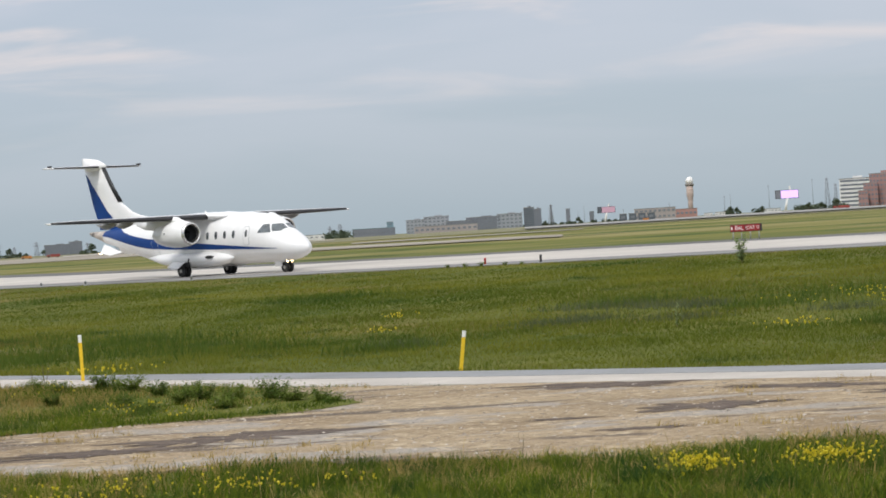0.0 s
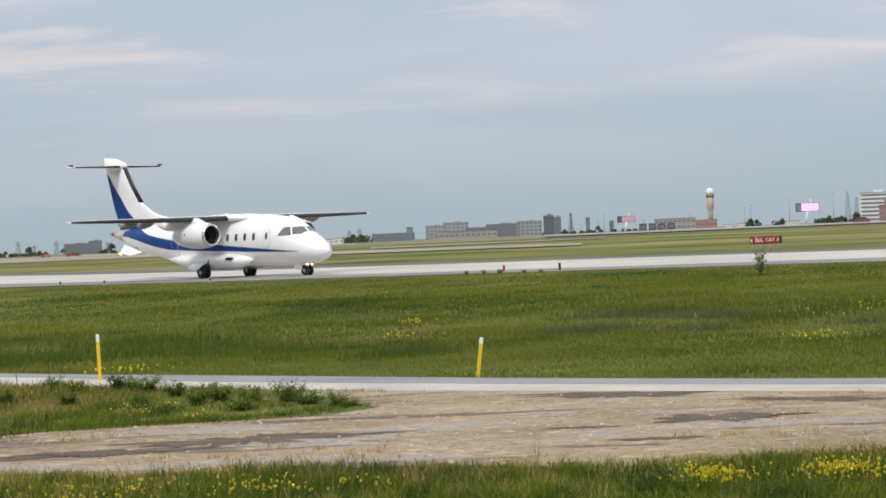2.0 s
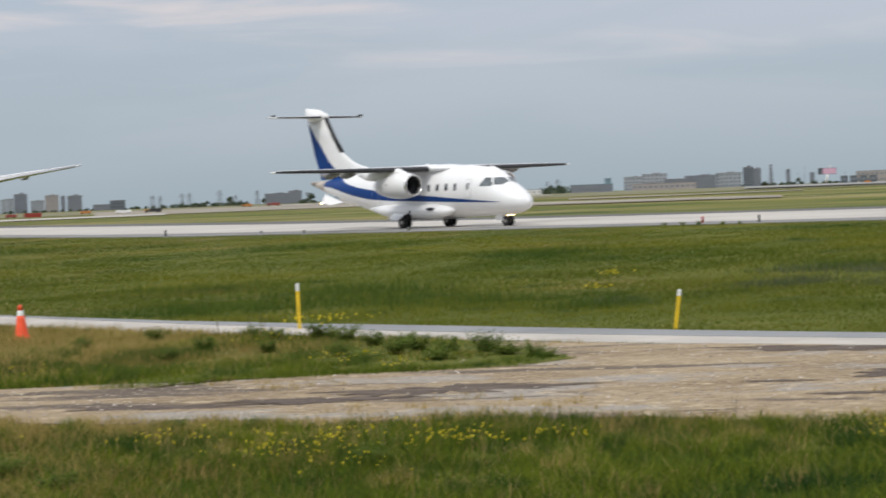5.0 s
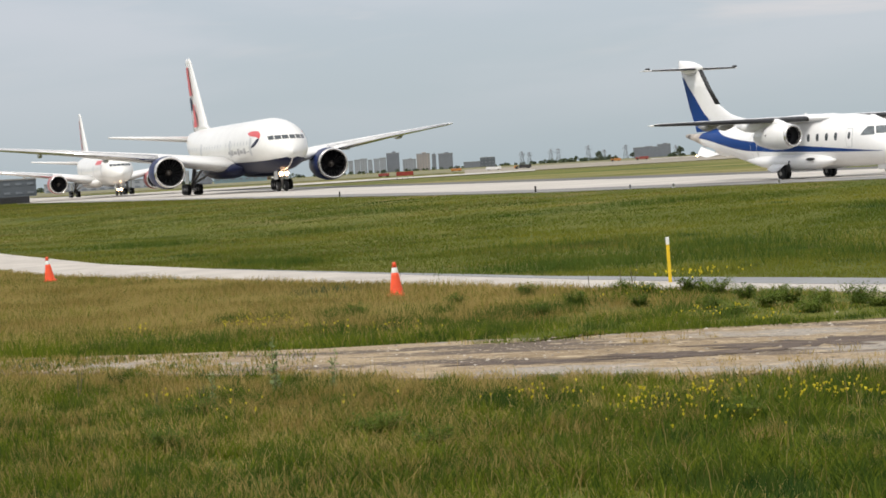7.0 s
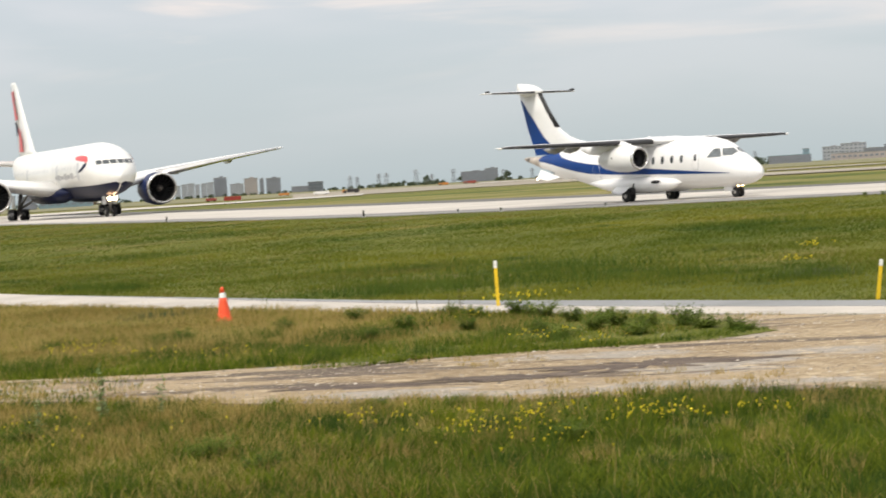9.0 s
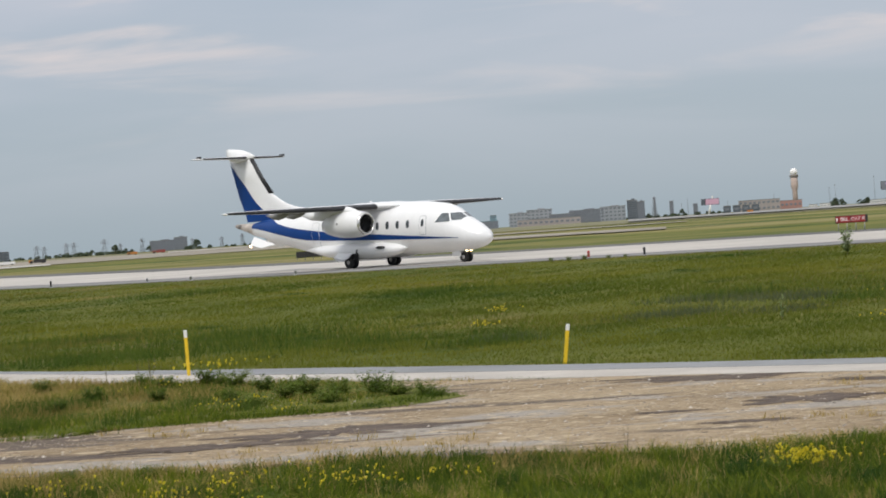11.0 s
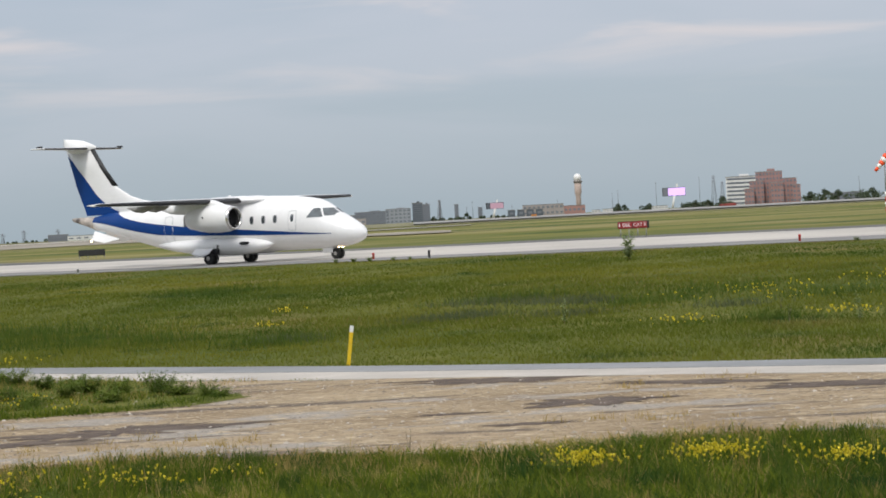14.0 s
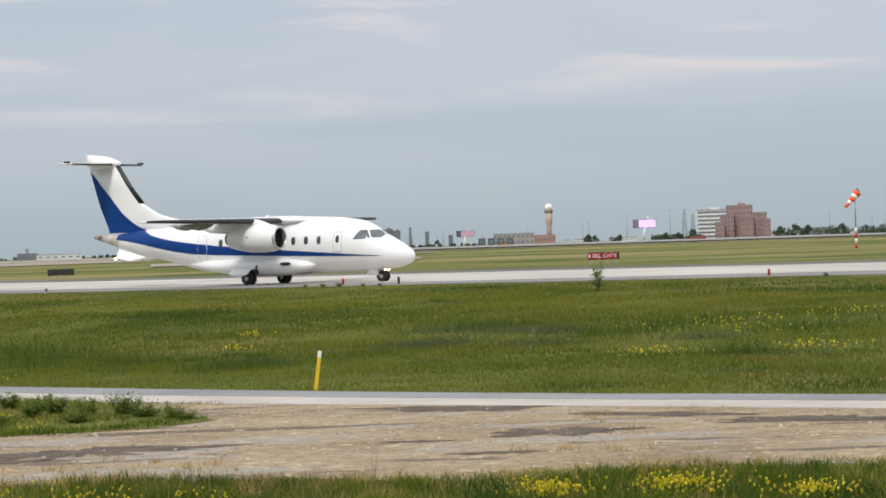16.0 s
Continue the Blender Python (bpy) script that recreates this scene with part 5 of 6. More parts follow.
def blossoms():
    """Yellow wildflowers in loose patches; each blossom a small cup of four petals."""
    low = [(2.35, 24.9, 0.20, 190), (3.75, 24.9, 0.26, 210), (5.0, 23.9, 0.22, 150), (-3.2, 26.6, 0.38, 14), (-4.0, 25.6, 0.43, 44), (-5.7, 26.0, 0.38, 30), (-2.4, 25.3, 0.36, 30),
           (-14.0, 40.1, 0.3, 26), (-16.1, 39.7, 0.15, 12), (-10.7, 37.6, 0.47, 16), (-5.5, 38.5, 0.3, 30), (-4.4, 36.9, 0.26, 14), (-14.3, 40.9, 0.4, 26), (-12.3, 38.9, 0.45, 18),
           (-8.6, 45.6, 0.7, 26), (-4.2, 24.7, 0.36, 50), (-3.2, 23.3, 0.34, 16), (-2.4, 25.4, 0.24, 26), (-1.4, 25.5, 0.18, 18), (-8.5, 26.2, 0.79, 14), (-10.1, 26.9, 0.41, 16), (6.3, 23.5, 0.3, 110)]
    high = [(7.6, 54.5, 0.5, 34), (-1.9, 71.0, 0.4, 24), (-2.3, 63.5, 0.3, 15), (15.6, 67.7, 0.8, 40), (11.8, 63.4, 1.9, 60), (11.7, 54.8, 0.6, 40), (11.6, 66.5, 0.6, 30), (-8.1, 52.9, 0.6, 34)]
    verts, faces = [], []
    for src, size, lift in ((low, 0.0145, 0.21), (high, 0.026, 0.13)):
        for cx, cy, s, n in src:
            px, py = rng.normal(cx, s, n), rng.normal(cy, s * 1.2, n)
            pz = height(px, py) + rng.uniform(lift - 0.07, lift + 0.07, n)
            for x, y, z in zip(px, py, pz):
                r, a = size * rng.uniform(0.7, 1.35), rng.uniform(0, 6.28)
                q = len(verts)
                verts += [(x, y, z), *[(x + r * math.cos(a + j * math.pi / 2), y + r * math.sin(a + j * math.pi / 2), z + r * rng.uniform(0.1, 0.9)) for j in range(4)], (x, y, z - r * 1.6)]
                faces += [(q, q + 1 + j, q + 1 + (j + 1) % 4) for j in range(4)] + [(q + 5, q + 1 + (j + 1) % 4, q + 1 + j) for j in range(4)]
    tagged(part("yellow_wildflowers", mesh_of("yellow_wildflowers", verts, faces, False), M_FLOWER), "patches of small yellow wildflowers in the grass", "flowers", kind="stuff")


def weed(name, h, spread, leaves, leaf, mat_leaf, label, stems=5):
    """A weed: thin stems from one foot, leaves all along them."""
    thing = tagged(empty(name), label, "weed", "weeds in the grass")
    sv, sf, lv, lf = [], [], [], []
    for i in range(stems):
        a, l = rng.uniform(0, 6.28), rng.uniform(0.2, 1.0) * spread
        tip = np.array([l * math.cos(a), l * math.sin(a), h * rng.uniform(0.65, 1.0)])
        q = len(sv)
        for p, w in ((np.zeros(3), 0.006), (tip * (0.6, 0.6, 0.55), 0.005), (tip, 0.002)):
            sv += [tuple(p + (w * math.cos(t), w * math.sin(t), 0)) for t in (0, 2.1, 4.2)]
        for k in range(2):
            for j in range(3):
                sf.append((q + k * 3 + j, q + k * 3 + (j + 1) % 3, q + k * 3 + 3 + (j + 1) % 3, q + k * 3 + 3 + j))
        for k in range(leaves // stems):
            u = rng.uniform(0.15, 1.0)
            c = tip * (0.6 * min(u / 0.55, 1) + 0.4 * max(0, (u - 0.55) / 0.45), 0.6 * min(u / 0.55, 1) + 0.4 * max(0, (u - 0.55) / 0.45), u)
            c = c + rng.normal(0, 0.14 * spread, 3) * (1, 1, 0.5)
            c[2] = max(c[2], 0.02)
            b, e, s = rng.uniform(0, 6.28), rng.uniform(-0.3, 0.8), leaf * rng.uniform(0.6, 1.3) * (1.2 - 0.5 * u)
            d = np.array([math.cos(b) * math.cos(e), math.sin(b) * math.cos(e), math.sin(e)])
            n = np.array([-math.sin(b), math.cos(b), rng.uniform(-0.5, 0.5)]) * 0.28
            q = len(lv)
            lv += [tuple(c), tuple(c + s * (0.5 * d + n)), tuple(c + s * d), tuple(c + s * (0.5 * d - n))]
            lf.append((q, q + 1, q + 2, q + 3))
    part("stalk", mesh_of("stalk", sv, sf), M_STEM, thing)
    part("foliage", mesh_of("foliage", lv, lf, False), mat_leaf, thing)
    return thing


def weeds():
    bushes = [weed("weed_bush", 0.36, 0.36, 1300, 0.055, M_LEAF, "low dark green leafy weed clump", 9), weed("weed_bush", 0.27, 0.50, 1400, 0.055, M_LEAF, "low spreading dark green weed clump", 11)]
    tall = weed("thistle_stalk", 0.85, 0.10, 80, 0.10, M_PALEAF, "tall thin thistle stalk with small leaves", 2)
    dead = weed("dead_stalk", 0.5, 0.10, 12, 0.05, M_STEM, "dry leafless weed stalk", 3)
    sapling = weed("sapling", 1.05, 0.34, 260, 0.15, M_PALEAF, "slender pale green sapling by the taxiway", 5)

    def put(src, spots, lift=0.0):
        for i, (x, y, s) in enumerate(spots):
            z = float(height([x], [y])[0]) + lift
            m = pose(x, y, z, 0, 0, rng.uniform(0, 360))
            if i == 0 and not src.get("placed"):
                src["placed"] = 1
                src.matrix_world = m @ Matrix.Diagonal((s, s, s, 1))
            else:
                c = copy_thing(src, m)
                c.scale = (s, s, s)
    put(bushes[0], [(-7.2, 46.6, 1.0), (-4.6, 41.6, 1.0), (-3.4, 40.9, 1.1), (-5.6, 43.4, 0.9), (-8.7, 47.4, 0.8), (-10.5, 46.9, 0.9), (-2.5, 39.6, 0.7), (-4.9, 40.9, 0.9), (-6.9, 23.6, 0.8), (-5.2, 28.4, 0.5), (-6.2, 28.6, 0.5), (-9.0, 41.0, 0.8), (-13.0, 43.0, 0.8), (2.0, 24.6, 0.6), (-6.4, 45.2, 1.0), (-7.9, 46.0, 0.8), (-5.0, 42.6, 0.9), (-4.0, 41.2, 0.9), (-6.0, 41.0, 0.8), (-7.4, 42.4, 0.8), (-8.8, 43.6, 0.9), (-11.6, 45.0, 0.8), (-3.3, 24.2, 0.7), (-6.0, 22.4, 0.8), (-9.0, 22.8, 0.8)])
    put(bushes[1], [(-3.0, 40.2, 1.0), (-4.0, 39.4, 1.0), (-2.2, 39.2, 0.6), (-5.4, 39.6, 0.9), (-6.9, 46.4, 0.8), (-10.0, 26.4, 0.7), (-10.4, 26.1, 0.6), (-7.0, 23.8, 0.9), (9.6, 54.1, 0.6)])
    put(tall, [(-9.7, 28.4, 1.0), (-9.1, 28.9, 0.7), (-10.2, 27.5, 0.6), (5.1, 57.0, 0.8), (11.0, 51.0, 0.9)])
    put(dead, [(-12.3, 28.2, 1.1), (-8.6, 48.3, 1.2), (-8.9, 48.6, 1.0), (-10.0, 26.6, 0.9), (-10.5, 26.4, 0.8), (-9.7, 49.2, 0.8), (0.6, 28.5, 0.6), (9.7, 52.4, 1.0), (10.2, 56.0, 0.9)])
    put(sapling, [(10.9, 92.0, 1.15)])
    put(bushes[0], [(1.0, 112.6, 0.6), (0.2, 113.2, 0.55), (2.1, 111.8, 0.5), (2.9, 111.4, 0.45), (-0.6, 113.8, 0.5), (21.5, 99.5, 0.5), (24.6, 97.4, 0.55)])


grasses()
drifts()
blossoms()
weeds()


# ---- things by the road and the taxiway ----
def ground_z(x, y):
    return float(height([x], [y])[0]) + 0.03


def marker_post(x, y, lean, h=1.02):
    """A flat yellow delineator post with a white reflective top."""
    post = tagged(empty("marker_post", pose(x, y, ground_z(x, y) - 0.05, 0, lean, 12)), "yellow roadside marker post with a white top", "post", "marker posts by the road")
    part("shaft", box_bm(0.072, 0.03, h * 0.84, 0.008, (0, 0, h * 0.42)), M_YELLOW, post)
    part("reflective_top", box_bm(0.073, 0.031, h * 0.16, 0.008, (0, 0, h * 0.921)), M_POSTTOP, post, "white reflective top")


def traffic_cone(x, y, lean=0):
    cone = tagged(empty("traffic_cone", pose(x, y, ground_z(x, y), 0, lean, 20)), "orange traffic cone with a white collar", "traffic cone", "traffic cones along the road")
    part("base", box_bm(0.38, 0.38, 0.045, 0.012, (0, 0, 0.04)), M_ORANGE, cone)
    part("body", turned_mesh("body", [(0.155, 0.055), (0.15, 0.075), (0.088, 0.45), (0.075, 0.52)], 24), M_ORANGE, cone)
    part("collar", turned_mesh("collar", [(0.0785, 0.52), (0.0775, 0.525), (0.058, 0.63), (0.057, 0.632)], 24), M_POSTTOP, cone, "white reflective collar")
    part("tip", turned_mesh("tip", [(0.056, 0.632), (0.04, 0.72), (0.03, 0.745), (0.01, 0.75)], 24), M_ORANGE, cone)


def edge_marker(x, y, material, h, label):
    m = tagged(empty("taxiway_marker", pose(x, y, ground_z(x, y) - 0.03)), label, "marker", "taxiway edge markers")
    part("stake", turned_mesh("stake", [(0.055, 0), (0.055, h * 0.75), (0.06, h * 0.76), (0.06, h * 0.96), (0.03, h)], 12), material, m)
    part("foot", turned_mesh("foot", [(0.11, 0), (0.11, 0.03), (0.06, 0.05)], 12), M_STEEL, m)


def letters(text, size, material, parent, m):
    c = bpy.data.curves.new("lettering", "FONT")
    c.body, c.size, c.extrude = text, size, 0.004
    c.align_x, c.align_y = "CENTER", "CENTER"
    c.materials.append(material)
    tmp = new("lettering_text", c)
    me = bpy.data.meshes.new_from_object(tmp.evaluated_get(bpy.context.evaluated_depsgraph_get()))
    bpy.data.objects.remove(tmp)
    ob = part("lettering", me, material, parent)
    ob.matrix_basis = m
    return ob


def holding_sign(x, y, z):
    turn = math.degrees(math.atan2(-x, y))
    sign = tagged(empty("runway_sign", pose(x, y, ground_z(x, y), 0, 0, turn)), "red runway holding sign with white lettering", "sign")
    for i, (cx, w) in enumerate(((-0.86, 0.18), (-0.40, 0.70), (0.43, 0.88), (0.93, 0.10))):
        p = part("sign_panel", box_bm(w - 0.012, 0.16, 0.40, 0.012, (cx, 0, z)), M_SIGNRED if i < 3 else M_BLACK, sign)
    part("sign_frame", box_bm(1.98, 0.12, 0.46, 0.015, (0.02, 0.03, z)), M_BLACK, sign, "black sign housing")
    flat = Matrix.Rotation(radians(90), 4, "X")
    letters("06L", 0.36, M_SIGNWHITE, sign, Matrix.Translation((-0.40, -0.083, z)) @ flat)
    letters("CAT II", 0.30, M_SIGNWHITE, sign, Matrix.Translation((0.41, -0.083, z)) @ flat)
    part("bar", box_bm(0.07, 0.006, 0.20, 0, (-0.86, -0.084, z)), M_SIGNWHITE, sign)
    for lx in (-0.8, -0.27, 0.27, 0.8):
        part("leg", rod_mesh("leg", (lx, 0, 0), (lx, 0, z - 0.2), 0.03), M_STEEL, sign)


def back_sign(x, y, w, h, z, material, label, turn=None):
    turn = math.degrees(math.atan2(-x, y)) if turn is None else turn
    sign = tagged(empty("airfield_sign", pose(x, y, ground_z(x, y), 0, 0, turn)), label, "sign")
    n = max(2, round(w / 0.8))
    for i in range(n):
        part("sign_panel", box_bm(w / n - 0.03, 0.18, h, 0.015, (-w / 2 + w / n * (i + 0.5), 0, z)), material, sign)
    part("sign_frame", box_bm(w, 0.10, h * 0.94, 0.01, (0, 0, z)), M_BLACK, sign)
    for i in range(n + 1):
        lx = -w / 2 + 0.08 + (w - 0.16) * i / n
        part("leg", rod_mesh("leg", (lx, 0, -0.05), (lx, 0, z), 0.035), M_STEEL, sign)


def windsock(x, y, h):
    ws = tagged(empty("windsock", pose(x, y, ground_z(x, y), 0, 0, 12)), "orange and white windsock on a pole", "windsock")
    for i in range(4):
        part("pole_band", rod_mesh("pole_band", (0, 0, h * 0.09 * i - 0.05), (0, 0, h * 0.09 * (i + 1) - 0.052), 0.13, 0.125), M_REDPAINT if i % 2 == 0 else M_POSTTOP, ws)
    part("pole", rod_mesh("pole", (0, 0, h * 0.36), (0, 0, h), 0.07, 0.05), M_STEEL, ws)
    d = Vector((-1.35, 0, -1.45)) / 5
    for i in range(5):
        a, b = Vector((0.3, 0, h - 0.05)) + d * i, Vector((0.3, 0, h - 0.05)) + d * (i + 0.99)
        part("sock_band", rod_mesh("sock_band", a, b, 0.42 - 0.055 * i, 0.42 - 0.055 * (i + 1), 16), M_ORANGE if i % 2 == 0 else M_POSTTOP, ws)
    part("hoop", turned_mesh("hoop", [(0.36, -0.03), (0.46, -0.03), (0.46, 0.03), (0.36, 0.03)], 18, "x", (0.32, 0, h)), M_STEEL, ws)


def mud(x, y, a, b, turn, seed, name="mud_patch"):
    """A damp dark patch lying on the dirt, with a torn outline."""
    verts, n = [(x, y)], 90
    c, s = math.cos(radians(turn)), math.sin(radians(turn))
    for i in range(n):
        t = 2 * math.pi * i / n
        r = max(0.15, 0.9 + 0.7 * noise.noise(Vector((2.2 * math.cos(t), 2.2 * math.sin(t), seed))) + 0.55 * noise.noise(Vector((8 * math.cos(t), 8 * math.sin(t), seed))) + 0.35 * noise.noise(Vector((19 * math.cos(t), 19 * math.sin(t), seed))))
        u, v = a * r * math.cos(t), b * r * math.sin(t)
        verts.append((x + c * u - s * v, y + s * u + c * v))
    rim = np.array(verts[1:])
    p = np.concatenate([[verts[0]]] + [np.array([x, y]) + (rim - (x, y)) * q for q in (0.17, 0.34, 0.5, 0.67, 0.84, 1.0)])
    z = height(p[:, 0], p[:, 1]) + 0.0335 + 0.0015 * (seed % 3)
    faces = [(0, 1 + i, 1 + (i + 1) % n) for i in range(n)]
    faces += [(1 + k * n + i, 1 + k * n + n + i, 1 + k * n + n + (i + 1) % n, 1 + k * n + (i + 1) % n) for k in range(5) for i in range(n)]
    tagged(part(name, mesh_of(name, np.c_[p, z], faces, False), M_MUD), "dark damp mud patch on the track", "mud", kind="structure")


def stones():
    """Loose stones strewn over the track."""
    x, y = scattered(-26, 17, 27, 43, 12)
    k = inside(DIRT_POLY, x, y)
    x, y = x[k], y[k]
    z = height(x, y) + 0.03
    verts, faces = [], []
    for px, py, pz in zip(x, y, z):
        r = 0.008 + 0.022 * rng.random() ** 4
        q = len(verts)
        j = rng.uniform(0.7, 1.3, 6)
        verts += [(px + r * j[0] * 1.3, py, pz), (px, py + r * j[1], pz), (px - r * j[2] * 1.3, py, pz), (px, py - r * j[3], pz), (px, py, pz + r * j[4] * 0.8), (px, py, pz - r * 0.4)]
        faces += [(q, q + 1, q + 4), (q + 1, q + 2, q + 4), (q + 2, q + 3, q + 4), (q + 3, q, q + 4)]
    tagged(part("loose_stones", mesh_of("loose_stones", verts, faces, False), M_STONE), "loose pale stones on the dirt track", "stones", kind="stuff")


M_SIGNDARK = mat("faded_dark_red_sign", (0.15, 0.02, 0.015), 0.6, s1=0.9, s2=3, bump=0, col2=(0.32, 0.035, 0.025))
M_STONE = mat("pale_stone", (0.17, 0.145, 0.12), 0.9, s1=2, s2=30, bump=0.2, col2=(0.48, 0.43, 0.37), space="World", island=0.4)
marker_post(-8.1, 50.0, -1)
marker_post(-0.12, 46.1, 8, 0.80)
traffic_cone(-13.9, 49.1, -2)
traffic_cone(-28.8, 64.5, -5)
for mx, my, mh in ((-29.5, 135.1, 0.42), (3.8, 112.2, 0.40), (-51.5, 168.0, 0.42)):
    edge_marker(mx, my, M_BLACK, mh, "black taxiway edge marker")
for mx, my in ((-23.2, 131.0), (-20.2, 127.5), (-13.9, 122.3)):
    edge_marker(mx, my, M_STEEL, 0.26, "small grey taxiway edge light")
for mx, my in ((1.2, 115.5), (19.6, 102.4)):
    edge_marker(mx, my, M_REDPAINT, 0.36, "red taxiway edge marker")
holding_sign(17.9, 148.2, 0.74)
back_sign(-21.4, 199.3, 2.2, 0.52, 0.42, M_BLACK, "black back of a low airfield sign")
back_sign(-102.9, 372.5, 2.8, 0.66, 1.0, M_SIGNDARK, "red low airfield sign on short legs")
back_sign(-134, 290, 4.2, 0.9, 0.55, M_BLACK, "dark slatted low screen beside the taxiway", 25)
windsock(54.0, 235.5, 5.6)
for mx, my, a, b, tn, sd in ((2.2, 39.4, 1.5, 0.35, -24, 1), (3.4, 34.0, 1.0, 0.42, -8, 2), (1.3, 33.2, 0.5, 0.12, -5, 3), (2.3, 31.0, 0.65, 0.13, -4, 4), (7.3, 34.6, 1.3, 0.35, -20, 5), (-3.3, 33.4, 1.7, 0.45, 3, 6),
                            (5.3, 36.6, 1.4, 0.22, -28, 7), (-5.0, 32.2, 1.3, 0.30, 4, 8), (-7.0, 31.8, 1.5, 0.22, -6, 9)):
    mud(mx, my, a, b * 1.7, tn, sd)
stones()


# ---- beyond the airfield ----
FAR = 1.7      # the skyline stands this much farther than its first estimate


def place_far(az, d):
    a = radians(az)
    x, y = d * math.sin(a), d * math.cos(a)
    return x, y, float(height([x], [y])[0])


def far_scale(az, d0, w, z1):
    """Place, width and height of a far thing that is seen under az, d0 metres off at first estimate."""
    d = d0 * FAR
    x, y, g = place_far(az, d)
    return x, y, g, w * FAR, EYE + (z1 - EYE) * FAR - g


# window tone lifted towards the walls; distance haze is in the colour
M_GLASSB = mat("hazed_window_band", (0.15, 0.17, 0.20), 0.3, var=0.2, bump=0)


def building(name, az, d0, w, z1, wall, label, storeys=4, bays=0, depth=0.5, band=0.5, roof=None, turn=0, plant=True):
    """A block with storeys of windows; bays > 0 splits each storey into single windows."""
    x, y, g, w, h = far_scale(az, d0, w, z1)
    b = tagged(empty(name, pose(x, y, g - 0.3, 0, 0, -az + turn)), label, "building")
    dp = max(8.0, w * depth)
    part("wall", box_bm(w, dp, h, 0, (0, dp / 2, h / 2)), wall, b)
    part("roof", box_bm(w + 0.5, dp + 0.5, max(0.5, h * 0.03), 0, (0, dp / 2, h + max(0.5, h * 0.03) / 2)), roof or M_ROOF, b)
    if plant and h > 12:
        part("plant_room", box_bm(w * 0.3, dp * 0.4, h * 0.08, 0, (w * 0.08, dp / 2, h * 1.06)), wall, b)
    sh = h / storeys
    for i in range(storeys):
        z = sh * (i + 0.55)
        if bays:
            bw = w / bays
            for k in range(bays):
                part("window", box_bm(bw * 0.55, 0.5, sh * band, 0, (-w / 2 + bw * (k + 0.5), -0.05, z)), M_GLASSB, b)
        else:
            part("window_band", box_bm(w * 0.94, 0.5, sh * band, 0, (0, -0.05, z)), M_GLASSB, b)
    return b


def lattice_mast(az, d0, z1, w, arms, label):
    x, y, g, w, h = far_scale(az, d0, w, z1)
    m = tagged(empty("lattice_mast", pose(x, y, g, 0, 0, -az + 20)), label, "pylon", "masts and pylons on the skyline")
    for sx in (-1, 1):
        for sy in (-1, 1):
            part("leg", rod_mesh("leg", (sx * w / 2, sy * w / 2, 0), (sx * w * 0.12, sy * w * 0.12, h), 0.22 + w * 0.02, 0.16, 5), M_MAST, m)
    n = 7
    for i in range(n):
        u0, u1 = i / n, (i + 1) / n
        a, b = w / 2 * (1 - 0.76 * u0), w / 2 * (1 - 0.76 * u1)
        for s in (-1, 1):
            part("brace", rod_mesh("brace", (-a * s, -a, h * u0), (b * s, -b, h * u1), 0.13, 0.13, 4), M_MAST, m)
    for u, l in arms:
        part("cross_arm", rod_mesh("cross_arm", (-l * w, 0, h * u), (l * w, 0, h * u), 0.22, 0.22, 5), M_MAST, m)


def pole_mast(az, d0, z1, r=0.35):
    x, y, g, _, h = far_scale(az, d0, 1, z1)
    m = tagged(empty("pole_mast", pose(x, y, g)), "thin grey pole on the skyline", "pole", "masts and pylons on the skyline")
    part("shaft", rod_mesh("shaft", (0, 0, 0), (0, 0, h * 0.96), r, r * 0.5, 8), M_MAST, m)
    part("head", rod_mesh("head", (0, 0, h * 0.96), (0, 0, h), r * 1.6, r * 1.2, 8), M_MAST, m)


def radar_tower():
    x, y, g, _, h = far_scale(5.61, 1500, 1, 23.8)
    t = tagged(empty("radar_tower", pose(x, y, g)), "concrete tower with a white radar dome on top", "tower")
    s = h / 46.0
    part("shaft", turned_mesh("shaft", [(3.0 * s, 0), (2.9 * s, 18 * s), (2.8 * s, 20 * s), (4.0 * s, 24 * s), (4.0 * s, 35 * s)], 12), M_TOWER, t)
    part("collar", turned_mesh("collar", [(4.0 * s, 35 * s), (5.0 * s, 36.2 * s), (5.0 * s, 38 * s), (3.6 * s, 38.4 * s)], 16), M_TOWERD, t, "wider dark deck under the dome")
    part("dome", turned_mesh("dome", [(4.4 * s * math.cos(a), 41.2 * s + 4.6 * s * math.sin(a)) for a in np.linspace(-0.75, 1.55, 12)], 20), M_DOME, t, "white radar dome")


def billboard(az, d0, w, z0, z1, screen, accent, label):
    x, y, g, w2, top = far_scale(az, d0, w, z1)
    bot = EYE + (z0 - EYE) * FAR - g
    b = tagged(empty("billboard", pose(x, y, g, 0, 0, -az + 12)), label, "billboard", "roadside screens")
    part("pole", rod_mesh("pole", (-w2 * 0.1, 1, 0), (w2 * 0.02, 0.8, bot + 1), 1.2, 0.9, 10), M_POSTTOP, b, "leaning white pole")
    part("case", box_bm(w2, 1.4, top - bot, 0.15, (0, 0.8, (top + bot) / 2)), M_BLACK, b)
    part("screen", box_bm(w2 * 0.74, 0.2, (top - bot) * 0.9, 0, (w2 * 0.11, -0.02, (top + bot) / 2)), screen, b, "lit screen")
    part("screen_side", box_bm(w2 * 0.20, 0.2, (top - bot) * 0.9, 0, (-w2 * 0.38, -0.02, (top + bot) / 2)), accent, b)
    part("fin", box_bm(w2 * 0.07, 0.5, (top - bot) * 0.5, 0, (w2 * 0.14, 0.8, top + (top - bot) * 0.2)), M_POSTTOP, b)


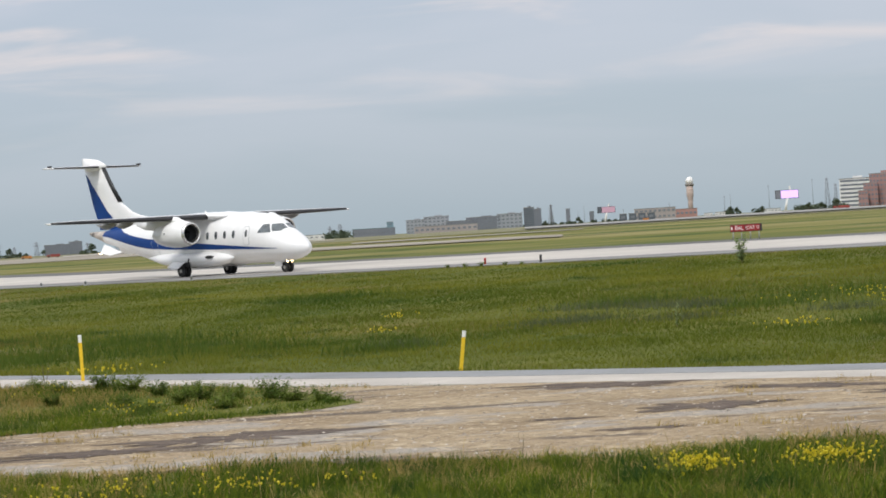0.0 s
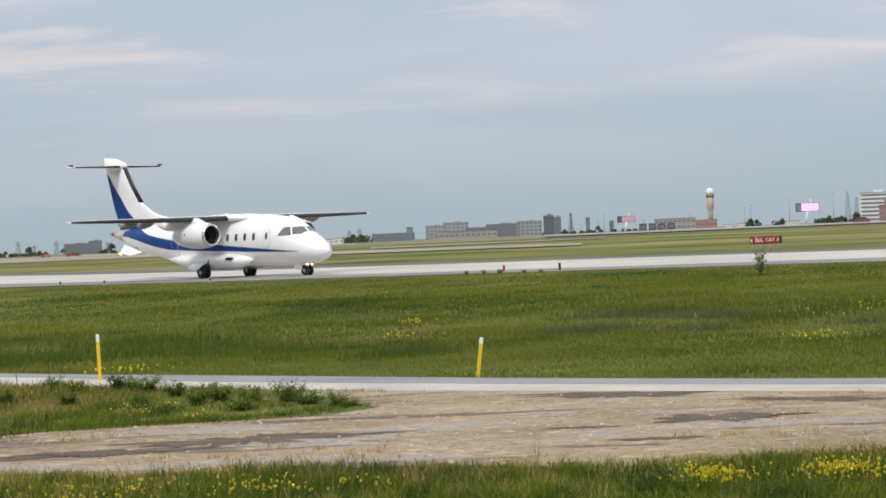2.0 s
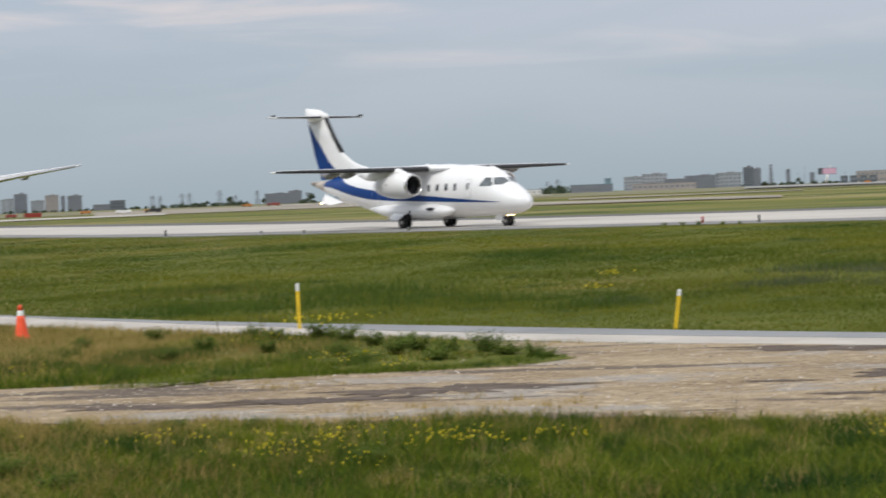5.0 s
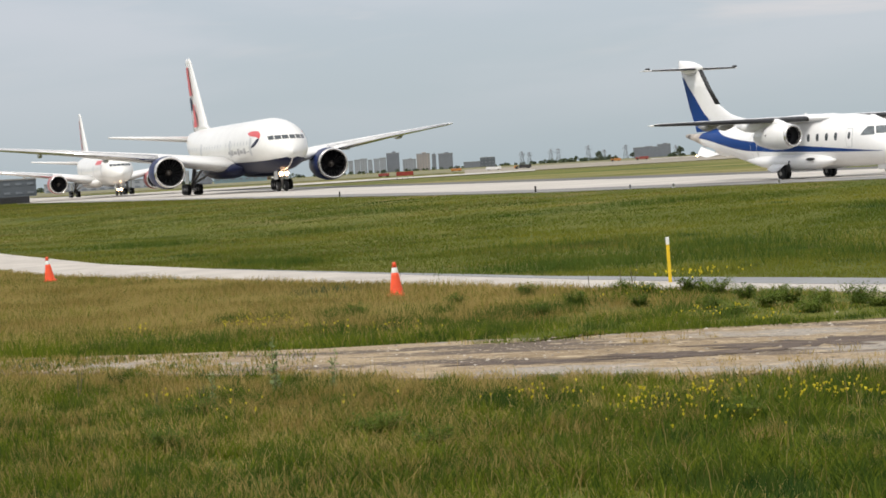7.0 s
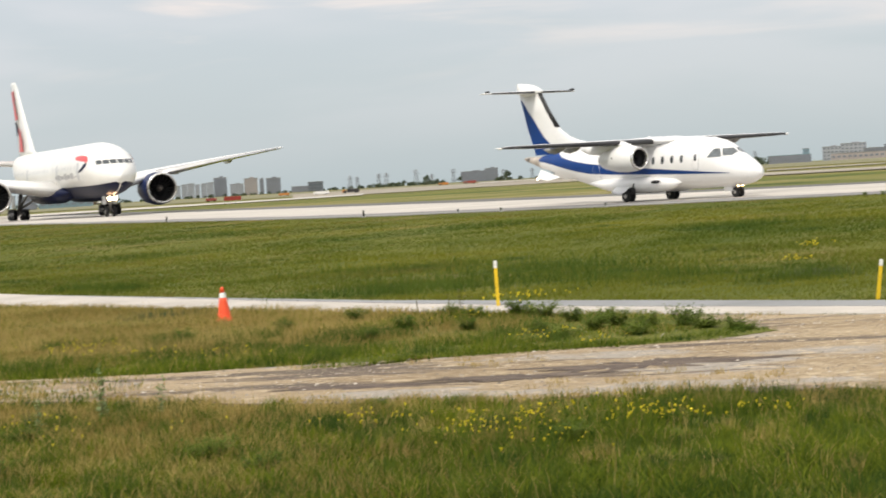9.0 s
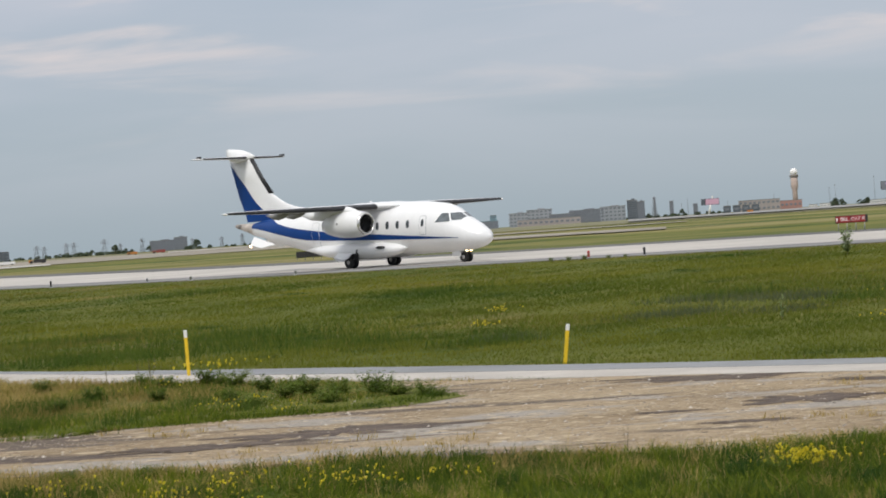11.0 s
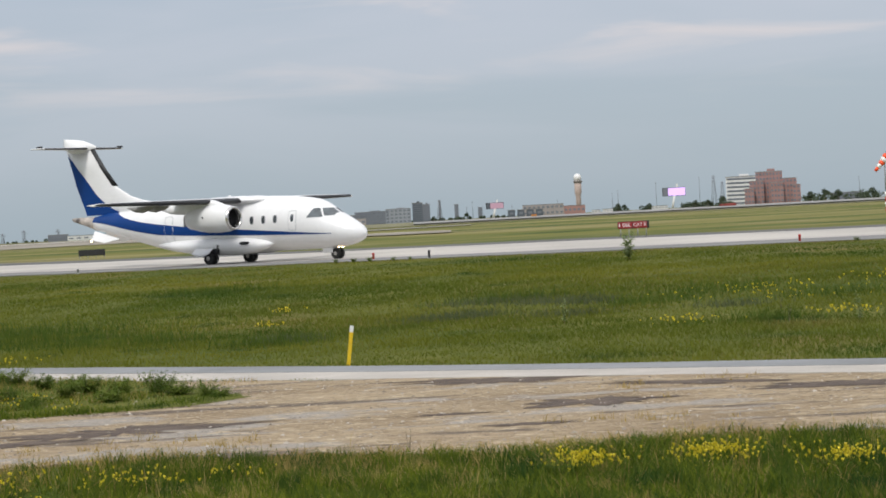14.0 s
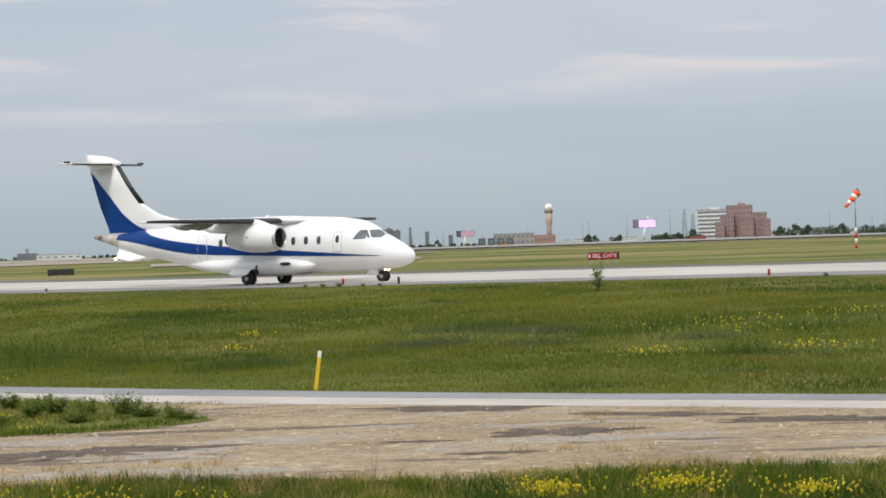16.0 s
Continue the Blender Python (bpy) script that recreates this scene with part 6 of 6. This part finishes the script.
def leaf_cloud(spots, per, leaf):
    """Many small leaf clumps round the given centres (x, y, z, rx, rz)."""
    c = np.repeat(np.array(spots, float), per, axis=0)
    n = len(c)
    d = rng.normal(size=(n, 3))
    d /= np.linalg.norm(d, axis=1)[:, None]
    r = rng.uniform(0.35, 1.0, n) ** 0.6
    p = c[:, :3] + d * r[:, None] * np.c_[c[:, 3], c[:, 3], c[:, 4]]
    e1, e2 = rng.normal(size=(n, 3)), rng.normal(size=(n, 3))
    s = leaf * rng.uniform(0.6, 1.4, n)[:, None]
    e1 = e1 / np.linalg.norm(e1, axis=1)[:, None] * s
    e2 = e2 / np.linalg.norm(e2, axis=1)[:, None] * s
    v = np.stack([p - e1, p + e2, p + e1, p - e2 * 0.6], 1).reshape(-1, 3)
    f = [(4 * i, 4 * i + 1, 4 * i + 2, 4 * i + 3) for i in range(n)]
    return v, f


def tree_model(h, seed):
    t = tagged(empty("tree"), "dark green broadleaf tree on the skyline", "tree", "skyline trees")
    rings = [[(r * math.cos(2 * math.pi * k / 7) + o, r * math.sin(2 * math.pi * k / 7), z) for k in range(7)] for r, z, o in ((0.5, 0, 0), (0.38, h * 0.25, 0.15), (0.25, h * 0.5, 0.0), (0.08, h * 0.8, 0.2))]
    part("trunk", rings_mesh("trunk", rings), M_STEM, t)
    for k in range(4):
        a = seed + k * 1.7
        part("limb", rod_mesh("limb", (0, 0, h * (0.3 + 0.08 * k)), (h * 0.28 * math.cos(a), h * 0.28 * math.sin(a), h * (0.55 + 0.07 * k)), 0.18, 0.05, 5), M_STEM, t)
    spots = [(h * 0.26 * math.cos(a) * q, h * 0.26 * math.sin(a) * q, h * (0.42 + 0.07 * j), h * 0.2, h * 0.15) for j, (a, q) in enumerate(((0, 1), (2.1, 1), (4.2, 1), (1, 0.8), (3.1, 0.8), (5.2, 0.7), (0.4, 0.2)))]
    part("crown", mesh_of("crown", *leaf_cloud(spots, 60, h * 0.06), False), M_TREE, t)
    return t


def far_woods():
    """Low belts of trees along the skyline."""
    spots = []
    for a0, a1, d, hz, n in ((8.05, 9.3, 2550, 5.6, 34), (10.9, 15.5, 2500, 8.5, 90), (6.4, 6.8, 2450, 4.6, 10), (7.05, 7.4, 2500, 4.2, 8), (-0.4, 4.0, 2900, 3.4, 60), (-12.4, -10.2, 2700, 4.5, 40), (-9.1, -8.4, 2500, 4, 12), (-3.3, -2.6, 2400, 7.5, 16), (-8.2, -3.0, 3000, 3.5, 60), (-17.4, -12.5, 3500, 4.0, 50), (-26, -17.4, 3300, 6, 80)):
        for i in range(n):
            az = rng.uniform(a0, a1)
            x, y, g = place_far(az, d * rng.uniform(0.98, 1.04))
            h = hz * rng.uniform(0.55, 1.15)
            spots.append((x, y, g + h * 0.45, h * 0.75, h * 0.55))
    v, f = leaf_cloud(spots, 60, 1.0)
    tagged(part("far_woods", mesh_of("far_woods", v, f, False), M_TREE), "distant dark belts of trees and shrubs", "trees", kind="stuff")


def vehicle(az, d, w, h, body, label, cab=None, turn=0.0):
    x, y, g = place_far(az, d)
    v = tagged(empty("vehicle", pose(x, y, g, 0, 0, -az + turn)), label, "vehicle")
    part("body", box_bm(w * (0.7 if cab else 1.0), 2.2, h * 0.75, 0.1, (w * 0.15 if cab else 0, 0, h * 0.62)), body, v)
    part("cabin", box_bm(w * 0.24, 2.0, h * 0.62, 0.15, (-w * 0.36, 0, h * 0.55)) if cab else box_bm(w * 0.5, 1.8, h * 0.35, 0.12, (0, 0, h * 1.0)), cab or M_PANE, v)
    for sx in (-0.32, 0.32):
        for sy in (-0.95, 0.95):
            wb = part("wheel", turned_mesh("wheel", [(0.1, -0.14), (0.45, -0.14), (0.5, 0), (0.45, 0.14), (0.1, 0.14)], 14, "y", (w * sx, sy, 0.48)), M_TYRE, v)


def far_strip(name, a0, a1, d0, d1, material, label, lift):
    """A paved or bare strip across the far field."""
    n, verts, faces = 40, [], []
    for i in range(n + 1):
        u = i / n
        az = a0 + (a1 - a0) * u
        for d, s in ((d0 if not isinstance(d0, tuple) else d0[0] + (d0[1] - d0[0]) * u, 3.0), (d1 if not isinstance(d1, tuple) else d1[0] + (d1[1] - d1[0]) * u, 7.0)):
            d *= 1 + 0.02 * noise.noise(Vector((az * 1.3, s, d0[0] if isinstance(d0, tuple) else d0)))
            x, y, g = place_far(az, d)
            verts.append((x, y, g + lift))
    faces = [(2 * i, 2 * i + 2, 2 * i + 3, 2 * i + 1) for i in range(n)]
    tagged(part(name, mesh_of(name, verts, faces, False), material), label, "pavement", kind="structure")


M_ROOF = mat("grey_flat_roof", (0.24, 0.24, 0.24), 0.9, var=0.15, s1=0.1)
M_MAST = mat("weathered_mast_steel", (0.20, 0.21, 0.23), 0.6, 0.2, var=0.15)
M_TOWER = mat("buff_tower_concrete", (0.42, 0.335, 0.29), 0.85, var=0.12, s1=0.15, s2=2)
M_TOWERD = mat("dark_tower_deck", (0.20, 0.18, 0.16), 0.8, var=0.12)
M_DOME = mat("white_dome_panels", (0.78, 0.77, 0.75), 0.5, var=0.05, s1=0.3)
# walls muted and greyed, brick paled: distance haze put into these colours
M_CONCBLD = mat("hazed_concrete_wall", (0.31, 0.33, 0.36), 0.85, var=0.1, s1=0.06, s2=0.7)
M_GREYBLD = mat("hazed_grey_block_wall", (0.18, 0.195, 0.225), 0.85, var=0.12, s1=0.06, s2=0.7)
M_BEIGE = mat("hazed_beige_wall", (0.33, 0.30, 0.285), 0.85, var=0.1, s1=0.06, s2=0.7)
M_BRICK = mat("hazed_brick_wall", (0.33, 0.20, 0.185), 0.9, var=0.14, s1=0.08, s2=1.2)
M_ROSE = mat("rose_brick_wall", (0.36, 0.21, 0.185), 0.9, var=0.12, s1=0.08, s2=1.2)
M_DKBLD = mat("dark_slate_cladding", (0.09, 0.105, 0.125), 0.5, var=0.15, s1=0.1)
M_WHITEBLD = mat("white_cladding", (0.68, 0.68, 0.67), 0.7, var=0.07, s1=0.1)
M_TEAL = mat("blue_green_metal_roof", (0.16, 0.24, 0.27), 0.6, var=0.1, s1=0.1)
M_BARE = mat("bare_field_soil", (0.20, 0.175, 0.135), 0.95, s1=0.02, s2=0.2, bump=0.1, col2=(0.33, 0.295, 0.24), space="World")
M_OLIVE = mat("dry_mown_field", (0.115, 0.115, 0.05), 0.95, s1=0.008, s2=0.1, bump=0.1, col2=(0.22, 0.20, 0.11), space="World")
M_SCREEN_A = glow("lavender_screen_light", (0.62, 0.42, 0.85), 0.85)
M_SCREEN_B = glow("magenta_screen_light", (0.42, 0.26, 0.33), 0.36)
M_ORNG = mat("orange_vehicle_paint", (0.42, 0.17, 0.04), 0.5, var=0.1)
M_VRED = mat("red_vehicle_paint", (0.24, 0.045, 0.035), 0.5, var=0.1)


def skyline():
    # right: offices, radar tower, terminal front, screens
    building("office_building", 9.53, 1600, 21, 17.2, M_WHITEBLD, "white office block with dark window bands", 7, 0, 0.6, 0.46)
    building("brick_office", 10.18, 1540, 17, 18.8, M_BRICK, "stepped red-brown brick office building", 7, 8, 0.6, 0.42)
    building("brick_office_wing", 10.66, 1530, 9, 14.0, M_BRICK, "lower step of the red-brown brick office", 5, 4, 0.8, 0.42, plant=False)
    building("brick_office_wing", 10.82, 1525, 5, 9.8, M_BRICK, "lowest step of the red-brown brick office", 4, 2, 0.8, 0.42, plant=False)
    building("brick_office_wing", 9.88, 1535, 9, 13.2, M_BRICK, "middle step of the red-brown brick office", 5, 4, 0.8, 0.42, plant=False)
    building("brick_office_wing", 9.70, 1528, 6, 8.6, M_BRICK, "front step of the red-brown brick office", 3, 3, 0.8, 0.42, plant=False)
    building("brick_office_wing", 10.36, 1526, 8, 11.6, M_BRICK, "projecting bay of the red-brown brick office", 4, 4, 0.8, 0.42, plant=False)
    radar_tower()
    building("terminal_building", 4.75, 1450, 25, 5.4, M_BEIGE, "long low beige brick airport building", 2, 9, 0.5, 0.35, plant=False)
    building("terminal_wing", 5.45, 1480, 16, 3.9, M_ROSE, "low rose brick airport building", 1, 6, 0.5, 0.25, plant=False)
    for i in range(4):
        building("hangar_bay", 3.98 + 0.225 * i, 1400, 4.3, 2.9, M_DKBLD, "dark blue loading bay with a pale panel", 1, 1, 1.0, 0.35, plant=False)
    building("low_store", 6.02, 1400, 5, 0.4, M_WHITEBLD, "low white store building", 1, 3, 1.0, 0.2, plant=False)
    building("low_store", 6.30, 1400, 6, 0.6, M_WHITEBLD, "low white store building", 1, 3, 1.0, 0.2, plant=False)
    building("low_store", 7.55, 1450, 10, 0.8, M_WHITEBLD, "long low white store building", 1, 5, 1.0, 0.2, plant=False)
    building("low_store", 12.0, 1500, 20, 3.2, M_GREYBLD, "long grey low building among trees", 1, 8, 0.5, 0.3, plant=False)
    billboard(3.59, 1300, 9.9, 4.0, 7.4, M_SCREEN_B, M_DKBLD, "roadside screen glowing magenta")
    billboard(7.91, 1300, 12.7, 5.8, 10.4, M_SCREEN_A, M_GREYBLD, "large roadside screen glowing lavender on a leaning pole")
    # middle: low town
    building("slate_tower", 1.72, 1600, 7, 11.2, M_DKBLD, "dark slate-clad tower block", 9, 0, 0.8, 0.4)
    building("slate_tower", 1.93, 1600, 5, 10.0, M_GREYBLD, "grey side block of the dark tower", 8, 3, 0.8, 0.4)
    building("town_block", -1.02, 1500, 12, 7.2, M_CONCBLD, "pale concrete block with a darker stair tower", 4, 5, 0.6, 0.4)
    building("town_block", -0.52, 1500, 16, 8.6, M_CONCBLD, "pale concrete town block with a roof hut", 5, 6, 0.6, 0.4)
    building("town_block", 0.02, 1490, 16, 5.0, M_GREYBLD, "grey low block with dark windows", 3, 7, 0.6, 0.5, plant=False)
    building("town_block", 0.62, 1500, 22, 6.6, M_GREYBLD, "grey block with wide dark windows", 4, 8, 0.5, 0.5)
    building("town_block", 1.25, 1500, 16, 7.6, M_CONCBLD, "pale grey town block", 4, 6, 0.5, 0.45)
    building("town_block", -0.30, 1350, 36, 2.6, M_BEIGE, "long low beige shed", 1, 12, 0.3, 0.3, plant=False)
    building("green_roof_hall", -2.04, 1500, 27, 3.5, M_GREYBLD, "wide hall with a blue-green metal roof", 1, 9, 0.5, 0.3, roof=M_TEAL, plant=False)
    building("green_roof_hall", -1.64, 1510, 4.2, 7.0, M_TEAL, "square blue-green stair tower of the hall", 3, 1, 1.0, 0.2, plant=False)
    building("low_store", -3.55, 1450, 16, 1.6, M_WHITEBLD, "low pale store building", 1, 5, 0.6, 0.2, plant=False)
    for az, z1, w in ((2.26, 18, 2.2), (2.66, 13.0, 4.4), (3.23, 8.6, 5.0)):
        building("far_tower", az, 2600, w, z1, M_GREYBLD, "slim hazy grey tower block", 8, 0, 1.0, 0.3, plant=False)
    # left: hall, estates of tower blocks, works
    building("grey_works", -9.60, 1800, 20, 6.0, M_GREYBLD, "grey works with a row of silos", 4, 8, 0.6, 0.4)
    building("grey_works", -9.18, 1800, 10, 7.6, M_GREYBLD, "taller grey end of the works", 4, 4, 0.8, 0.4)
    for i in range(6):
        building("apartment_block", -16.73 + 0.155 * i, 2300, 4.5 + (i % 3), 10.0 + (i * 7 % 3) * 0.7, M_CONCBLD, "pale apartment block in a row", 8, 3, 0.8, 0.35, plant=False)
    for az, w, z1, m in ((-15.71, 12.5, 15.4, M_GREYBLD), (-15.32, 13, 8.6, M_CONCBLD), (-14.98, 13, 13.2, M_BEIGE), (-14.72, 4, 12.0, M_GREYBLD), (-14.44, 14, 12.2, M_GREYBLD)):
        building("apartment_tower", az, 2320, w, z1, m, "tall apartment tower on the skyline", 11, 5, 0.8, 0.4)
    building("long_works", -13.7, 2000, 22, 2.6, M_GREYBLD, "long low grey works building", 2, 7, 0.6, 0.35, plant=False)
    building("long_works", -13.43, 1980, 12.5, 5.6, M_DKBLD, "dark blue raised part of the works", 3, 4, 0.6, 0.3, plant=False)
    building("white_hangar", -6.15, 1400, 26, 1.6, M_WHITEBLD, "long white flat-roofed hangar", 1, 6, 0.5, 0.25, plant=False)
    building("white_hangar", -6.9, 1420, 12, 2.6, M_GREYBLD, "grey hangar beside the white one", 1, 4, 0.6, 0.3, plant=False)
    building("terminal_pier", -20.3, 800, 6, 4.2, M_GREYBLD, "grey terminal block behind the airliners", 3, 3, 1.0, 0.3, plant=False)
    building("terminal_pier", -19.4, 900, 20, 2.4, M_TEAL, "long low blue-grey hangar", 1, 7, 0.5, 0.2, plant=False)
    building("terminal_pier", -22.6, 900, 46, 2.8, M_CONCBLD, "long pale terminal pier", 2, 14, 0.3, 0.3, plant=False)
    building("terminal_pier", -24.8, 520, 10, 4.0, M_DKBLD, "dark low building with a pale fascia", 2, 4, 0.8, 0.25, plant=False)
    # masts
    for az, z1, w in ((-12.6, 8.6, 3.4), (-12.42, 7.6, 3.0), (-11.9, 9.0, 3.4), (-11.72, 9.2, 3.4), (-11.0, 10.4, 3.8), (-10.62, 6.2, 2.6), (-10.1, 9.2, 3.2), (-8.9, 6.5, 2.6), (-8.2, 6.0, 2.6), (-7.7, 7.6, 2.8), (-6.9, 7.2, 2.6), (-2.85, 9.0, 3.0), (-3.1, 7.5, 2.6)):
        lattice_mast(az, 1900, z1, w, ((0.72, 0.9), (0.82, 0.75), (0.92, 0.6)), "grey lattice power pylon")
    for az, z1, w in ((2.25, 13.2, 3.2), (8.86, 20.0, 3.4), (9.06, 15.6, 3.0)):
        lattice_mast(az, 1700, z1, w, ((0.8, 0.5), (0.95, 0.4)), "grey lattice radio mast")
    for az, z1 in ((3.05, 10.6), (6.42, 11.4), (6.56, 13.2), (7.48, 17.2), (8.52, 19.5), (2.9, 7), (4.0, 6.5), (5.1, 9.0), (12.3, 14), (13.3, 10), (13.6, 11), (-1.25, 8)):
        pole_mast(az, 1700, z1)
    # low vehicles on the perimeter road
    vehicle(-12.6, 700, 5.2, 1.25, M_BLACK, "black and yellow lorry on the airfield", M_ORNG)
    vehicle(-13.3, 720, 4.6, 1.1, M_WHITEBLD, "small white airport van")
    vehicle(-10.35, 1150, 5.0, 1.6, M_ORNG, "orange works container truck", M_ORNG)
    vehicle(-9.72, 1150, 6.4, 1.7, M_VRED, "red airport fire truck by the field", M_VRED)
    vehicle(9.17, 1500, 10.5, 2.2, M_VRED, "red lorry beyond the field", M_VRED)
    vehicle(4.52, 1400, 3.4, 1.7, M_ORNG, "small yellow-orange service vehicle")
    vehicle(-15.95, 700, 3.2, 1.0, M_VRED, "small red airfield service vehicle")
    vehicle(-14.2, 900, 4.0, 1.2, M_ORNG, "small orange service vehicle")
    t1, t2 = tree_model(9.0, 0.3), tree_model(7.0, 1.1)
    spots = [(-10.75, 2600, 1.2), (-10.5, 2650, 0.9), (-9.95, 2600, 0.8), (-11.3, 2700, 1.0), (-8.8, 2500, 1.2), (-3.0, 2420, 1.3), (-2.8, 2450, 1.0), (6.55, 2420, 1.2), (6.7, 2440, 0.8), (7.3, 2450, 1.0), (8.4, 2500, 0.9), (8.7, 2500, 1.1), (9.05, 2480, 1.2), (11.15, 2450, 1.5), (11.5, 2500, 1.4), (11.8, 2460, 1.6), (12.6, 2500, 1.3), (2.1, 2550, 0.8), (2.9, 2700, 0.9)]
    for i, (az, d, s) in enumerate(spots):
        x, y, g = place_far(az, d)
        src = (t1, t2)[i % 2]
        m = pose(x, y, g, 0, 0, 40 * i)
        ob = src if i < 2 else copy_thing(src, m)
        ob.matrix_world = m @ Matrix.Diagonal((s, s, s, 1))
    far_woods()
    # strips across the field
    far_strip("far_taxiway", -2.6, 3.0, (425, 478), (505, 525), M_BARE, "pale taxiway across the far field", 0.14)
    far_strip("far_taxiway", -27, -12.3, (330, 436), (450, 515), M_CONC, "pale taxiway beyond the queue", 0.14)
    far_strip("bare_strip", -4.0, 2.5, (285, 262), (372, 312), M_BARE, "bare brownish strip in the far field", 0.12)
    far_strip("bare_strip", -14.0, -4.2, (470, 520), (1150, 1050), M_BARE, "wide bare grey-brown strip in the far field", 0.13)
    far_strip("perimeter_road", 1.6, 16, (800, 840), (1900, 2150), M_PERIM, "grey perimeter road beyond the field", 0.5)
    far_strip("far_apron", -9.5, -3.0, (1000, 1100), (1300, 1400), M_CONC, "pale concrete apron far off", 0.3)
    far_strip("dry_field", -30, 18, 700, 2300, M_OLIVE, "dry mown far field", 0.1)


skyline()
parked = copy_thing(far_jet, pose(*place_far(-19.1, 3100), 0, 0, -19.1 + 200))
tagged(parked, "white airliner parked far off by the terminal", "aircraft", "parked airliners")


# ---- what moves ----
JET_ROWS = [
    (0, pose(-8.14, 128.45, 0, 0, 0, -47.53)),
    (0.5, pose(-8.12, 128.41, 0, 0, 0, -47.46)),
    (1, pose(-8.07, 128.38, 0, 0, 0, -47.41)),
    (1.5, pose(-8.09, 128.32, 0, 0, 0, -47.42)),
    (2, pose(-8.08, 128.28, 0, 0, 0, -47.45)),
    (2.5, pose(-8.08, 128.28, 0, 0, 0, -47.41)),
    (3, pose(-8.06, 128.30, 0, 0, 0, -47.42)),
    (3.2, pose(-8.06, 128.32, 0, 0, 0, -47.39)),
    (5.3, pose(-7.85, 128.64, 0, 0, 0, -46.93)),
    (5.5, pose(-7.80, 128.66, 0, 0, 0, -46.89)),
    (6, pose(-7.69, 128.67, 0, 0, 0, -46.83)),
    (6.5, pose(-7.56, 128.66, 0, 0, 0, -46.65)),
    (7, pose(-7.36, 128.64, 0, 0, 0, -46.42)),
    (7.5, pose(-7.14, 128.58, 0, 0, 0, -46.16)),
    (8, pose(-6.86, 128.46, 0, 0, 0, -45.81)),
    (8.5, pose(-6.52, 128.25, 0, 0, 0, -45.38)),
    (9, pose(-6.07, 127.95, 0, 0, 0, -44.89)),
    (9.5, pose(-5.56, 127.57, 0, 0, 0, -44.36)),
    (10, pose(-5.02, 127.11, 0, 0, 0, -43.79)),
    (10.2, pose(-4.79, 126.90, 0, 0, 0, -43.50)),
    (12.3, pose(-1.85, 124.41, 0, 0, 0, -40.60)),
    (12.5, pose(-1.54, 124.19, 0, 0, 0, -40.33)),
    (13, pose(-0.73, 123.67, 0, 0, 0, -39.64)),
    (13.5, pose(0.11, 123.19, 0, 0, 0, -38.89)),
    (14, pose(0.99, 122.76, 0, 0, 0, -38.10)),
    (14.5, pose(1.92, 122.36, 0, 0, 0, -37.24)),
    (15, pose(2.91, 122.01, 0, 0, 0, -36.22)),
    (15.5, pose(3.94, 121.69, 0, 0, 0, -35.14)),
    (16, pose(4.99, 121.38, 0, 0, 0, -34.15)),
]


def rolled(rows, t):
    """Metres rolled up to t along rows of (seconds, pose)."""
    d = 0.0
    for (t0, a), (t1, b) in zip(rows, rows[1:]):
        if t <= t0:
            break
        d += (b.translation - a.translation).length * min(1.0, (t - t0) / (t1 - t0))
    return d


def straight(x, y, heading, speed, t0):
    """Rows of an aircraft that rolls straight on at a steady speed and is at (x, y) at t0."""
    c, s = math.cos(radians(heading)), math.sin(radians(heading))
    return [(t, pose(x + c * speed * (t - t0), y + s * speed * (t - t0), 0, 0, 0, heading)) for t in (0, 4, 8, 12, 16)]


def motions():
    ways = {small_jet: JET_ROWS, wide_jet: straight(-79.6, 243.46, -59.4, 0.5, 7.0), far_jet: straight(-138.5, 339.4, -59.8, 0.6, 7.0)}
    for thing, rows in ways.items():
        walk(thing, rows)
    for wheel_ob, place, radius, thing in spinning:
        step = 0.2 if thing is small_jet else 1.0
        rows = []
        for i in range(int(16 / step) + 1):
            a = rolled(ways[thing], i * step) / radius
            rows.append((i * step, pose(*place) @ Matrix.Rotation(a, 4, "Y")))
        walk(wheel_ob, rows)


motions()
